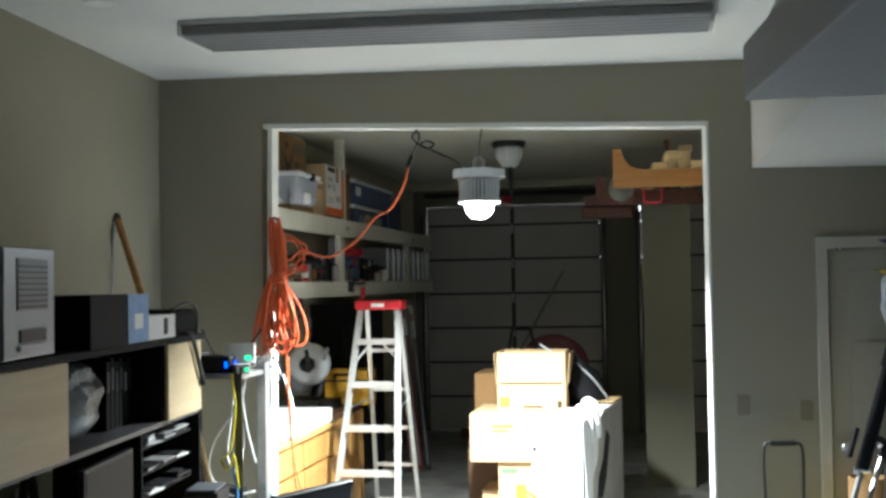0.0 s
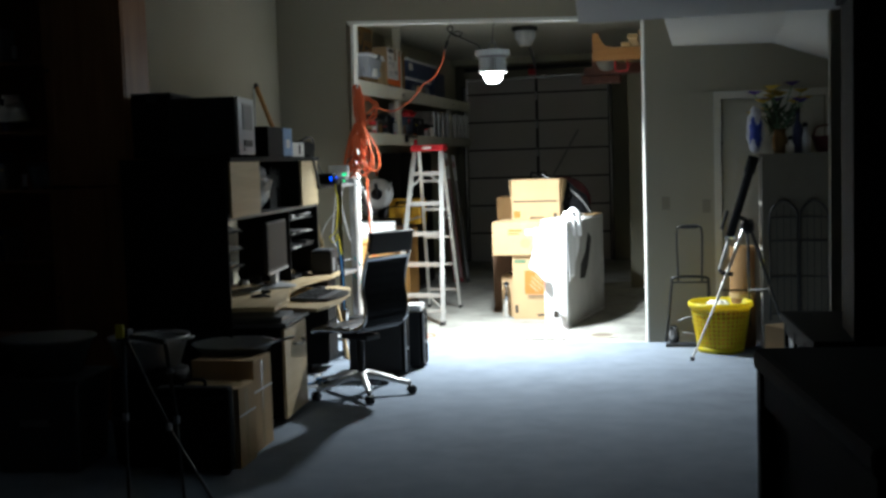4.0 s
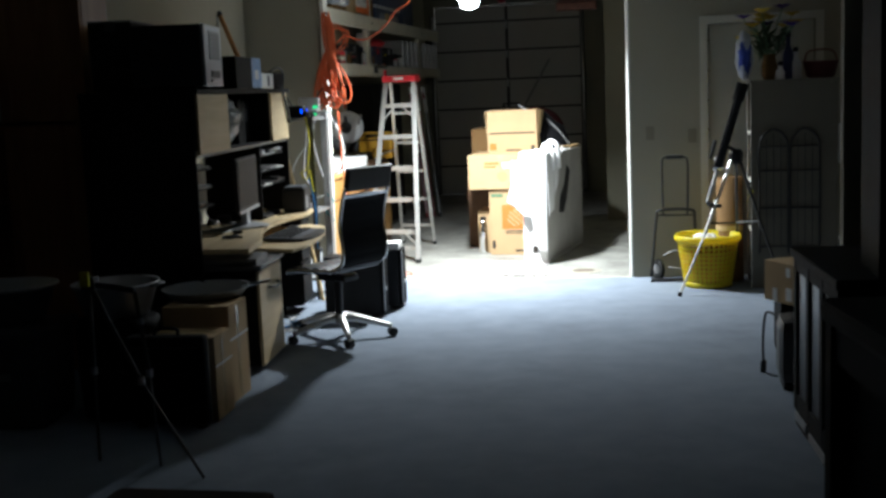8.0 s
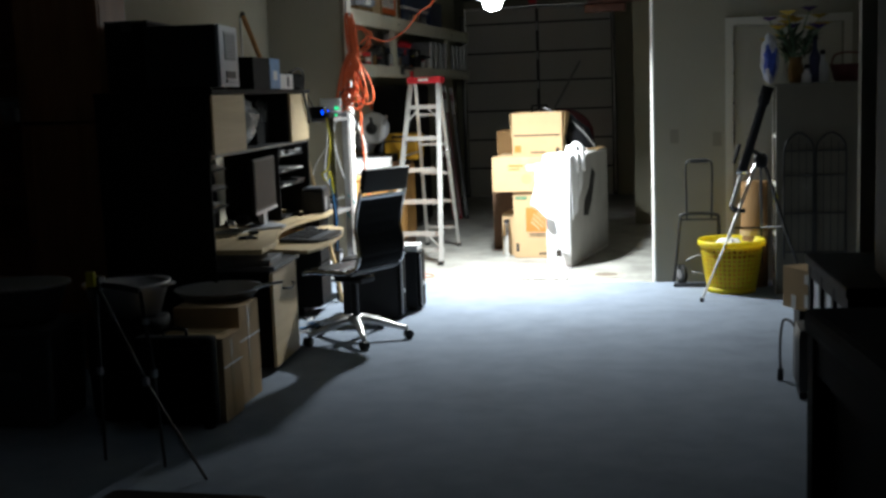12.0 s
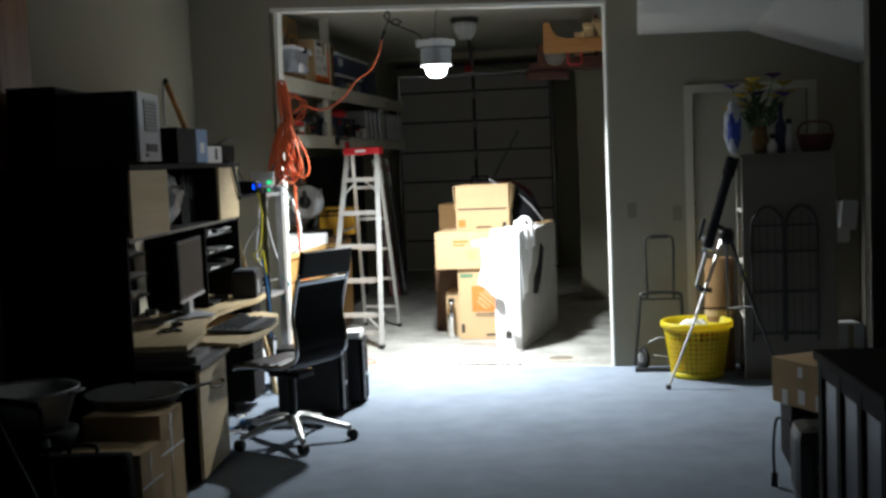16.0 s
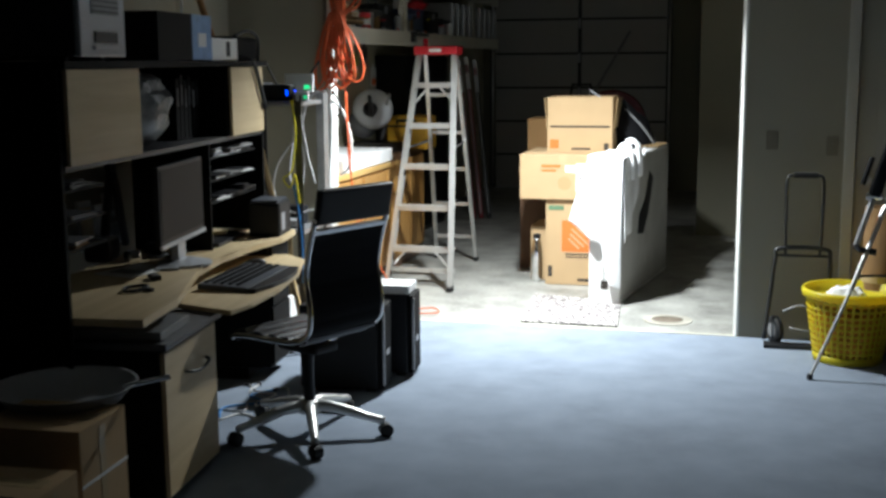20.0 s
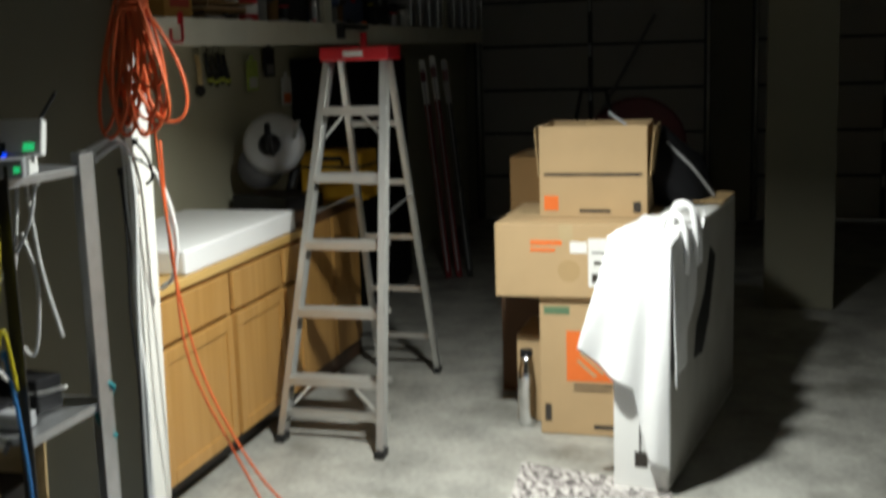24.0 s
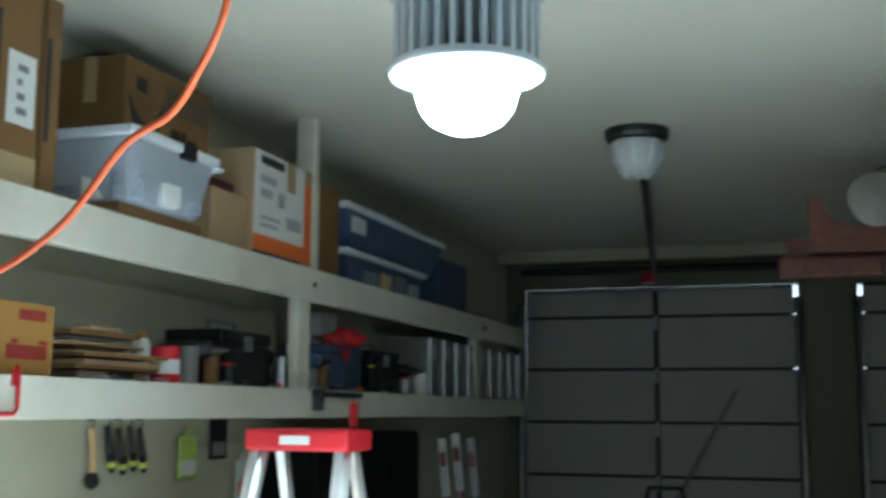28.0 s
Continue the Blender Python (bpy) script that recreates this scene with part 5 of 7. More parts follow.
part("hutch_back", box(-0.43, -0.421, -L, -0.002, 1.276, 1.620), M_BLACKW, dk)
for y0, y1 in ((-L, -1.607), (-0.52, -0.02)):
    part("door", box(0.0, 0.018, y0 + 0.004, y1, 1.282, 1.618), M_MAPLE, dk, "pale maple cabinet door", 0.003)
part("divider", box(-0.42, -0.005, -1.607, -1.592, 1.282, 1.620), M_BLACKW, dk)
part("divider", box(-0.42, -0.005, -0.535, -0.52, 1.282, 1.620), M_BLACKW, dk)
for y0, y1 in ((-0.74, -0.03), (-L, -1.86)):
    part("cubby_side", box(-0.40, -0.03, y0, y0 + 0.012, 0.746, 1.261), M_BLACKW, dk)
    for z in (0.965, 1.07, 1.18):
        part("cubby_shelf", box(-0.40, -0.035, y0 + 0.012, y1, z, z + 0.010), M_BLACKW, dk)
    part("cubby_back", box(-0.42, -0.402, y0, y1, 0.746, 1.261), M_BLACKW, dk)
part("keyboard_tray", prism([(-0.08, -0.36), (0.20, -0.27), (0.33, -0.40), (0.40, -0.75), (0.425, -1.15), (0.41, -1.48), (0.37, -1.64), (0.09, -1.52), (-0.08, -1.50)], 0.635, 0.655), M_MAPLE, dk, bev=0.004)
pd = part("drawer_pedestal", box(-0.35, 0.12, -0.34, -0.03, 0.06, 0.71), M_BLACKW, dk, bev=0.004)
for z0, z1 in ((0.08, 0.38), (0.39, 0.55), (0.56, 0.70)):
    dw = part("drawer_front", box(0.121, 0.138, -0.335, -0.035, z0, z1), M_BLACKW, pd, "black drawer front", 0.003)
part("base_plinth", box(-0.40, 0.0, -0.36, -0.02, 0, 0.06), M_BLACKW, dk)

rng = random.Random(6)
for y0 in (-0.70, -L + 0.02):
    for z in (0.976, 1.081, 1.191):
        n = 3 if y0 > -1 else 1
        for k in range(n):
            y = y0 + 0.04 + 0.2 * k + rng.uniform(0, 0.05)
            p = thing("paper_stack", tuple(dk.matrix_world @ Vector((-0.10, y, z))), RZ, "loose papers and discs in a desk cubby", "papers", "papers in the desk cubbies")
            for j in range(rng.randint(2, 4)):
                part("sheet", bx(bmesh.new(), -0.15, 0.065, 0, 0.13 + rng.uniform(0, 0.05), 0, 0.006, pose(0, 0, 0.009 * j, rng.uniform(-1, 1) if j else 0, 0, rng.uniform(-12, 12))), ((M_LABEL, M_GREY, M_BLACK, M_SILVER) if y0 > -1 else (M_GREY, M_BLACK, M_CARD2, M_GREY))[rng.randrange(4)], p)


def desk_at(x, y, z):
    return tuple(dk.matrix_world @ Vector((x, y, z)))


mn = thing("monitor", desk_at(-0.02, -1.12, 0.746), RZ + 3, "black flat monitor with a silver lower edge, switched off", "monitor")
part("bezel", box(-0.03, 0.0, -0.30, 0.30, 0.12, 0.462), M_BLACK, mn, bev=0.008)
part("screen", box(0.0, 0.003, -0.282, 0.282, 0.145, 0.447), M_SCREEN, mn)
part("lower_edge", box(-0.005, 0.006, -0.30, 0.30, 0.108, 0.126), M_SILVER, mn, "silver lower trim")
part("stand_neck", box(-0.05, -0.01, -0.05, 0.05, 0.02, 0.2), M_SILVER, mn, bev=0.006)
part("stand_foot", lathe([(0.12, 0), (0.12, 0.012), (0.05, 0.03)], 24), M_SILVER, mn)
M_SLATE = mat("slate_plastic", (0.05, 0.055, 0.065), 0.45, var=0.12)
kb = thing("keyboard", desk_at(0.225, -1.00, 0.656), RZ - 3, "black ergonomic keyboard with a palm rest", "keyboard")
part("keyboard_body", bx(bmesh.new(), -0.12, 0.11, -0.28, 0.28, 0, 0.025, pose(0, 0, 0.002, 0, 3, 0)), M_SLATE, kb, bev=0.006)
part("palm_rest", prism([(0.112, -0.29), (0.112, 0.29), (0.15, 0.285), (0.185, 0.16), (0.195, 0.0), (0.185, -0.16), (0.15, -0.285)], 0.0, 0.02), M_BLACK, kb, "black padded palm rest", bev=0.008)
key = None
for r in range(5):
    for c in range(16):
        b = box(0, 0.016, 0, 0.022, 0, 0.008) if key is None else None
        if key is None:
            key = part("key", b, M_BLACKW, kb)
            k2 = key
        else:
            k2 = new("key", key.data)
            k2.parent = kb
        k2.matrix_basis = pose(-0.10 + 0.037 * r, -0.25 + 0.032 * c, 0.031 - 0.0015 * r)
ms = tagged(part("computer_mouse", lathe([(0.034, 0), (0.036, 0.01), (0.028, 0.025), (0.01, 0.033)], 16, m=pose(*desk_at(0.14, -0.60, 0.656)) @ Matrix.Diagonal((1.5, 1, 1, 1))), M_BLACK, smooth=True), "black mouse on the keyboard tray", "mouse")
sp = thing("folding_stand", (-0.40, -2.0, 0.746), 0, "black folding stand leaning against papers on the desk", "stand")
part("stand_leg", tube([(0.01, -0.14, 0.0), (0.0, -0.05, 0.30), (-0.005, -0.03, 0.40)], [0.022, 0.02, 0.016], 10), M_BLACK, sp, smooth=True)
part("stand_leg", tube([(-0.07, 0.20, 0.0), (-0.02, 0.05, 0.30), (-0.008, -0.01, 0.41)], [0.022, 0.02, 0.016], 10), M_BLACK, sp, smooth=True)
part("stand_hinge", lathe([(0.02, -0.02), (0.03, -0.012), (0.03, 0.012), (0.02, 0.02)], 14, m=Matrix.Translation((-0.006, -0.02, 0.405)) @ pose(0, 0, 0, 0, 90, 0)), M_DARKM, sp)
part("cross_bar", tube([(0.005, -0.095, 0.14), (-0.05, 0.125, 0.14)], 0.008, 8), M_BLACK, sp)
for k, (y, a, h) in enumerate(((-2.06, -4, 0.24), (-1.93, 3, 0.21), (-1.82, -7, 0.26))):
    pp = thing("paper_stack", (-0.515, y, 0.746), a, "sheaf of white papers standing behind the folding stand", "papers", "papers on the desk")
    part("sheaf", bx(bmesh.new(), -0.012, 0.006, -0.05, 0.05, 0, h, pose(0, 0, 0.001, 0, -5, 0)), M_LABEL, pp, bev=0.003)
    part("cover_sheet", bx(bmesh.new(), 0.0068, 0.0085, -0.052, 0.046, 0.01, h - 0.03 - 0.02 * k, pose(0, 0, 0.001, 0, -5, 2)), (M_MAPLE, M_LABEL, M_SILVER)[k], pp)
tray = thing("parts_tray", desk_at(-0.16, -0.45, 0.746), RZ, "shallow tray of small bright oddments", "tray")
part("tray_base", box(-0.13, 0.13, -0.2, 0.22, 0, 0.02), M_BLACK, tray, bev=0.004)
for k in range(16):
    c = rng.choice((M_LABEL, M_YELLOW, M_MAPLE, M_SILVER, M_GREENP, M_CARD))
    a = bx(bmesh.new(), 0, rng.uniform(0.02, 0.07), 0, rng.uniform(0.02, 0.08), 0, rng.uniform(0.01, 0.03), pose(rng.uniform(-0.11, 0.05), rng.uniform(-0.18, 0.14), 0.0205, 0, 0, rng.uniform(0, 90)))
    part("oddment", a, c, tray)
for k, (x, y, a, s, c, lab) in enumerate(((-0.193, -1.99, 20, (0.10, 0.17, 0.045), M_BLACK, "black leather wallet case on the desk"), (-0.46, -1.52, 5, (0.09, 0.12, 0.06), M_BLACK, "black charger by the monitor"), (-0.02, -2.50, -12, (0.21, 0.29, 0.005), M_LABEL, "loose sheet of paper on the desk"), (0.085, -2.41, 25, (0.10, 0.14, 0.012), M_SILVER, "silver pocket notebook on the desk"), (0.156, -2.66, 40, (0.045, 0.08, 0.02), M_BLACK, "small black remote on the desk"), (-0.16, -2.28, -30, (0.05, 0.07, 0.05), M_CHROME, "shiny metal tin on the desk"), (-0.30, -2.30, 12, (0.13, 0.16, 0.11), M_BLACK, "black camera bag on the desk"), (-0.06, -1.98, 60, (0.14, 0.20, 0.004), M_MAPLE, "tan card lying on the desk"))):
    g = thing("desk_item", (x, y, 0.746), a, lab, "desk item", "things on the desk")
    part("item_body", box(-s[0] / 2, s[0] / 2, -s[1] / 2, s[1] / 2, 0, s[2]), c, g, bev=min(s) * 0.3)
    part("item_strip", box(-s[0] * 0.3, s[0] * 0.3, -s[1] * 0.34, -s[1] * 0.05, s[2], s[2] + 0.002), M_GREY, g)
for k, (x, y, r) in enumerate(((0.20, -2.90, 0.045), (-0.10, -2.16, 0.04))):
    cc = thing("coiled_lead", (x, y, 0.746), 0, "black lead coiled on the desk", "cable", "leads on the desk")
    pts = [(r * (1 + 0.12 * math.sin(3 * a)) * math.cos(a), r * 1.3 * math.sin(a), 0.005 + 0.003 * (j // 12)) for j, a in enumerate([2 * math.pi * i / 12 for i in range(40)])]
    part("lead_coil", tube(spline(pts, 3), 0.0042, 6), M_BLACKC, cc, smooth=True)
    part("lead_plug", box(r + 0.006, r + 0.036, -0.01, 0.01, 0.0, 0.014), M_BLACKC, cc, bev=0.003)

# in and on the hutch
bg = thing("plastic_bag", desk_at(-0.14, -1.29, 1.282), RZ, "crumpled clear plastic bag on the hutch shelf", "bag")
bm = bmesh.new()
bmesh.ops.create_icosphere(bm, subdivisions=4, radius=1)
for v in bm.verts:
    n = noise.noise(v.co * 2.3) * 0.35 + noise.noise(v.co * 7) * 0.12
    v.co = Vector((v.co.x * 0.12, v.co.y * 0.215, max(-0.16, v.co.z * 0.16) + 0.16)) * (1 + 0 * n) + Vector((n * 0.06, n * 0.08, n * 0.05))
    v.co.z = max(0.0, v.co.z)
part("bag_body", bm, mat("milky_plastic", (0.20, 0.205, 0.21), 0.3, var=0.4, scale=20, bump=0.5), bg)
for k in range(6, 12):
    h = 0.27 + 0.04 * ((k * 7) % 5) / 5
    bk = thing("binder", desk_at(-0.13, -1.17 + 0.05 * k, 1.282), RZ, "dark ring binder on the hutch shelf", "binder", "binders in the hutch")
    part("cover", box(-0.26, 0, 0, 0.043, 0, h), M_BLACKW, bk, bev=0.004)
    part("spine_label", box(0, 0.0015, 0.01, 0.033, h * 0.55, h * 0.85), M_DARKM if k % 5 else M_GREY, bk)
pc = thing("old_computer_case", desk_at(0.03, -1.80, 1.649), RZ + 4, "silver computer case with a dark grille on the hutch", "computer")
part("case_body", box(-0.40, 0.0, -0.43, 0.0, 0.012, 0.355), M_BLACK, pc, bev=0.006)
part("case_front", box(0.0, 0.022, -0.43, 0.0, 0.012, 0.355), M_SILVER, pc, "silver front panel", 0.006)
part("grille", box(0.022, 0.026, -0.33, -0.07, 0.16, 0.32), M_GREY, pc, "dark mesh grille", 0.004)
for k in range(8):
    part("grille_bar", box(0.026, 0.029, -0.32, -0.08, 0.168 + 0.018 * k, 0.173 + 0.018 * k), M_DARKM, pc)
part("drive_slot", box(0.022, 0.028, -0.31, -0.09, 0.06, 0.10), M_BLACK, pc, bev=0.003)
part("slot_lip", box(0.022, 0.036, -0.33, -0.07, 0.035, 0.05), M_SILVER, pc, bev=0.003)
for y in (-0.38, -0.05):
    part("case_foot", box(-0.3, -0.05, y - 0.02, y + 0.02, 0, 0.012), M_BLACKC, pc)
eb = thing("equipment_case", desk_at(-0.37, -1.80, 1.649), RZ + 2, "black equipment case standing on the hutch", "case")
part("case_body", box(-0.26, -0.01, -0.32, 0.10, 0.004, 0.39), M_BLACKW, eb, bev=0.008)
part("case_lid", box(-0.262, -0.008, -0.322, 0.102, 0.391, 0.40), M_BLACK, eb, bev=0.003)
part("case_latch", box(-0.16, -0.10, -0.328, -0.322, 0.34, 0.396), M_DARKM, eb)
bb = thing("blue_box", desk_at(-0.02, -1.46, 1.649), RZ, "small black box with a pale blue printed front", "box")
part("box_body", box(-0.2, 0.06, 0, 0.62, 0, 0.20), M_BLACKW, bb, bev=0.003)
part("printed_front", box(0.0601, 0.062, 0.38, 0.62, 0.004, 0.20), M_BLUE, bb, "blue printed panel")
part("print", box(0.0621, 0.0632, 0.45, 0.55, 0.06, 0.12), M_LABEL, bb)
wb2 = thing("white_adapter_box", desk_at(-0.02, -0.78, 1.649), RZ, "small white box with a black strip", "box")
part("box_body", box(-0.12, 0.04, 0, 0.36, 0, 0.105), M_LABEL, wb2, bev=0.003)
part("black_strip", box(0.0401, 0.042, 0.20, 0.25, 0.02, 0.09), M_BLACK, wb2)
part("black_end", box(-0.121, 0.041, -0.15, -0.001, 0, 0.104), M_BLACK, wb2, bev=0.003)
bg2 = thing("laptop_bag", desk_at(-0.1, -0.40, 1.649), RZ, "flat black laptop bag on the hutch", "bag")
part("bag_body", box(-0.2, 0.1, 0, 0.38, 0, 0.12), M_MESH, bg2, bev=0.03)
part("bag_strap", tube(spline([(0.08, 0.05, 0.12), (0.11, 0.2, 0.15), (0.10, 0.38, 0.10), (0.07, 0.43, -0.08), (0.06, 0.44, -0.3)], 6), 0.009, 7), M_BLACK, bg2, smooth=True)
ds = thing("dark_strap", (0, 0, 0), 0, "dark strap hanging over the maple hutch door", "strap")
part("strap_band", tube(spline([desk_at(-0.02, -0.26, 1.665), desk_at(0.03, -0.21, 1.64), desk_at(0.034, -0.13, 1.54), desk_at(0.032, -0.04, 1.42)], 6), 0.011, 8), M_BLACKC, ds, smooth=True)
part("strap_clip", tube([desk_at(0.032, -0.045, 1.428), desk_at(0.032, -0.035, 1.40)], 0.015, 8), M_BLACK, ds)
for name, p, r, lab in (("wooden_pole", ((-0.30, 0.22, 1.649), (-0.63, 0.60, 2.27)), 0.019, "wooden pole leaning in the corner"), ("metal_rod", ((-0.60, 0.42, 1.649), (-0.635, 0.57, 2.26)), 0.007, "thin metal rod leaning in the corner")):
    po = thing(name, (0, 0, 0), 0, lab, "pole")
    a, b = Vector(desk_at(*p[0])), Vector(desk_at(*p[1]))
    part("shaft", tube([a, b], r, 10), M_PINE if r > 0.01 else M_STEEL, po)
    part("end_ferrule", tube([a.lerp(b, 0.96), b + (b - a).normalized() * 0.004], r * 1.15, 10), M_DARKM, po)

# low return cabinet at the near end of the desk
rc = thing("return_cabinet", (0.415, -3.245, 0), 5.6, "low maple cabinet with a grey top beside the desk", "cabinet")
part("carcass", box(-0.40, 0.06, 0.0, 0.55, 0.03, 0.60), M_BLACKW, rc)
part("door", box(0.061, 0.08, 0.010, 0.540, 0.03, 0.585), M_MAPLE, rc, "pale maple door", 0.003)
part("cabinet_top", box(-0.42, 0.10, -0.02, 0.57, 0.601, 0.628), M_DGREY, rc, bev=0.004)
part("door_handle", tube(spline([(0.08, 0.20, 0.47), (0.105, 0.22, 0.465), (0.11, 0.31, 0.455), (0.105, 0.40, 0.465), (0.08, 0.42, 0.47)], 5), 0.006, 8), M_DARKM, rc, "dark bow handle", smooth=True)
lid = tagged(part("grey_binder", bx(bmesh.new(), -0.34, 0.07, 0.0, 0.32, 0, 0.035, pose(0.41, -3.23, 0.629, 0, 0, 8)), mat("grey_folder_board", (0.16, 0.165, 0.17), 0.5, var=0.1), bev=0.004), "flat grey folder lying on the low cabinet", "folder")
for k, (x, y, dx, dy, h, lab) in enumerate(((0.62, -4.27, 0.38, 0.25, 0.425, "cardboard box with crossed tape on the floor"), (0.575, -3.95, 0.36, 0.30, 0.52, "taller cardboard box on the floor"))):
    t, w, d, h = carton("floor_carton", x - dx, x, y, y + dy, 0.0, h, lab, M_CARD, 3, group="boxes beside the desk")
    part("tape", box(dx, dx + 0.0016, dy * 0.40, dy * 0.52, 0.02, h - 0.02), M_TAPE, t)
    part("tape", box(dx, dx + 0.002, 0.0, dy, h * 0.64, h * 0.66), M_LABEL, t)
# invented case: its black covers the carton front, which is only in shade
sc = thing("carton_shade_slab", (0.22, -4.40, 0), 3, "added black case that stands for the shaded box front", "suitcase")
part("case_shell", box(0.0, 0.40, 0.0, 0.085, 0.02, 0.46), M_MESH, sc, bev=0.025)
part("carry_handle", tube(spline([(0.14, 0.04, 0.455), (0.15, 0.04, 0.49), (0.25, 0.04, 0.49), (0.26, 0.04, 0.455)], 5), 0.009, 8), M_BLACK, sc, smooth=True)
part("zip_line", box(0.03, 0.37, -0.001, 0.0, 0.40, 0.406), M_DARKM, sc)
for x in (0.05, 0.35):
    part("case_foot", box(x - 0.02, x + 0.02, 0.02, 0.065, 0, 0.025), M_BLACKC, sc)
bw = thing("steel_bowl", (0.33, -3.62, 0.40), 0, "wide dull steel bowl on a black bin", "bowl")
part("bowl_shell", lathe([(0.09, 0.091), (0.18, 0.11), (0.235, 0.17), (0.242, 0.172), (0.225, 0.162), (0.17, 0.115), (0.05, 0.098)], 36), mat("dull_steel", (0.50, 0.50, 0.50), 0.35, 0.45, var=0.12), bw, smooth=True)
part("bowl_handle", tube(spline([(0.19, 0.05, 0.16), (0.26, 0.08, 0.175), (0.33, 0.12, 0.185)], 5), 0.009, 8), M_CHROME, bw)
bn = thing("black_bin", (0.30, -3.62, 0), 0, "black plastic waste bin", "bin")
part("bin_body", lathe([(0.14, 0), (0.145, 0.01), (0.18, 0.48), (0.185, 0.49), (0.172, 0.49), (0.135, 0.03)], 28), M_BLACK, bn, smooth=True)

# tall wall unit
wu = thing("bookcase", (-0.49, -2.90, 0), 0, "tall dark cherry bookcase with a panelled door and open shelves", "bookcase")
for x in (0.0, -0.55, -1.27, -1.99):
    part("side_panel", box(x - 0.02, x, -0.31, 0, 0, 2.965), M_CHERRY, wu, bev=0.002)
part("back_panel", box(-1.988, -0.021, -0.012, -0.001, 0, 2.965), M_CHERRY, wu)
part("crown", box(-2.05, 0.05, -0.37, 0.0, 3.035, 3.10), M_CHERRY, wu, bev=0.012)
part("crown_step", box(-2.03, 0.025, -0.34, 0.0, 2.966, 3.034), M_CHERRY, wu, bev=0.012)
part("plinth", box(-2.01, 0.0, -0.325, -0.312, 0, 0.09), M_CHERRY, wu, bev=0.003)
for z0, z1 in ((1.50, 2.955), (0.10, 1.48)):
    dd = part("door", box(-0.548, -0.004, -0.329, -0.311, z0, z1), M_CHERRY, wu, bev=0.004)
    for a, b, c, e in ((-0.548, -0.485, z0, z1), (-0.067, -0.004, z0, z1), (-0.484, -0.068, z0, z0 + 0.07), (-0.484, -0.068, z1 - 0.07, z1)):
        part("frame_strip", box(a, b, -0.336, -0.3295, c, e), M_CHERRY, dd, bev=0.002)
    part("knob", lathe([(0.006, 0), (0.012, 0.015), (0.006, 0.022)], 12, m=Matrix.Translation((-0.515, -0.336, (z0 + z1) / 2)) @ pose(0, 0, 0, 90, 0, 0)), M_DARKM, dd)
for z in (0.09, 0.5, 1.0, 1.46, 1.84, 2.28, 2.715):
    for x0, x1 in ((-1.268, -0.572), (-1.988, -1.292)):
        part("shelf", box(x0, x1, -0.30, -0.014, z, z + 0.022), M_CHERRY, wu)
rng = random.Random(21)
for z in (1.483, 1.863, 2.303, 2.738, 1.023):
    x = -1.25
    for k in range(9):
        wdt, hgt = rng.uniform(0.018, 0.045), rng.uniform(0.17, 0.25)
        if (k + int(z * 10)) % 4 == 0:
            x += 0.06
            continue
        o = thing("book", (wu.matrix_world @ Vector((x, -0.19, z))).to_tuple(), 0, "worn book standing on the bookcase shelf", "book", "books on the bookcase")
        part("cover", box(0, wdt, -0.07, 0.1, 0, hgt), (M_CARD2, M_REDWOOD, M_GREY, M_TUBB)[rng.randrange(4)], o, bev=0.002)
        part("spine_band", box(0.002, wdt - 0.002, -0.0715, -0.07, hgt * 0.7, hgt * 0.8), M_TAPE, o)
        x += wdt + 0.004
fr = thing("picture_frame", (-1.16, -3.10, 1.483), -15, "small dull photo frame propped on the bookcase shelf", "frame")
part("frame_border", bx(bmesh.new(), -0.11, 0.11, -0.008, 0.008, 0, 0.17, pose(0, 0, 0.002, 12, 0, 0)), M_GREY, fr, bev=0.003)
part("picture", bx(bmesh.new(), -0.085, 0.085, -0.0105, -0.0085, 0.025, 0.145, pose(0, 0, 0.002, 12, 0, 0)), M_STUFF, fr)
for x, z in ((-1.12, 1.483), (-1.30, 2.303), (-1.28, 1.483)):
    cd = thing("candle", (x, -3.14, z), 0, "pale candle in a small holder on the shelf", "candle", "candles on the bookcase")
    part("candle_wax", lathe([(0.016, 0.02), (0.017, 0.10), (0.012, 0.104)], 12), M_LABEL, cd)
    part("candle_holder", lathe([(0.03, 0), (0.032, 0.006), (0.02, 0.02)], 14), M_DARKM, cd)
sl = thing("table_lamp", (-1.42, -3.06, 1.863), 0, "small lamp with a pale cone shade, unlit, on a bookcase shelf", "lamp")
part("shade", lathe([(0.14, 0.06), (0.142, 0.065), (0.075, 0.24), (0.073, 0.235), (0.136, 0.062)], 28), M_LABEL, sl, "pale fabric cone shade", smooth=True)
part("lamp_foot", lathe([(0.06, 0.0), (0.062, 0.01), (0.02, 0.03), (0.014, 0.06), (0.012, 0.20)], 18), M_DARKM, sl, smooth=True)
tp = thing("camera_tripod", (0.0, -4.95, 0.0), 0, "dark folding tripod with a yellow clip", "tripod")
part("head_bar", tube([(0.36, 0.0, 0.815), (0.47, 0.01, 0.80), (0.57, 0.0, 0.785)], 0.013, 10), M_BLACK, tp)
part("pan_head", box(0.335, 0.395, -0.03, 0.03, 0.79, 0.85), M_BLACK, tp, bev=0.008)
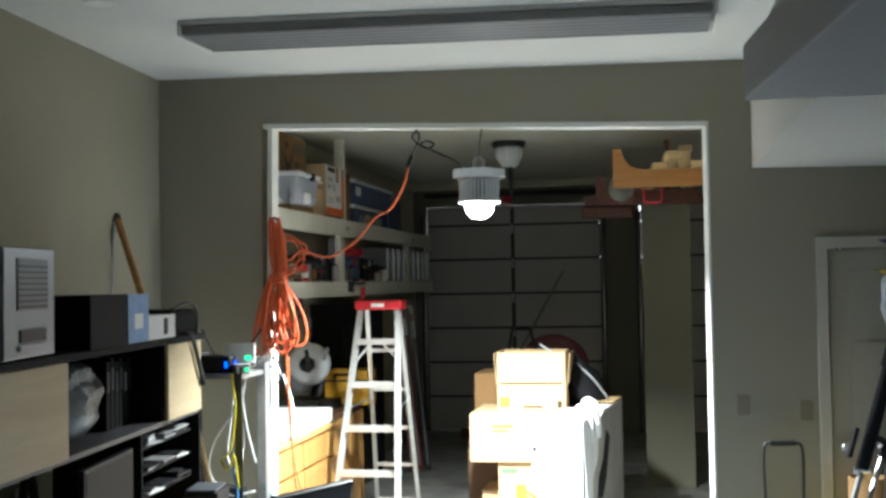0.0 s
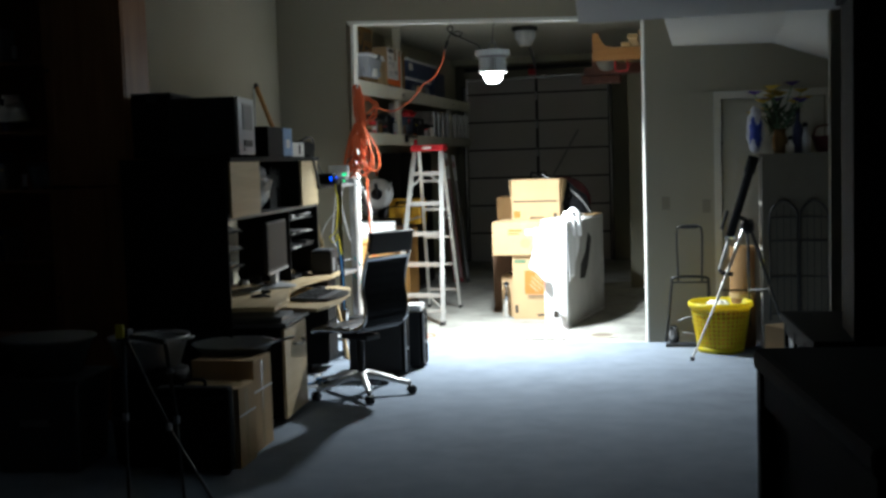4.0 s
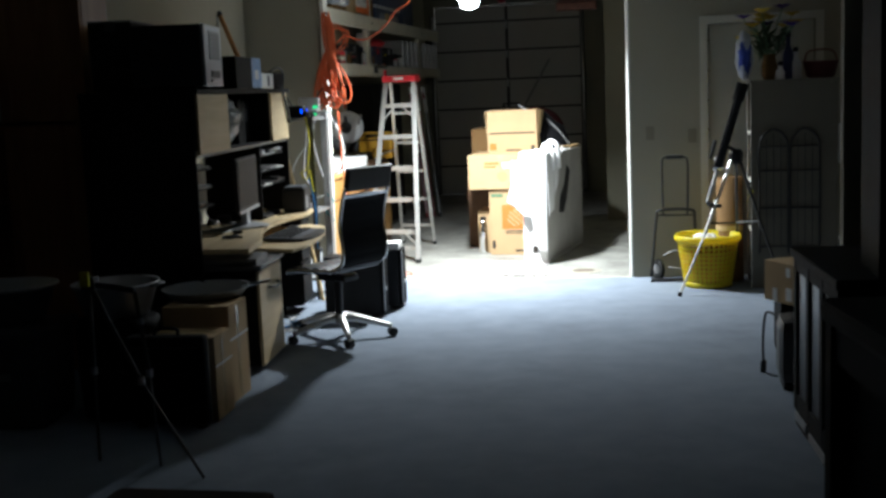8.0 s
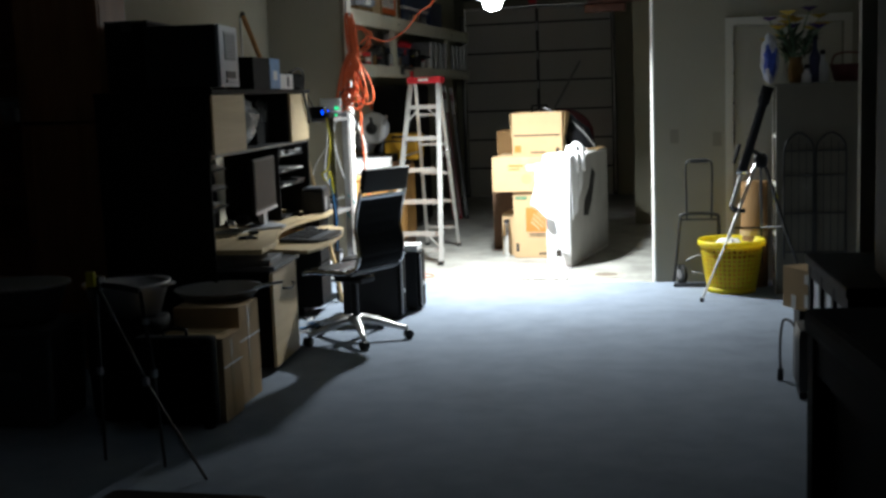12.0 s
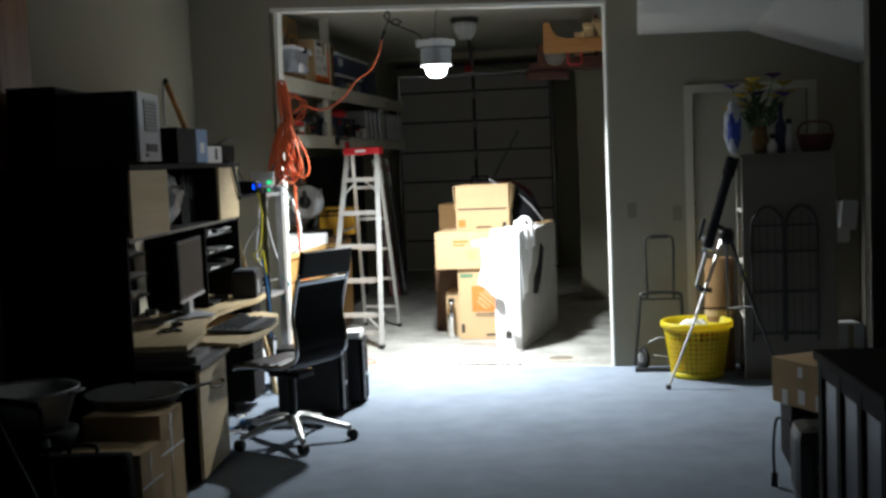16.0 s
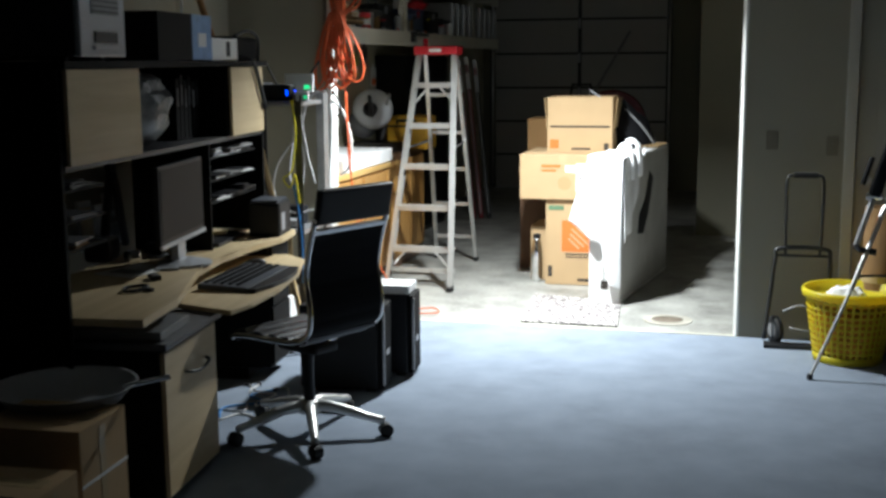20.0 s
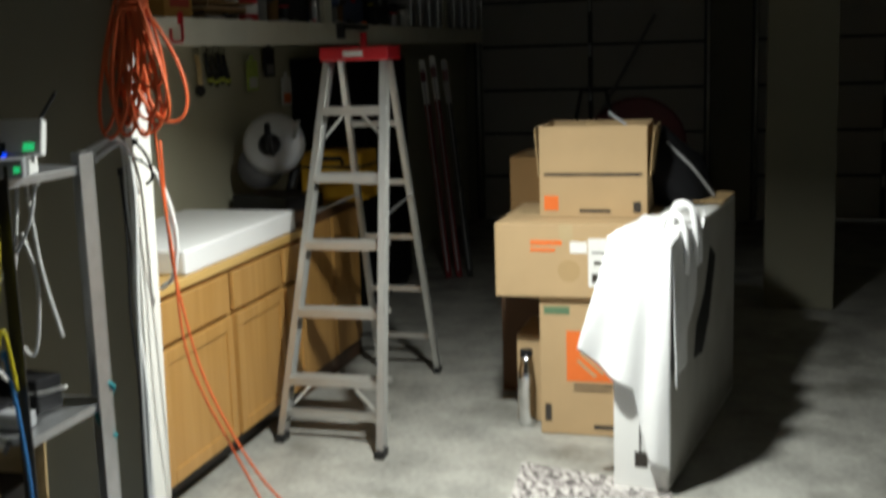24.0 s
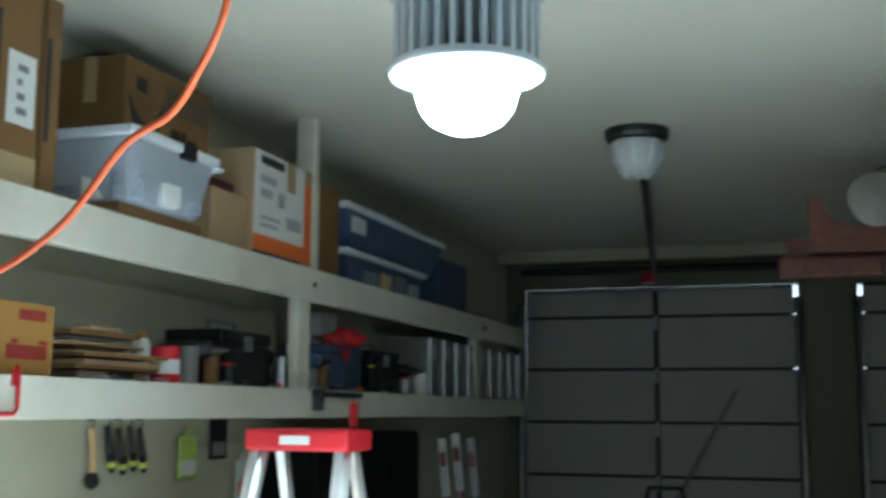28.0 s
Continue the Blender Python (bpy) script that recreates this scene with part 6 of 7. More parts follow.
for a, b, c in (((0.37, 0.0, 0.80), (0.60, -0.06, 0.40), (0.88, -0.12, 0.0)), ((0.57, 0.0, 0.78), (0.61, 0.0, 0.42), (0.62, 0.02, 0.0)), ((0.36, 0.0, 0.80), (0.335, 0.03, 0.42), (0.30, 0.08, 0.0))):
    lg = part("leg", tube([a, b], 0.010, 8), M_BLACKC, tp)
    part("lower_leg", tube([b, c], 0.0065, 8), M_DARKM, lg)
    part("leg_clamp", tube([Vector(b) + Vector((0, 0, 0.02)), Vector(b) - Vector((0, 0, 0.012))], 0.015, 10), M_SILVER, lg, "bright leg clamp")
part("leg_clamp", tube([(0.585, 0.0, 0.665), (0.587, 0.0, 0.64)], 0.015, 10), M_SILVER, tp, "bright leg clamp")
part("yellow_clip", box(0.345, 0.385, -0.05, -0.03, 0.81, 0.875), M_YELLOW, tp, bev=0.004)
ot = thing("low_ottoman", (0.98, -6.5, 0), 0, "low dark brown padded ottoman on the carpet", "ottoman")
M_HIDE = mat("dark_brown_hide", (0.030, 0.018, 0.013), 0.6, var=0.25, scale=9, fine=120, bump=0.2, spec=0.2)
part("cushion", box(0.0, 0.56, -0.48, 0.5, 0.16, 0.30), M_HIDE, ot, bev=0.03)
part("base", box(0.02, 0.54, -0.46, 0.48, 0.05, 0.159), M_HIDE, ot, bev=0.01)
for x in (0.05, 0.44):
    for y in (-0.40, 0.38):
        part("foot", box(x, x + 0.05, y, y + 0.05, 0, 0.0495), M_BLACKW, ot)
# added blocker: shadows the floor left of the tote
hm = thing("light_block_hamper", (-0.98, -4.18, 0), 0, "added dark hamper that keeps light off the floor", "hamper")
part("hamper_body", lathe([(0.20, 0.0), (0.22, 0.01), (0.245, 0.30), (0.25, 0.585), (0.24, 0.60), (0.228, 0.585), (0.20, 0.03)], 28), M_MESH, hm, smooth=True)
part("hamper_band", lathe([(0.2505, 0.50), (0.254, 0.51), (0.254, 0.55), (0.2505, 0.56)], 28), M_BLACK, hm)
for a in (-1, 1):
    part("hamper_grip", tube(spline([(0.25 * a, -0.06, 0.55), (0.285 * a, -0.04, 0.46), (0.285 * a, 0.04, 0.46), (0.25 * a, 0.06, 0.55)], 4), 0.008, 7), M_BLACKC, hm, smooth=True)
TX, TY = -0.42, -4.28
tt = thing("storage_tote", (TX, TY, 0), 6, "dark grey plastic storage tote standing in the shadow", "tote")
bm = box(-0.30, 0.20, -0.19, 0.25, 0.0, 0.47)
for v in bm.verts:
    if v.co.z < 0.01:
        v.co.x *= 0.88
        v.co.y *= 0.88
part("tote_body", bm, M_DGREY, tt, bev=0.02)
part("tote_rim", box(-0.315, 0.215, -0.205, 0.265, 0.472, 0.50), M_DGREY, tt, bev=0.008)
part("tote_label", bx(bmesh.new(), -0.13, 0.03, -0.2, -0.192, 0.24, 0.33, pose(0, 0.004, 0, -3, 0, 0)), M_GREY, tt)
wb = thing("wide_basin", (TX - 0.05, TY + 0.03, 0.501), 0, "wide dull grey basin on a storage tote", "basin")
part("basin_shell", lathe([(0.14, 0.0), (0.17, 0.01), (0.225, 0.17), (0.245, 0.185), (0.245, 0.195), (0.22, 0.185), (0.165, 0.025), (0.12, 0.014)], 36), mat("grey_basin_plastic", (0.10, 0.10, 0.10), 0.6, var=0.15), wb, smooth=True)
part("basin_lip", lathe([(0.243, 0.186), (0.252, 0.188), (0.252, 0.2), (0.243, 0.201)], 36), M_GREY, wb, smooth=True)
st = thing("dark_barrel", (0.045, -4.10, 0), 0, "black plastic barrel standing among the boxes", "barrel")
part("barrel_body", lathe([(0.19, 0.0), (0.20, 0.012), (0.215, 0.25), (0.215, 0.46), (0.205, 0.50), (0.19, 0.505)], 28), M_BLACKW, st, smooth=True)
part("barrel_hoop", lathe([(0.216, 0.22), (0.221, 0.235), (0.221, 0.255), (0.216, 0.27)], 28), M_BLACK, st)
bs2 = thing("steel_bowl", (0.045, -4.10, 0.506), 0, "dull steel bowl resting on the barrel", "bowl")
part("bowl_shell", lathe([(0.12, 0.0), (0.16, 0.012), (0.205, 0.15), (0.222, 0.17), (0.222, 0.18), (0.20, 0.165), (0.15, 0.025), (0.11, 0.014)], 36), mat("dull_steel_bowl", (0.42, 0.42, 0.43), 0.42, 0.75, var=0.12), bs2, smooth=True)
part("bowl_grip", tube([(0.214, -0.05, 0.165), (0.25, -0.03, 0.168), (0.25, 0.03, 0.168), (0.214, 0.05, 0.165)], 0.008, 7), M_GREY, bs2, smooth=True)

# ---- workshop: office chair ----
ch = thing("office_chair", (0.69, -2.30, 0), 65, "black ribbed office chair with a chrome frame and star base", "chair")
for k in range(5):
    a = radians(-65 - 65 + 72 * k)
    c, s = math.cos(a), math.sin(a)
    lg = part("base_leg", tube(spline([(0.03 * c, 0.03 * s, 0.135), (0.12 * c, 0.12 * s, 0.125), (0.25 * c, 0.25 * s, 0.09), (0.34 * c, 0.34 * s, 0.07)], 4), [0.026] * 4 + [0.023] * 4 + [0.018] * 4 + [0.016], 10), M_ALU, ch, "polished star-base leg", smooth=True)
    part("caster", lathe([(0.022, -0.025), (0.03, -0.022), (0.03, 0.022), (0.022, 0.025)], 18, m=Matrix.Translation((0.345 * c, 0.345 * s, 0.03)) @ pose(0, 0, 0, 90, 0, math.degrees(a) + 25)), M_BLACKC, lg, "black twin caster")
part("gas_lift", tube([(0, 0, 0.12), (0, 0, 0.40)], 0.026, 14), M_BLACK, ch)
part("hub", lathe([(0.05, 0.10), (0.055, 0.12), (0.05, 0.155), (0.03, 0.16)], 20), M_ALU, ch, smooth=True)
part("mechanism", box(-0.07, 0.07, -0.12, 0.12, 0.385, 0.425), M_BLACK, ch, bev=0.012)
part("lever", tube([(0.06, 0.02, 0.40), (0.22, 0.04, 0.39)], 0.007, 8), M_CHROME, ch)


def sling(t):
    """Side profile of the seat and back, from the front edge up to the top: y, z."""
    pts = [(0.25, 0.44), (0.22, 0.465), (0.0, 0.47), (-0.16, 0.475), (-0.235, 0.53), (-0.25, 0.62), (-0.225, 0.74), (-0.245, 0.88), (-0.29, 1.0), (-0.31, 1.09)]
    k = t * (len(pts) - 1)
    i = min(int(k), len(pts) - 2)
    f = k - i
    return [pts[i][j] + (pts[i + 1][j] - pts[i][j]) * f for j in (0, 1)]


PROF = [Vector((0, y, z)) for y, z in [sling(i / 40) for i in range(41)]]
rowsS = [PROF[i] for i in range(41)]


def ribbed(name, i0, i1, half, material, rib_depth=0.009):
    """The upholstery between two places on the profile, as soft ribs."""
    bm = bmesh.new()
    line = spline([rowsS[i] for i in range(i0, i1 + 1, 2)], 5)
    g = []
    for j, p in enumerate(line):
        d = (line[min(j + 1, len(line) - 1)] - line[max(j - 1, 0)]).normalized()
        nrm = Vector((0, -d.z, d.y))
        puff = rib_depth * abs(math.sin(j * 0.62))
        g.append([(bm.verts.new(Vector((x, 0, 0)) + p + nrm * (s * (0.008 + puff)))) for s in (-1, 1) for x in ((-half, 0, half) if s < 0 else (half, 0, -half))])
    for a, b in zip(g, g[1:]):
        for k in range(6):
            bm.faces.new((a[k], a[(k + 1) % 6], b[(k + 1) % 6], b[k]))
    bm.faces.new(g[0][::-1])
    bm.faces.new(g[-1])
    return part(name, bm, material, ch, smooth=False)


ribbed("seat", 0, 16, 0.21, mat("black_ribbed_vinyl", (0.03, 0.03, 0.033), 0.27, var=0.1, spec=0.7, bump=0.05), 0.015)
ribbed("backrest", 16, 34, 0.20, M_MESH, 0.0015)
part("headrest", bx(bmesh.new(), -0.215, 0.215, -0.018, 0.018, 0, 0.15, pose(0, -0.285, 0.985, 12, 0, 0)), M_BLACK, ch, bev=0.012)
part("chrome_band", bx(bmesh.new(), -0.218, 0.218, -0.012, 0.012, 0, 0.022, pose(0, -0.27, 0.945, 12, 0, 0)), M_CHROME, ch, "chrome band under the headrest", 0.004)
for x in (-0.215, 0.215):
    part("side_frame", tube([p + Vector((x, 0, 0)) for p in spline(rowsS[0:39:3], 3)], 0.012, 8), M_CHROME, ch, "chrome side rail", smooth=True)

# ---- workshop: computers under the desk ----
pa = thing("computer_tower", (0.46, -1.34, 0), 4, "black computer tower with a silver-edged front", "computer", "computer towers")
part("tower_body", box(0, 0.40, 0, 0.20, 0.02, 0.44), M_BLACK, pa, bev=0.008)
part("tower_front", box(0.40, 0.43, 0.0, 0.20, 0.02, 0.44), M_BLACKW, pa, bev=0.012)
part("edge_trim", box(0.425, 0.436, 0.0, 0.012, 0.04, 0.42), M_SILVER, pa, "silver edge strip", 0.003)
part("front_badge", box(0.430, 0.433, 0.07, 0.13, 0.18, 0.205), M_SILVER, pa)
for x in (0.03, 0.33):
    part("tower_foot", box(x, x + 0.05, 0.03, 0.17, 0, 0.02), M_BLACKC, pa)
wx = tagged(part("white_flat_box", bx(bmesh.new(), 0.0, 0.40, 0.01, 0.20, 0, 0.045, pose(0.47, -1.34, 0.441, 0, 0, 4)), M_LABEL, bev=0.004), "flat white box lying on the computer tower", "box")
pb = copy_thing(pa, pose(0.40, -1.67, 0, 0, 0, 5))
tagged(pb, "black computer tower under the desk")
for x, y, r in ((0.54, -1.61, 12), (0.62, -1.53, -6)):
    pp = thing("paper_slip", (x, y, 0.4405), r, "white paper slip lying on the computer tower", "paper", "slips on the tower")
    part("slip", box(0, 0.12, 0, 0.07, 0, 0.002), M_LABEL, pp)
    part("slip_print", box(0.01, 0.09, 0.02, 0.03, 0.002, 0.003), M_GREY, pp)
for k in range(5):
    cbk = thing("floor_cable", (0.15 + 0.05 * k, -2.2 + 0.12 * k, 0.0), 40 * k, "loose pale cable on the floor under the desk", "cable", "cables under the desk")
    part("cable_run", tube(spline([(-0.25, 0, 0.006), (-0.1, 0.08, 0.006), (0.05, -0.04, 0.006), (0.12, 0.08, 0.006), (0.25, 0.02, 0.006)], 6), 0.005, 6), (M_WHITEC, M_SILVER, M_BLUEC)[k % 3], cbk, smooth=True)
    part("cable_plug", box(0.24, 0.275, 0.01, 0.03, 0, 0.014), M_BLACKC, cbk)

# ---- workshop: steel rack with router beside the opening ----
rk = thing("steel_rack", (-0.275, -0.92, 0), 0, "grey slotted steel rack loaded with network gear", "rack")
part("post", box(0.36, 0.43, 0.395, 0.405, 0, 1.46), M_STEEL, rk, bev=0.002)
part("post", box(0.425, 0.43, 0.33, 0.394, 0, 1.46), M_STEEL, rk)
part("post", box(0.38, 0.42, 0.0, 0.005, 0, 1.46), M_DARKM, rk)
part("post", box(0.0, 0.04, 0.40, 0.405, 0, 1.46), M_DARKM, rk)
part("post", box(0.0, 0.04, 0.0, 0.005, 0, 1.46), M_DARKM, rk)
for z in (0.15, 0.68, 1.40):
    part("rack_shelf", box(0.0, 0.42, 0.006, 0.398, z, z + 0.025), M_STEEL, rk, bev=0.003)
ro = thing("network_router", (-0.02, -0.78, 1.426), -10, "black router with a blue light and two aerials", "router")
part("router_body", box(-0.1, 0.1, -0.08, 0.08, 0.0, 0.09), M_BLACK, ro, bev=0.012)
part("blue_light", box(0.1, 0.104, -0.036, -0.024, 0.03, 0.06), M_LEDB, ro, "glowing blue indicator")
part("blue_light", box(0.074, 0.086, -0.084, -0.08, 0.03, 0.06), M_LEDB, ro, "glowing blue indicator")
for x in (-0.07, 0.08):
    part("aerial", tube([(x, 0.07, 0.07), (x * 2.4, 0.09, 0.22)], 0.006, 8), M_BLACKC, ro)
mo = thing("white_modem", (0.09, -0.80, 1.426), 15, "small white modem leaning on the rack", "modem")
part("modem_body", bx(bmesh.new(), -0.08, 0.08, -0.02, 0.02, 0, 0.10, pose(0, 0, 0.05, -18, 0, 0)), M_LABEL, mo, bev=0.006)
part("modem_foot", box(-0.05, 0.05, -0.035, 0.035, 0, 0.05), M_LABEL, mo, bev=0.004)
part("green_light", bx(bmesh.new(), 0.03, 0.06, -0.023, -0.0205, 0.01, 0.03, pose(0, 0, 0.05, -18, 0, 0)), M_LEDG, mo, "glowing green indicator")
ad = thing("power_adapter", (0.12, -0.86, 1.426), 30, "pale grey power adapter with a green light", "adapter")
part("adapter_body", box(-0.035, 0.035, -0.06, 0.06, 0, 0.05), M_SILVER, ad, bev=0.006)
part("green_light", box(0.01, 0.025, -0.063, -0.06, 0.015, 0.03), M_LEDG, ad)
for k, (mt, lab, pts) in enumerate((
        (M_WHITEC, "white network cable hanging in a loop", [(-0.16, -0.55, 1.42), (-0.20, -0.56, 1.25), (-0.34, -0.56, 1.05), (-0.36, -0.56, 0.88), (-0.25, -0.56, 0.78), (-0.12, -0.55, 0.80)]),
        (M_WHITEC, "white cable hanging in a narrow loop", [(-0.22, -0.55, 1.42), (-0.24, -0.56, 1.2), (-0.26, -0.57, 0.98), (-0.20, -0.57, 0.9), (-0.17, -0.57, 1.1), (-0.22, -0.55, 1.25)]),
        (M_WHITEC, "white cable hanging from the rack", [(-0.20, -0.54, 1.42), (-0.16, -0.56, 1.15), (-0.11, -0.56, 0.95)]),
        (M_YELC, "yellow network cable with spare loops", [(-0.10, -0.54, 1.42), (-0.08, -0.55, 1.25), (-0.10, -0.57, 1.05), (-0.15, -0.57, 1.0), (-0.11, -0.57, 0.95), (-0.09, -0.55, 1.02), (-0.07, -0.54, 0.85)]),
        (M_BLUEC, "blue network cable along the rack post", [(-0.10, -0.54, 0.95), (-0.07, -0.55, 0.8), (-0.06, -0.54, 0.6), (-0.07, -0.52, 0.4)]),
        (M_WHITEC, "cream cable in the bundle on the jamb", [(-0.10, -0.10, 1.40), (-0.03, -0.03, 1.44), (-0.012, -0.028, 1.25), (-0.03, -0.026, 0.9), (-0.015, -0.026, 0.55), (-0.03, -0.026, 0.1)]),
        (M_WHITEC, "cream cable tied along the jamb", [(-0.12, -0.08, 1.42), (-0.045, -0.025, 1.45), (-0.035, -0.026, 1.2), (-0.015, -0.03, 0.95), (-0.03, -0.028, 0.7), (-0.018, -0.028, 0.45)]),
        (mat("teal_cable", (0.03, 0.35, 0.38), 0.5, bump=0), "teal cable wound round the rack post", [(-0.095, -0.10, 0.82), (-0.07, -0.146, 0.78), (-0.038, -0.12, 0.74), (-0.07, -0.098, 0.70), (-0.10, -0.125, 0.66), (-0.07, -0.148, 0.62), (-0.04, -0.12, 0.58)]),
        (M_BLACKC, "thin black lead hooked over the jamb", [(0.01, -0.02, 1.45), (0.045, -0.01, 1.40), (0.05, 0.01, 1.33), (0.02, 0.02, 1.30)]),
        (M_BLACKC, "black power cable along the door jamb", [(-0.05, -0.03, 1.35), (-0.038, -0.038, 1.1), (-0.046, -0.04, 0.85), (-0.034, -0.04, 0.6), (-0.042, -0.04, 0.3), (-0.05, -0.04, 0.02)]),
        (M_WHITEC, "white cable bundle along the door jamb", [(-0.14, -0.12, 1.42), (-0.04, -0.04, 1.46), (0.0, -0.03, 1.3), (-0.02, -0.03, 0.9), (-0.03, -0.03, 0.5), (-0.035, -0.03, 0.05)]),
        (M_WHITEC, "white cable bowed out over the counter", [(-0.03, -0.03, 1.42), (0.05, 0.03, 1.34), (0.10, 0.05, 1.15), (0.08, 0.06, 0.98), (0.02, 0.07, 0.92)]))):
    if k < 3:
        pts = [(x + 0.26, y - 0.18, min(z, 1.396)) for x, y, z in pts]
    elif k < 5 or k == 7:
        pts = [(x + 0.20, y - 0.40, z) for x, y, z in pts]
    cbl = thing("network_cable", (0, 0, 0), 0, lab, "cable", "cables on the rack")
    part("cable_run", tube(spline(pts, 8), 0.009 if "bundle" in lab or "bowed" in lab else 0.0055, 7), mt, cbl, smooth=True)
    part("cable_plug", bx(bmesh.new(), -0.007, 0.007, -0.007, 0.007, -0.012, 0.012, pose(*pts[0])), mt, cbl)
pr = thing("label_printer", (0.07, -1.35, 0.746), 8, "black desktop printer with a grey lid", "printer")
part("printer_body", box(-0.03, 0.135, -0.12, 0.12, 0, 0.175), M_BLACK, pr, bev=0.015)
part("paper_slot", box(0.136, 0.139, -0.09, -0.03, 0.03, 0.12), M_SILVER, pr)
part("printer_lid", box(-0.02, 0.12, -0.11, 0.11, 0.176, 0.188), M_SLATE, pr, bev=0.004)
wd = thing("leaning_stick", (0, 0, 0), 0, "pale wooden stick leaning between the desk and the rack", "stick")
part("slat_foot", tube([(0.163, -0.962, 0.0), (0.12, -0.98, 0.30)], 0.016, 6), M_PINEY, wd)
part("slat_bar", tube([(0.12, -0.98, 0.30), (-0.05, -1.05, 1.19)], 0.016, 6), M_PINEY, wd)
part("slat_end", tube([(-0.049, -1.0495, 1.185), (-0.053, -1.052, 1.205)], 0.018, 6), M_PINE, wd)
pn = thing("plywood_panel", (-0.05, -0.62, 0.0), 20, "pale plywood panel leaning under the desk end", "panel")
part("panel_sheet", bx(bmesh.new(), -0.25, 0.0, 0.0, 0.015, 0, 0.62, pose(0, 0, 0, -6, 0, 0)), M_PINEY, pn, bev=0.002)
part("panel_edge", bx(bmesh.new(), -0.25, 0.0, -0.001, 0.016, 0.6205, 0.63, pose(0, 0, 0, -6, 0, 0)), M_OAKT, pn)
cp = thing("travel_mug", (0.04, -0.68, 0.176), 0, "grey travel mug with a black lid", "mug")
part("mug_body", lathe([(0.035, 0), (0.042, 0.01), (0.05, 0.17), (0.046, 0.175)], 20), M_SILVER, cp, smooth=True)
part("mug_lid", lathe([(0.053, 0.172), (0.055, 0.19), (0.045, 0.205)], 20), M_BLACK, cp)
ts = thing("switch_box", (-0.15, -0.76, 0.706), 0, "black network switch with cables on the rack shelf", "network switch")
part("switch_body", box(-0.12, 0.14, -0.1, 0.1, 0, 0.06), M_BLACK, ts, bev=0.006)
for k in range(6):
    part("port", box(0.14, 0.143, -0.08 + 0.028 * k, -0.06 + 0.028 * k, 0.02, 0.04), M_GREY, ts)
rng = random.Random(31)
for k, (x, y, z, w, d, h, mt, lab) in enumerate(((-0.22, -0.80, 0.706, 0.13, 0.2, 0.20, M_BLACK, "black computer speaker on the rack shelf"), (-0.02, -0.68, 0.706, 0.16, 0.1, 0.11, M_BLACK, "black power supply on the rack shelf"), (0.04, -0.84, 0.706, 0.1, 0.06, 0.05, M_SILVER, "small silver adapter on the rack shelf"), (-0.14, -0.74, 0.176, 0.14, 0.26, 0.3, M_BLACK, "black battery backup on the rack's lower shelf"), (0.00, -0.82, 0.176, 0.07, 0.1, 0.12, M_LABEL, "white carton on the rack's lower shelf"), (-0.24, -0.70, 1.426, 0.14, 0.22, 0.1, M_BLACK, "black network box on top of the rack"))):
    g = thing("network_gear", (x, y, z), rng.uniform(-15, 15), lab, "network device", "gear on the rack")
    part("gear_body", box(-w / 2, w / 2, -d / 2, d / 2, 0.004, h), mt, g, bev=0.008)
    part("gear_foot", box(-w * 0.4, w * 0.4, -d * 0.4, d * 0.4, 0, 0.004), M_BLACKC, g)
    part("front_plate", box(-w * 0.4, w * 0.4, -d / 2 - 0.002, -d / 2, h * 0.3, h * 0.8), M_DARKM if mt is M_BLACK else M_GREY, g)
wp = thing("white_duct", (0, 0, 0), 0, "white bent cable duct under the rack shelf", "duct")
part("duct_tube", tube(spline([(-0.20, -0.96, 0.86), (-0.08, -0.96, 0.80), (0.04, -0.96, 0.72), (0.08, -0.94, 0.69)], 5), 0.018, 8), M_WHITEC, wp, smooth=True)
part("duct_collar", tube([(0.075, -0.943, 0.692), (0.085, -0.937, 0.686)], 0.022, 8), M_GREY, wp)

# ---- workshop: beside the opening on the other side ----
ht = thing("folding_hand_truck", (2.88, -0.10, 0), 0, "folded black luggage cart against the wall", "hand truck")
part("upper_handle", tube(spline([(-0.095, 0, 0.52), (-0.10, 0, 0.75), (-0.10, 0, 0.95), (-0.06, 0, 0.985), (0.06, 0, 0.985), (0.10, 0, 0.95), (0.10, 0, 0.75), (0.095, 0, 0.52)], 5), 0.009, 8), M_DARKM, ht, smooth=True)
part("grip", tube([(-0.065, 0, 0.985), (0.065, 0, 0.985)], 0.017, 10), M_BLACKC, ht)
part("lower_frame", tube(spline([(-0.20, -0.06, 0.03), (-0.17, -0.03, 0.3), (-0.15, -0.01, 0.5), (-0.12, 0, 0.56), (0.12, 0, 0.56), (0.15, -0.01, 0.5), (0.15, -0.03, 0.3), (0.15, -0.06, 0.03)], 5), 0.013, 8), M_DARKM, ht, smooth=True)
part("cross_bar", tube([(-0.14, -0.01, 0.52), (0.14, -0.01, 0.52)], 0.008, 8), M_DARKM, ht)
part("toe_plate", box(-0.20, 0.16, -0.16, -0.05, 0.0, 0.02), M_BLACK, ht, bev=0.004)
for x in (-0.14, 0.12):
    w = part("wheel", lathe([(0.065, -0.02), (0.08, -0.012), (0.08, 0.012), (0.065, 0.02)], 24, m=Matrix.Translation((x, -0.03, 0.085)) @ pose(0, 0, 0, 0, 90, 30)), M_BLACKC, ht)
    part("wheel_rim", lathe([(0.04, -0.021), (0.045, 0.0), (0.04, 0.021)], 20, m=Matrix.Translation((x, -0.03, 0.085)) @ pose(0, 0, 0, 0, 90, 30)), M_GREY, w)
part("bungee", tube(spline([(-0.1, -0.07, 0.2), (0.0, -0.08, 0.24), (0.09, -0.08, 0.18), (0.05, -0.09, 0.1), (-0.06, -0.09, 0.11)], 6), 0.008, 7), M_GREY, ht, smooth=True)

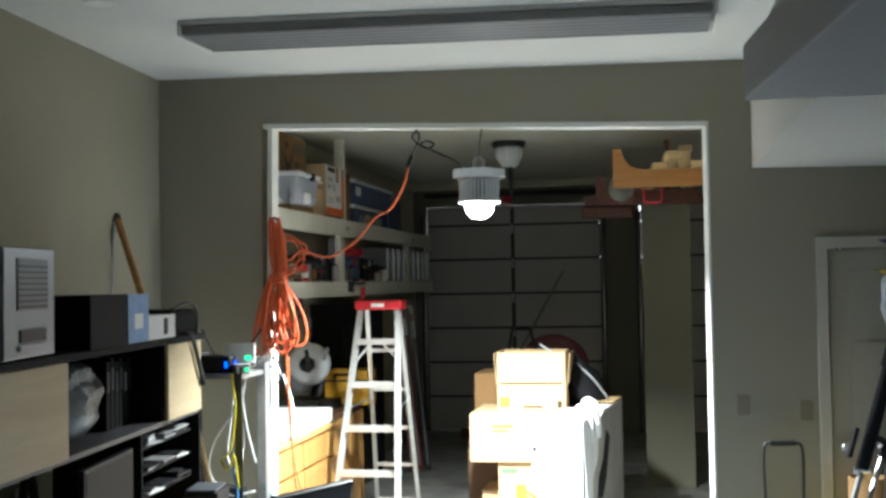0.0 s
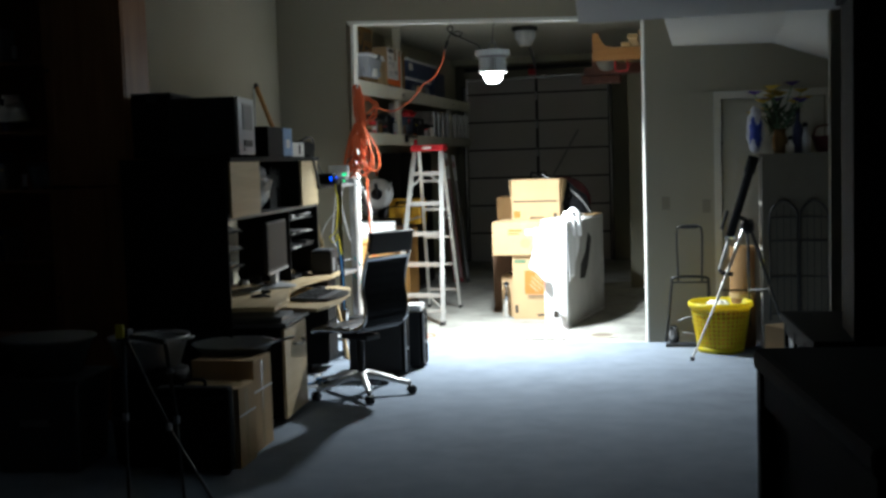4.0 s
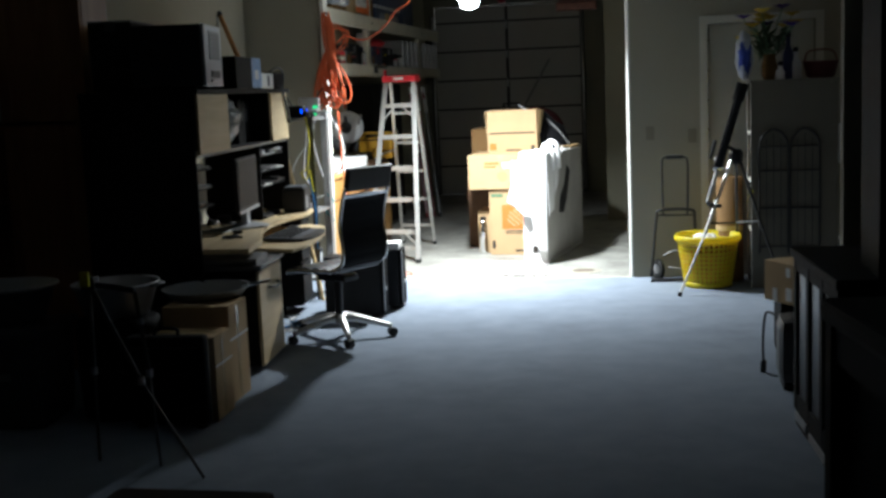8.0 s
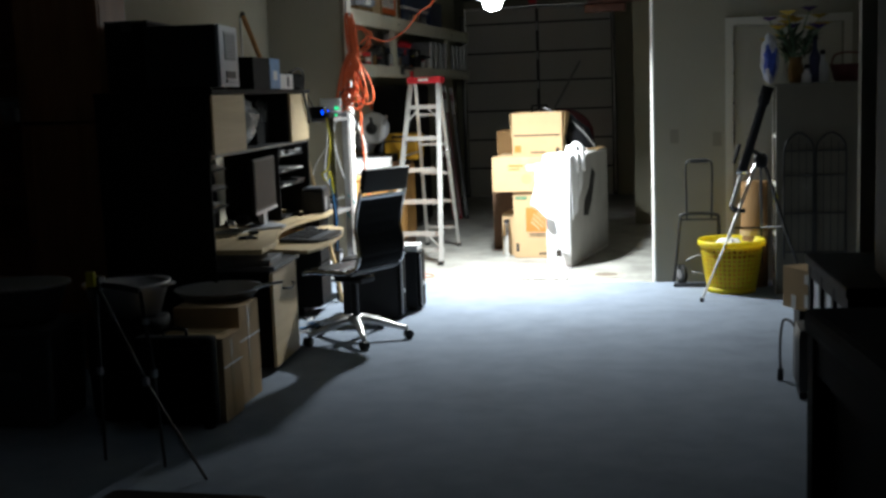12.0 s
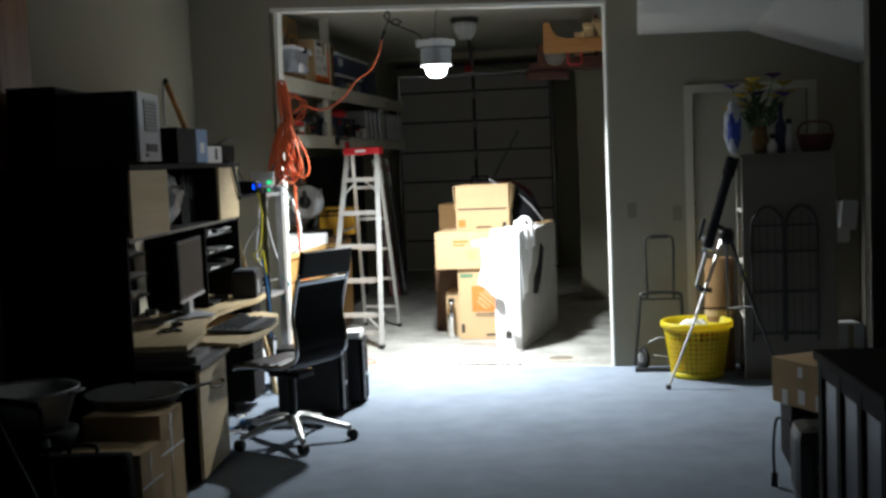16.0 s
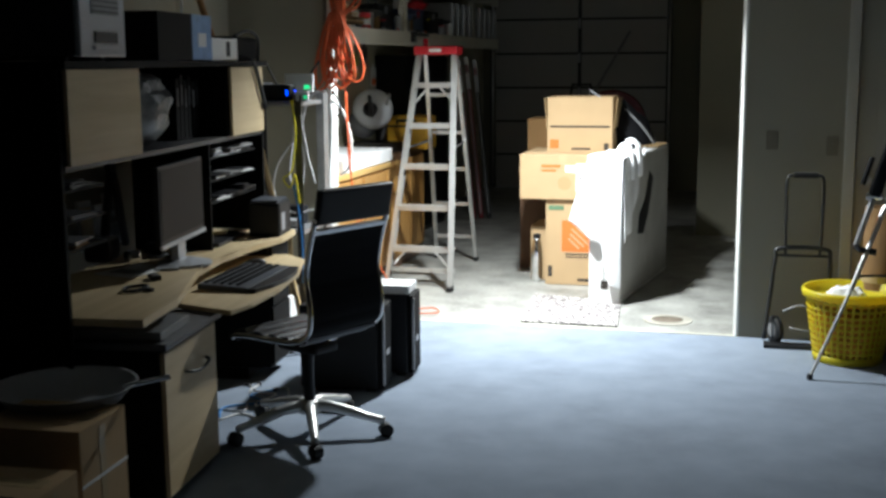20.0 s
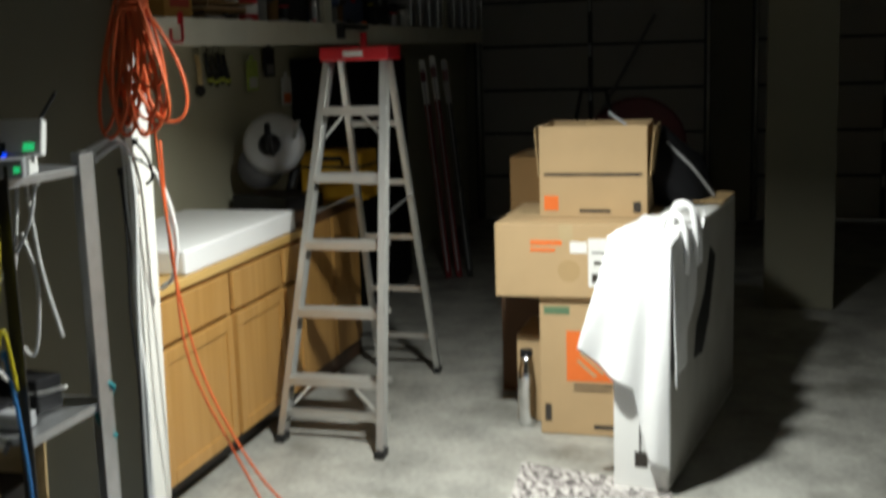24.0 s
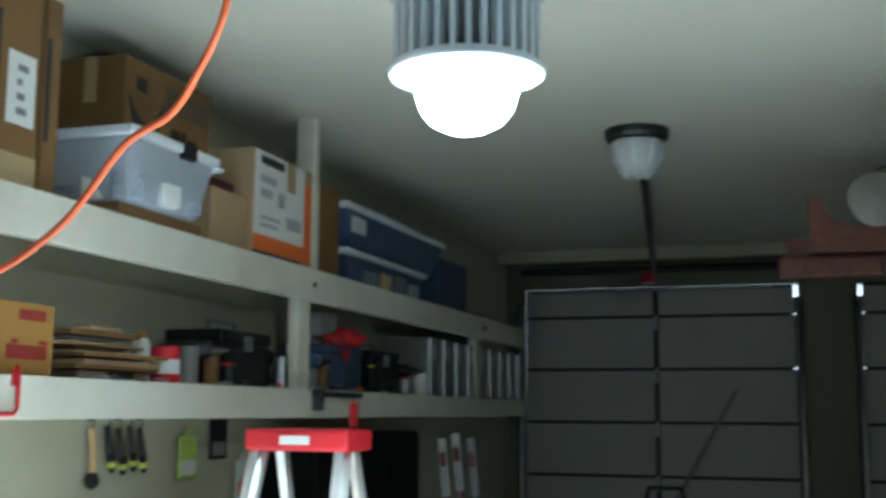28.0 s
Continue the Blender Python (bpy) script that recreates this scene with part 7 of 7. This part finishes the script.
M_BASKET = mat("yellow_translucent_plastic", (0.80, 0.70, 0.03), 0.4, var=0.05)
nt = M_BASKET.node_tree
tl, mx = nt.nodes.new("ShaderNodeBsdfTranslucent"), nt.nodes.new("ShaderNodeMixShader")
tl.inputs["Color"].default_value = (0.85, 0.66, 0.02, 1)
mx.inputs[0].default_value = 0.45
nt.links.new(nt.nodes["Principled BSDF"].outputs[0], mx.inputs[1])
nt.links.new(tl.outputs[0], mx.inputs[2])
nt.links.new(mx.outputs[0], nt.nodes["Material Output"].inputs["Surface"])
bs = thing("laundry_basket", (3.12, -0.42, 0), 0, "yellow perforated plastic laundry basket", "basket")


def br_(z):
    return 0.178 + 0.062 * z / 0.40


part("rim", lathe([(br_(0.37), 0.355), (br_(0.40) + 0.012, 0.36), (br_(0.40) + 0.016, 0.39), (br_(0.40) + 0.006, 0.405), (br_(0.4) - 0.004, 0.40), (br_(0.36) - 0.004, 0.357)], 40), M_BASKET, bs, smooth=True)
part("base", lathe([(0.165, 0.0), (0.182, 0.004), (0.186, 0.045), (0.180, 0.045), (0.172, 0.012)], 40), M_BASKET, bs, smooth=True)
for k in range(9):
    z = 0.07 + 0.034 * k
    part("ring", lathe([(br_(z) - 0.003, z - 0.0055), (br_(z) + 0.001, z - 0.0055), (br_(z) + 0.002, z + 0.0055), (br_(z) - 0.002, z + 0.0055), (br_(z) - 0.003, z - 0.0054)], 40), M_BASKET, bs)
rib = part("rib", bx(bmesh.new(), -0.0025, 0.0025, -0.0065, 0.0065, 0.04, 0.36, Matrix(((1, 0, 0.155, 0.176), (0, 1, 0, 0), (0, 0, 1, 0), (0, 0, 0, 1)))), M_BASKET, bs)
for k in range(1, 36):
    r = new("rib", rib.data)
    r.parent = bs
    r.matrix_basis = pose(0, 0, 0, 0, 0, 10 * k)
fl = thing("orange_rag", (3.12, -0.42, 0.012), 0, "orange and white cloths inside the basket", "cloth")
bm = bmesh.new()
bmesh.ops.create_icosphere(bm, subdivisions=4, radius=1)
for v in bm.verts:
    n = noise.noise(v.co * 2.2) * 0.3 + noise.noise(v.co * 6) * 0.1
    s = 0.163 + 0.045 * (v.co.z + 1) / 2
    fl_r = min(1.0, 1.35 * math.hypot(v.co.x, v.co.y)) / max(0.02, math.hypot(v.co.x, v.co.y))
    v.co = Vector((v.co.x * fl_r * s, v.co.y * fl_r * s, max(0.0, (v.co.z + 1) * 0.155))) * (1 + 0.06 * n)
part("orange_cloth", bm, mat("orange_cloth", (0.80, 0.33, 0.03), 0.9, var=0.35, scale=14), fl)
bm = bmesh.new()
bmesh.ops.create_icosphere(bm, subdivisions=3, radius=1)
for v in bm.verts:
    n = noise.noise(v.co * 3.2) * 0.5
    v.co = Vector((v.co.x * 0.11 - 0.02, v.co.y * 0.1, max(0.20, v.co.z * 0.07 + 0.33 + 0.04 * n)))
part("white_cloth", bm, M_CLOTH, fl)

te = thing("telescope", (3.33, -0.54, 0), 0, "black refractor telescope on a silver tripod", "telescope")
hub = Vector((0.0, 0.0, 1.0))
for (x, y) in ((-0.43, -0.345), (0.34, -0.22), (0.03, 0.36)):
    lg = part("leg", tube([hub + Vector((x, y, 0)) * 0.06, hub.lerp(Vector((x, y, 0)), 0.55)], 0.013, 8), M_ALU if x < 0 else M_DARKM, te)
    part("lower_leg", tube([hub.lerp(Vector((x, y, 0)), 0.53), Vector((x, y, 0.012))], 0.009, 8), M_ALU if x < 0 else M_DARKM, lg)
    part("foot", lathe([(0.014, 0), (0.017, 0.01), (0.014, 0.03)], 12, at=(x, y, 0)), M_BLACKC, lg)
part("spreader", tube([(-0.20, -0.16, 0.52), (0.0, 0.0, 0.50), (0.16, -0.1, 0.52)], 0.008, 6), M_DARKM, te)
part("mount_head", lathe([(0.045, 0.95), (0.055, 0.97), (0.055, 1.03), (0.035, 1.06)], 16), M_BLACK, te)
part("yoke", tube([(0, 0, 1.04), (-0.04, -0.03, 1.07), (-0.085, -0.05, 1.09)], 0.018, 8), M_BLACK, te)
A, B = Vector((0.055, 0.0, 1.545)), Vector((-0.135, -0.07, 0.93))
M_MATTB = mat("matt_black_paint", (0.009, 0.009, 0.010), 0.85, var=0.15, spec=0.15)
ot = part("optical_tube", tube([A, A.lerp(B, 0.2), A.lerp(B, 0.21), B], [0.043, 0.043, 0.033, 0.033], 18), M_MATTB, te, smooth=True)
part("focuser", tube([B, B.lerp(A, -0.42)], 0.015, 12), M_STEEL, ot)
C = B + (B - A) * 0.42
part("eyepiece", tube([C, C + Vector((0.02, -0.02, -0.02)), C + Vector((0.10, -0.03, -0.03))], 0.018, 10), M_BLACK, ot)
part("finder", tube([A.lerp(B, 0.72) + Vector((-0.07, -0.02, 0.03)), A.lerp(B, 0.95) + Vector((-0.07, -0.02, 0.03))], 0.014, 10), M_BLACK, ot)
part("focus_knob", lathe([(0.02, -0.04), (0.02, 0.04)], 12, m=Matrix.Translation(B) @ pose(0, 0, 0, 0, 90, 0)), M_CHROME, ot)
part("yellow_tag", box(0.09, 0.12, -0.06, -0.055, 0.70, 0.75), M_YELLOW, te)

bc = thing("white_shelf_unit", (3.436, -0.556, 0), 0, "tall off-white shelf unit, open at one side", "shelf unit")
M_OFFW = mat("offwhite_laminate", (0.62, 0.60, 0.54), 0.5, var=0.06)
# darker than M_OFFW: shade on faces turned from the lamp, put into the colour
M_SIDE = mat("shaded_side_laminate", (0.135, 0.122, 0.094), 0.5, var=0.08)
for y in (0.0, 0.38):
    sp = part("side_panel", box(0.006, 0.63, y, y + 0.02, 0, 1.544), M_SIDE, bc, "side panel with its shade in the colour", 0.002)
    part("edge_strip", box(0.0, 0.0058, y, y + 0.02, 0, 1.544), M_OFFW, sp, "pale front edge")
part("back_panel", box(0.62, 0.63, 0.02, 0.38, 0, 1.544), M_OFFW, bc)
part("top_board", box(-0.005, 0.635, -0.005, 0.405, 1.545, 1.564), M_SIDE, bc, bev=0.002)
part("plinth", box(0.02, 0.61, 0.02, 0.38, 0, 0.07), M_BLACKW, bc)
for z in (0.08, 0.42, 0.80, 1.16):
    part("shelf", box(0.004, 0.618, 0.021, 0.379, z, z + 0.02), M_OFFW, bc)
for k, (z, c, lab) in enumerate(((0.441, M_LABEL, "white jar on the shelf"), (0.821, M_SILVER, "silver tin on the shelf"), (1.181, M_CARD2, "brown carton on the shelf"), (0.101, M_MAPLE, "tan bottle on the shelf"))):
    for j in range(3):
        g = thing("shelf_jar", (3.516 + 0.02 * j, -0.486 + 0.11 * j, z), 0, lab, "jar", "jars on the shelf unit")
        part("jar_body", lathe([(0.04, 0), (0.045, 0.01), (0.045, 0.13 + 0.02 * j), (0.03, 0.16 + 0.02 * j)], 14), (c, M_LABEL, M_CARD)[j], g, smooth=True)
        part("jar_lid", lathe([(0.032, 0.16 + 0.02 * j), (0.032, 0.185 + 0.02 * j)], 12), (M_BLUE, M_RED, M_GREY)[j], g)
for x in (3.496, 3.721):
    ar = thing("arched_rack", (x, -0.576, 0.27), 0, "dark arched wire rack leaning on the shelf unit", "rack", "arched racks")
    part("arch", tube(spline([(0.0, 0, 0.0), (0.0, 0, 0.4), (0.0, 0, 0.78), (0.03, 0, 0.88), (0.105, 0, 0.93), (0.18, 0, 0.88), (0.21, 0, 0.78), (0.21, 0, 0.4), (0.21, 0, 0.0)], 5), 0.008, 7), M_DARKM, ar, smooth=True)
    for z in (0.05, 0.34, 0.62, 0.80):
        part("rack_rung", tube([(0, 0, z), (0.21, 0, z)], 0.006, 6), M_DARKM, ar)
    for xx in (0.053, 0.105, 0.157):
        part("rack_wire", tube([(xx, 0, 0.05), (xx, 0, 0.90 if xx == 0.105 else 0.86)], 0.003, 6), M_DARKM, ar)
rl = thing("cardboard_roll", (3.30, -0.16, 0), 0, "tan rolled cardboard standing by the door", "roll")
part("roll_tube", lathe([(0.10, 0), (0.105, 0.01), (0.10, 0.82), (0.09, 0.82), (0.09, 0.02)], 24), M_CARD2, rl, smooth=True)
part("roll_band", lathe([(0.107, 0.4), (0.107, 0.44)], 24), M_TAPE, rl)
fvz = thing("flower_vase", (3.586, -0.396, 1.565), 0, "glass vase of yellow and purple artificial flowers", "flowers")
part("vase", lathe([(0.04, 0), (0.055, 0.03), (0.06, 0.10), (0.045, 0.16), (0.05, 0.19), (0.04, 0.185)], 20), mat("amber_glass", (0.16, 0.09, 0.03), 0.12, var=0.2), fvz, smooth=True)
M_OCHRE, M_PURPLE = mat("ochre_petal", (0.40, 0.26, 0.02), 0.8, var=0.2, scale=20), mat("purple_petal", (0.05, 0.02, 0.11), 0.8)
M_LEAF = mat("leaf_green", (0.035, 0.06, 0.02), 0.7, var=0.3, scale=14)
rng = random.Random(12)
for k in range(17):
    a, r, hgt = rng.uniform(0, 6.28), rng.uniform(0.05, 0.26), rng.uniform(0.30, 0.54)
    tip = Vector((r * math.cos(a), r * math.sin(a) * 0.6, hgt))
    s = part("stem", tube(spline([(0, 0, 0.12), (tip.x * 0.35, tip.y * 0.35, hgt * 0.6), tip], 5), 0.004, 6), M_GREENP, fvz)
    bm = bmesh.new()
    for j in range(6):
        m = Matrix.Translation(tip) @ pose(0, 0, 0, rng.uniform(-15, 15), 0, 60 * j) @ pose(0, 0, 0, 0, -25, 0)
        vs = [bm.verts.new(m @ Vector(q)) for q in ((0, 0, 0), (0.04, -0.026, 0.01), (0.078, 0, 0.0), (0.04, 0.026, 0.01))]
        bm.faces.new(vs)
    part("blossom", bm, (M_OCHRE, M_OCHRE, M_PURPLE)[0 if k % 3 else 2], s)
    if k < 15:
        bm = bmesh.new()
        for j in range(4):
            m = Matrix.Translation((tip.x * 0.4, tip.y * 0.4, hgt * (0.45 + 0.1 * j))) @ pose(0, 0, 0, rng.uniform(-30, 30), rng.uniform(-60, -20), rng.uniform(0, 360))
            vs = [bm.verts.new(m @ Vector(q)) for q in ((0, 0, 0), (0.05, -0.018, 0.008), (0.13, 0, -0.01), (0.05, 0.018, 0.008))]
            bm.faces.new(vs)
        part("leaf_spray", bm, M_LEAF, s)
cbag = thing("blue_white_bag", (3.40, -0.466, 1.565), 0, "white plastic bag with a blue print on its front", "bag")
bm = bmesh.new()
bmesh.ops.create_icosphere(bm, subdivisions=4, radius=1)
for v in bm.verts:
    n = noise.noise(v.co * 2.4) + 0.4 * noise.noise(v.co * 6)
    v.co = Vector((v.co.x * 0.062 * (1 + 0.28 * n), v.co.y * 0.06 * (1 + 0.2 * n), max(0.0, (v.co.z * 0.5 + 0.5) * 0.36 * (1 + 0.08 * n))))
bag_bm = bm.copy()
part("bag_body", bm, mat("white_bag_plastic", (0.42, 0.44, 0.50), 0.35, var=0.2, scale=30), cbag, smooth=True)
for v in list(bag_bm.verts):
    if not (v.co.y < 0.0 and 0.07 < v.co.z + 0.04 * math.sin(v.co.x * 90) < 0.27 and abs(v.co.x) < 0.05):
        bag_bm.verts.remove(v)
for v in bag_bm.verts:
    v.co.y -= 0.0025
part("bag_print", bag_bm, mat("blue_bag_print", (0.035, 0.07, 0.36), 0.4, var=0.5, scale=40), cbag, "blue printed patch", smooth=True)
M_NAVY = mat("navy_plastic", (0.012, 0.016, 0.06), 0.4, var=0.15)
for x, h, c, lab in ((3.755, 0.31, M_NAVY, "dark blue spray bottle"), (3.81, 0.20, M_SILVER, "white-labelled bottle"), (3.70, 0.10, M_LABEL, "small white candle jar")):
    g = thing("bottle", (x - 0.034, -0.426, 1.565), 0, lab + " on the shelf unit", "bottle", "bottles on the shelf unit")
    part("bottle_body", lathe([(0.035, 0), (0.04, 0.01), (0.04, h * 0.6), (0.016, h * 0.8), (0.016, h)], 16), c, g, smooth=True)
    part("bottle_cap", lathe([(0.02, h), (0.02, h + 0.03), (0.012, h + 0.035)], 12), M_BLACK, g)
rb = thing("red_basket", (3.96, -0.376, 1.565), 0, "dark red wicker basket on the shelf unit", "basket")
part("basket_body", lathe([(0.08, 0), (0.10, 0.01), (0.13, 0.12), (0.135, 0.125), (0.12, 0.12), (0.09, 0.02)], 24), mat("dark_red_wicker", (0.07, 0.012, 0.012), 0.7, var=0.3, scale=40), rb)
part("basket_handle", tube(spline([(-0.12, 0, 0.12), (-0.08, 0, 0.2), (0.08, 0, 0.2), (0.12, 0, 0.12)], 5), 0.008, 7), M_REDWOOD, rb)
M_PLATE = mat("brown_switch_plastic", (0.21, 0.185, 0.135), 0.5)
ol = thing("light_switch", (2.69, -0.001, 1.12), 0, "pale light switch plate on the wall", "switch")
part("switch_plate", box(-0.034, 0.034, -0.005, 0.0, 0, 0.112), M_PLATE, ol, bev=0.002)
part("switch_toggle", box(-0.006, 0.006, -0.014, -0.006, 0.05, 0.07), M_PLATE, ol)
ol2 = thing("light_switch", (3.022, -0.001, 1.09), 0, "dull brown switch plate beside the side door", "switch")
part("switch_plate", box(-0.034, 0.034, -0.005, 0.0, 0, 0.112), M_PLATE, ol2, bev=0.002)
part("switch_toggle", box(-0.006, 0.006, -0.014, -0.006, 0.05, 0.07), M_PLATE, ol2)
hc = thing("hanging_towel", (4.17, -0.006, 0.90), 0, "white towel hanging on a wall hook", "towel")
part("towel_cloth", bx(bmesh.new(), -0.09, 0.07, -0.05, -0.02, 0.0, 0.30), M_CLOTH, hc, bev=0.012)
part("towel_fold", bx(bmesh.new(), -0.02, 0.10, -0.075, -0.045, 0.10, 0.31, pose(0, 0, 0, 0, 6, 0)), M_CLOTH, hc, bev=0.012)
part("wall_hook", tube([(0.0, 0.005, 0.33), (0.0, -0.05, 0.32), (0.0, -0.055, 0.30)], 0.006, 7), M_DARKM, hc)
lb = thing("low_white_box", (4.10, -0.30, 0.0), 12, "white carton on the floor behind the shelf unit", "box")
part("box_body", box(0.0, 0.20, 0.0, 0.22, 0.0, 0.33), M_WHITE, lb, bev=0.004)
part("box_tape", box(0.08, 0.12, -0.0015, 0.0, 0.16, 0.33), M_TAPE, lb)

# ---- workshop: black furniture on the near side ----
def sideboard(x0, y0, rz, w, d, h, label):
    t = thing("black_sideboard", (x0, y0, 0), rz, label, "sideboard")
    part("top", box(-0.025, w, -0.03, d + 0.02, h - 0.04, h), M_BLACKW, t, bev=0.008)
    part("carcass", box(0.012, w, 0.02, d - 0.02, 0.10, h - 0.041), M_BLACKW, t)
    part("plinth", box(-0.004, w - 0.02, 0.02, d - 0.02, 0.0, 0.075), M_BLACKW, t)
    n = 3
    sheen = mat("smoked_glass_panel", (0.03, 0.032, 0.04), 0.35, var=0.1, spec=0.5)
    for k in range(n + 1):
        y = (d - 0.06) * k / n
        part("stile", box(-0.012, 0.012, y, y + 0.06, 0.076, h - 0.041), M_BLACKW, t, bev=0.004)
    for k in range(n):
        a, b = 0.061 + (d - 0.06) * k / n, (d - 0.06) * (k + 1) / n - 0.001
        part("rail", box(-0.01, 0.011, a, b, h - 0.10, h - 0.041), M_BLACKW, t, bev=0.003)
        part("rail", box(-0.01, 0.011, a, b, 0.08, 0.15), M_BLACKW, t, bev=0.003)
        part("glass_panel", box(0.0, 0.0115, a, b, 0.151, h - 0.101), sheen, t, "dark smoked glass panel")
    part("base_strip", box(-0.012, -0.005, 0.05, d * 0.62, 0.015, 0.05), M_SILVER, t, "dull silver strip along the base")
    part("base_strip", box(-0.012, -0.005, d * 0.70, d - 0.04, 0.03, 0.065), M_SILVER, t, "dull silver strip along the base")
    return t


sideboard(3.455, -5.0, 4.5, 0.42, 0.88, 0.815, "black glossy wooden sideboard with smoked glass panels")
ck = thing("bar_table", (3.122, -7.04, 0), 8.7, "tall black wooden bar table with square legs", "table")
part("tabletop", bx(bmesh.new(), 0.0, 0.70, -0.95, 0.0, 1.075, 1.125), M_BLACKW, ck, bev=0.016)
for x in (0.008, 0.645):
    for y in (-0.942, -0.055):
        part("leg", box(x, x + 0.047, y, y + 0.047, 0.0, 1.0745), M_BLACKW, ck, bev=0.004)
for a, b, c, e in ((0.014, 0.034, -0.893, -0.057), (0.666, 0.686, -0.893, -0.057), (0.057, 0.643, -0.936, -0.916), (0.057, 0.643, -0.034, -0.014)):
    part("apron", box(a, b, c, e, 1.0, 1.0745), M_BLACKW, ck)
# added sheet: darkens the gap between the legs, where the floor renders lit
part("side_panel", box(0.038, 0.052, -0.890, -0.060, 0.06, 0.999), M_BLACKW, ck, "added black panel that hides the lit floor behind")
bk = thing("black_crate", (3.43, -2.93, 0), 0, "black plastic crate under a small taped box", "crate")
part("crate_body", box(0.0, 0.36, 0.0, 0.42, 0.0, 0.335), M_BLACKW, bk, bev=0.008)
part("crate_rim", box(-0.012, 0.372, -0.012, 0.432, 0.336, 0.351), M_BLACK, bk, bev=0.004)
t, w, d, h = carton("taped_carton", 3.345, 3.765, -2.90, -2.58, 0.352, 0.575, "small cardboard box with strips of white tape", M_CARD, -60, group="boxes by the sideboard", tape=False)
marks(t, [(0.08, 0.12, 0.0, 0.075), (0.20, 0.25, 0.02, 0.09), (0.33, 0.37, 0.01, 0.08), (0.20, 0.235, 0.15, 0.20)], M_LABEL)
hx = thing("oil_heater", (3.335, -3.60, 0), 0, "grey rounded metal heater with a power cord", "heater")
part("heater_shell", bx(bmesh.new(), 0.03, 0.25, 0.0, 0.28, 0.03, 0.37), mat("dull_heater_steel", (0.06, 0.058, 0.055), 0.4, 0.5, var=0.15), hx, bev=0.06)
for k in range(6):
    part("heater_slot", box(0.09, 0.19, -0.002, 0.002, 0.08 + 0.035 * k, 0.09 + 0.035 * k), M_BLACK, hx)
part("heater_foot", box(0.05, 0.23, 0.04, 0.24, 0, 0.03), M_BLACK, hx)
part("power_cord", tube(spline([(0.05, 0.27, 0.30), (0.03, 0.33, 0.335), (-0.005, 0.40, 0.33), (-0.018, 0.42, 0.25), (-0.022, 0.42, 0.14), (-0.018, 0.42, 0.06)], 6), 0.007, 7), M_BLACKC, hx, smooth=True)
part("cord_plug", tube([(-0.018, 0.42, 0.065), (-0.02, 0.42, 0.0)], 0.016, 8), M_BLACKC, hx)
bcab = thing("black_display_cabinet", (3.72, -5.0, 0), 0, "tall black display cabinet with a glass door", "cabinet")
part("side_panel", box(-0.13, 0.0, 0.0, 0.42, 0, 2.19), M_BLACKW, bcab, bev=0.006)
part("carcass", box(0.001, 0.8, 0.03, 0.42, 0, 2.185), M_BLACKW, bcab)
part("glass_door", box(0.05, 0.75, 0.012, 0.03, 0.3, 2.15), M_SCREEN, bcab, "dark reflective glass door")
part("cabinet_top", box(-0.15, 0.84, -0.02, 0.44, 2.192, 2.225), M_BLACKW, bcab, bev=0.006)

# ---- workshop: ceiling ----
fa = thing("ceiling_batten", (0, 0, 0), 0, "wide unlit fluorescent fitting with a grey diffuser", "ceiling light")
fa.matrix_world = TILT @ pose(0.02, -1.27, 0)
part("tray", box(0, 2.44, -0.21, 0.21, HC - 0.02, HC - 0.001), M_TRIM, fa)
part("diffuser", box(0.01, 2.43, -0.20, 0.20, HC - 0.07, HC - 0.021), M_GREY, fa, "grey ribbed diffuser", 0.012)
for k in range(6):
    part("diffuser_rib", box(0.02, 2.42, -0.17 + 0.065 * k, -0.16 + 0.065 * k, HC - 0.073, HC - 0.0702), M_SILVER, fa)
part("end_cap", box(-0.012, 0.0, -0.205, 0.205, HC - 0.074, HC - 0.001), M_TRIM, fa, bev=0.003)
part("end_cap", box(2.441, 2.453, -0.205, 0.205, HC - 0.074, HC - 0.001), M_TRIM, fa, bev=0.003)
fb = thing("twin_tube_light", (0, 0, 0), 0, "unlit twin-tube light along the ceiling", "ceiling light")
fb.matrix_world = TILT @ pose(0.90, -2.25, 0, 0, 0, 6)
part("channel", box(-0.06, 0.06, -2.44, 0, HC - 0.05, HC - 0.001), M_TRIM, fb, bev=0.004)
for x in (-0.04, 0.04):
    tg = part("tube_glass", tube([(x, -2.40, HC - 0.085), (x, -0.07, HC - 0.085)], 0.017, 12), M_LABEL, fb, smooth=True)
    part("tube_cap", tube([(x, -0.07, HC - 0.085), (x, -0.012, HC - 0.085)], 0.018, 14), M_CHROME, tg, "shiny metal tube end", smooth=True)
part("end_socket", box(-0.07, 0.07, -0.012, 0.0, HC - 0.11, HC - 0.05), M_STEEL, fb)
vt = thing("ceiling_vent", (0, 0, 0), 0, "small grey ceiling vent", "vent")
vt.matrix_world = TILT @ pose(1.40, -2.22, HC)
part("vent_frame", box(-0.10, 0.10, -0.06, 0.06, -0.012, -0.001), M_GREY, vt, bev=0.003)
for k in range(5):
    part("vent_slat", box(-0.085, 0.085, -0.045 + 0.02 * k, -0.037 + 0.02 * k, -0.017, -0.012), M_DARKM, vt)
sd = thing("ceiling_plate", (0, 0, 0), 0, "round white blanking plate on the ceiling", "plate")
sd.matrix_world = TILT @ pose(-0.17, -1.9, HC)
part("plate_disc", lathe([(0.06, -0.012), (0.065, -0.001)], 24), M_TRIM, sd)
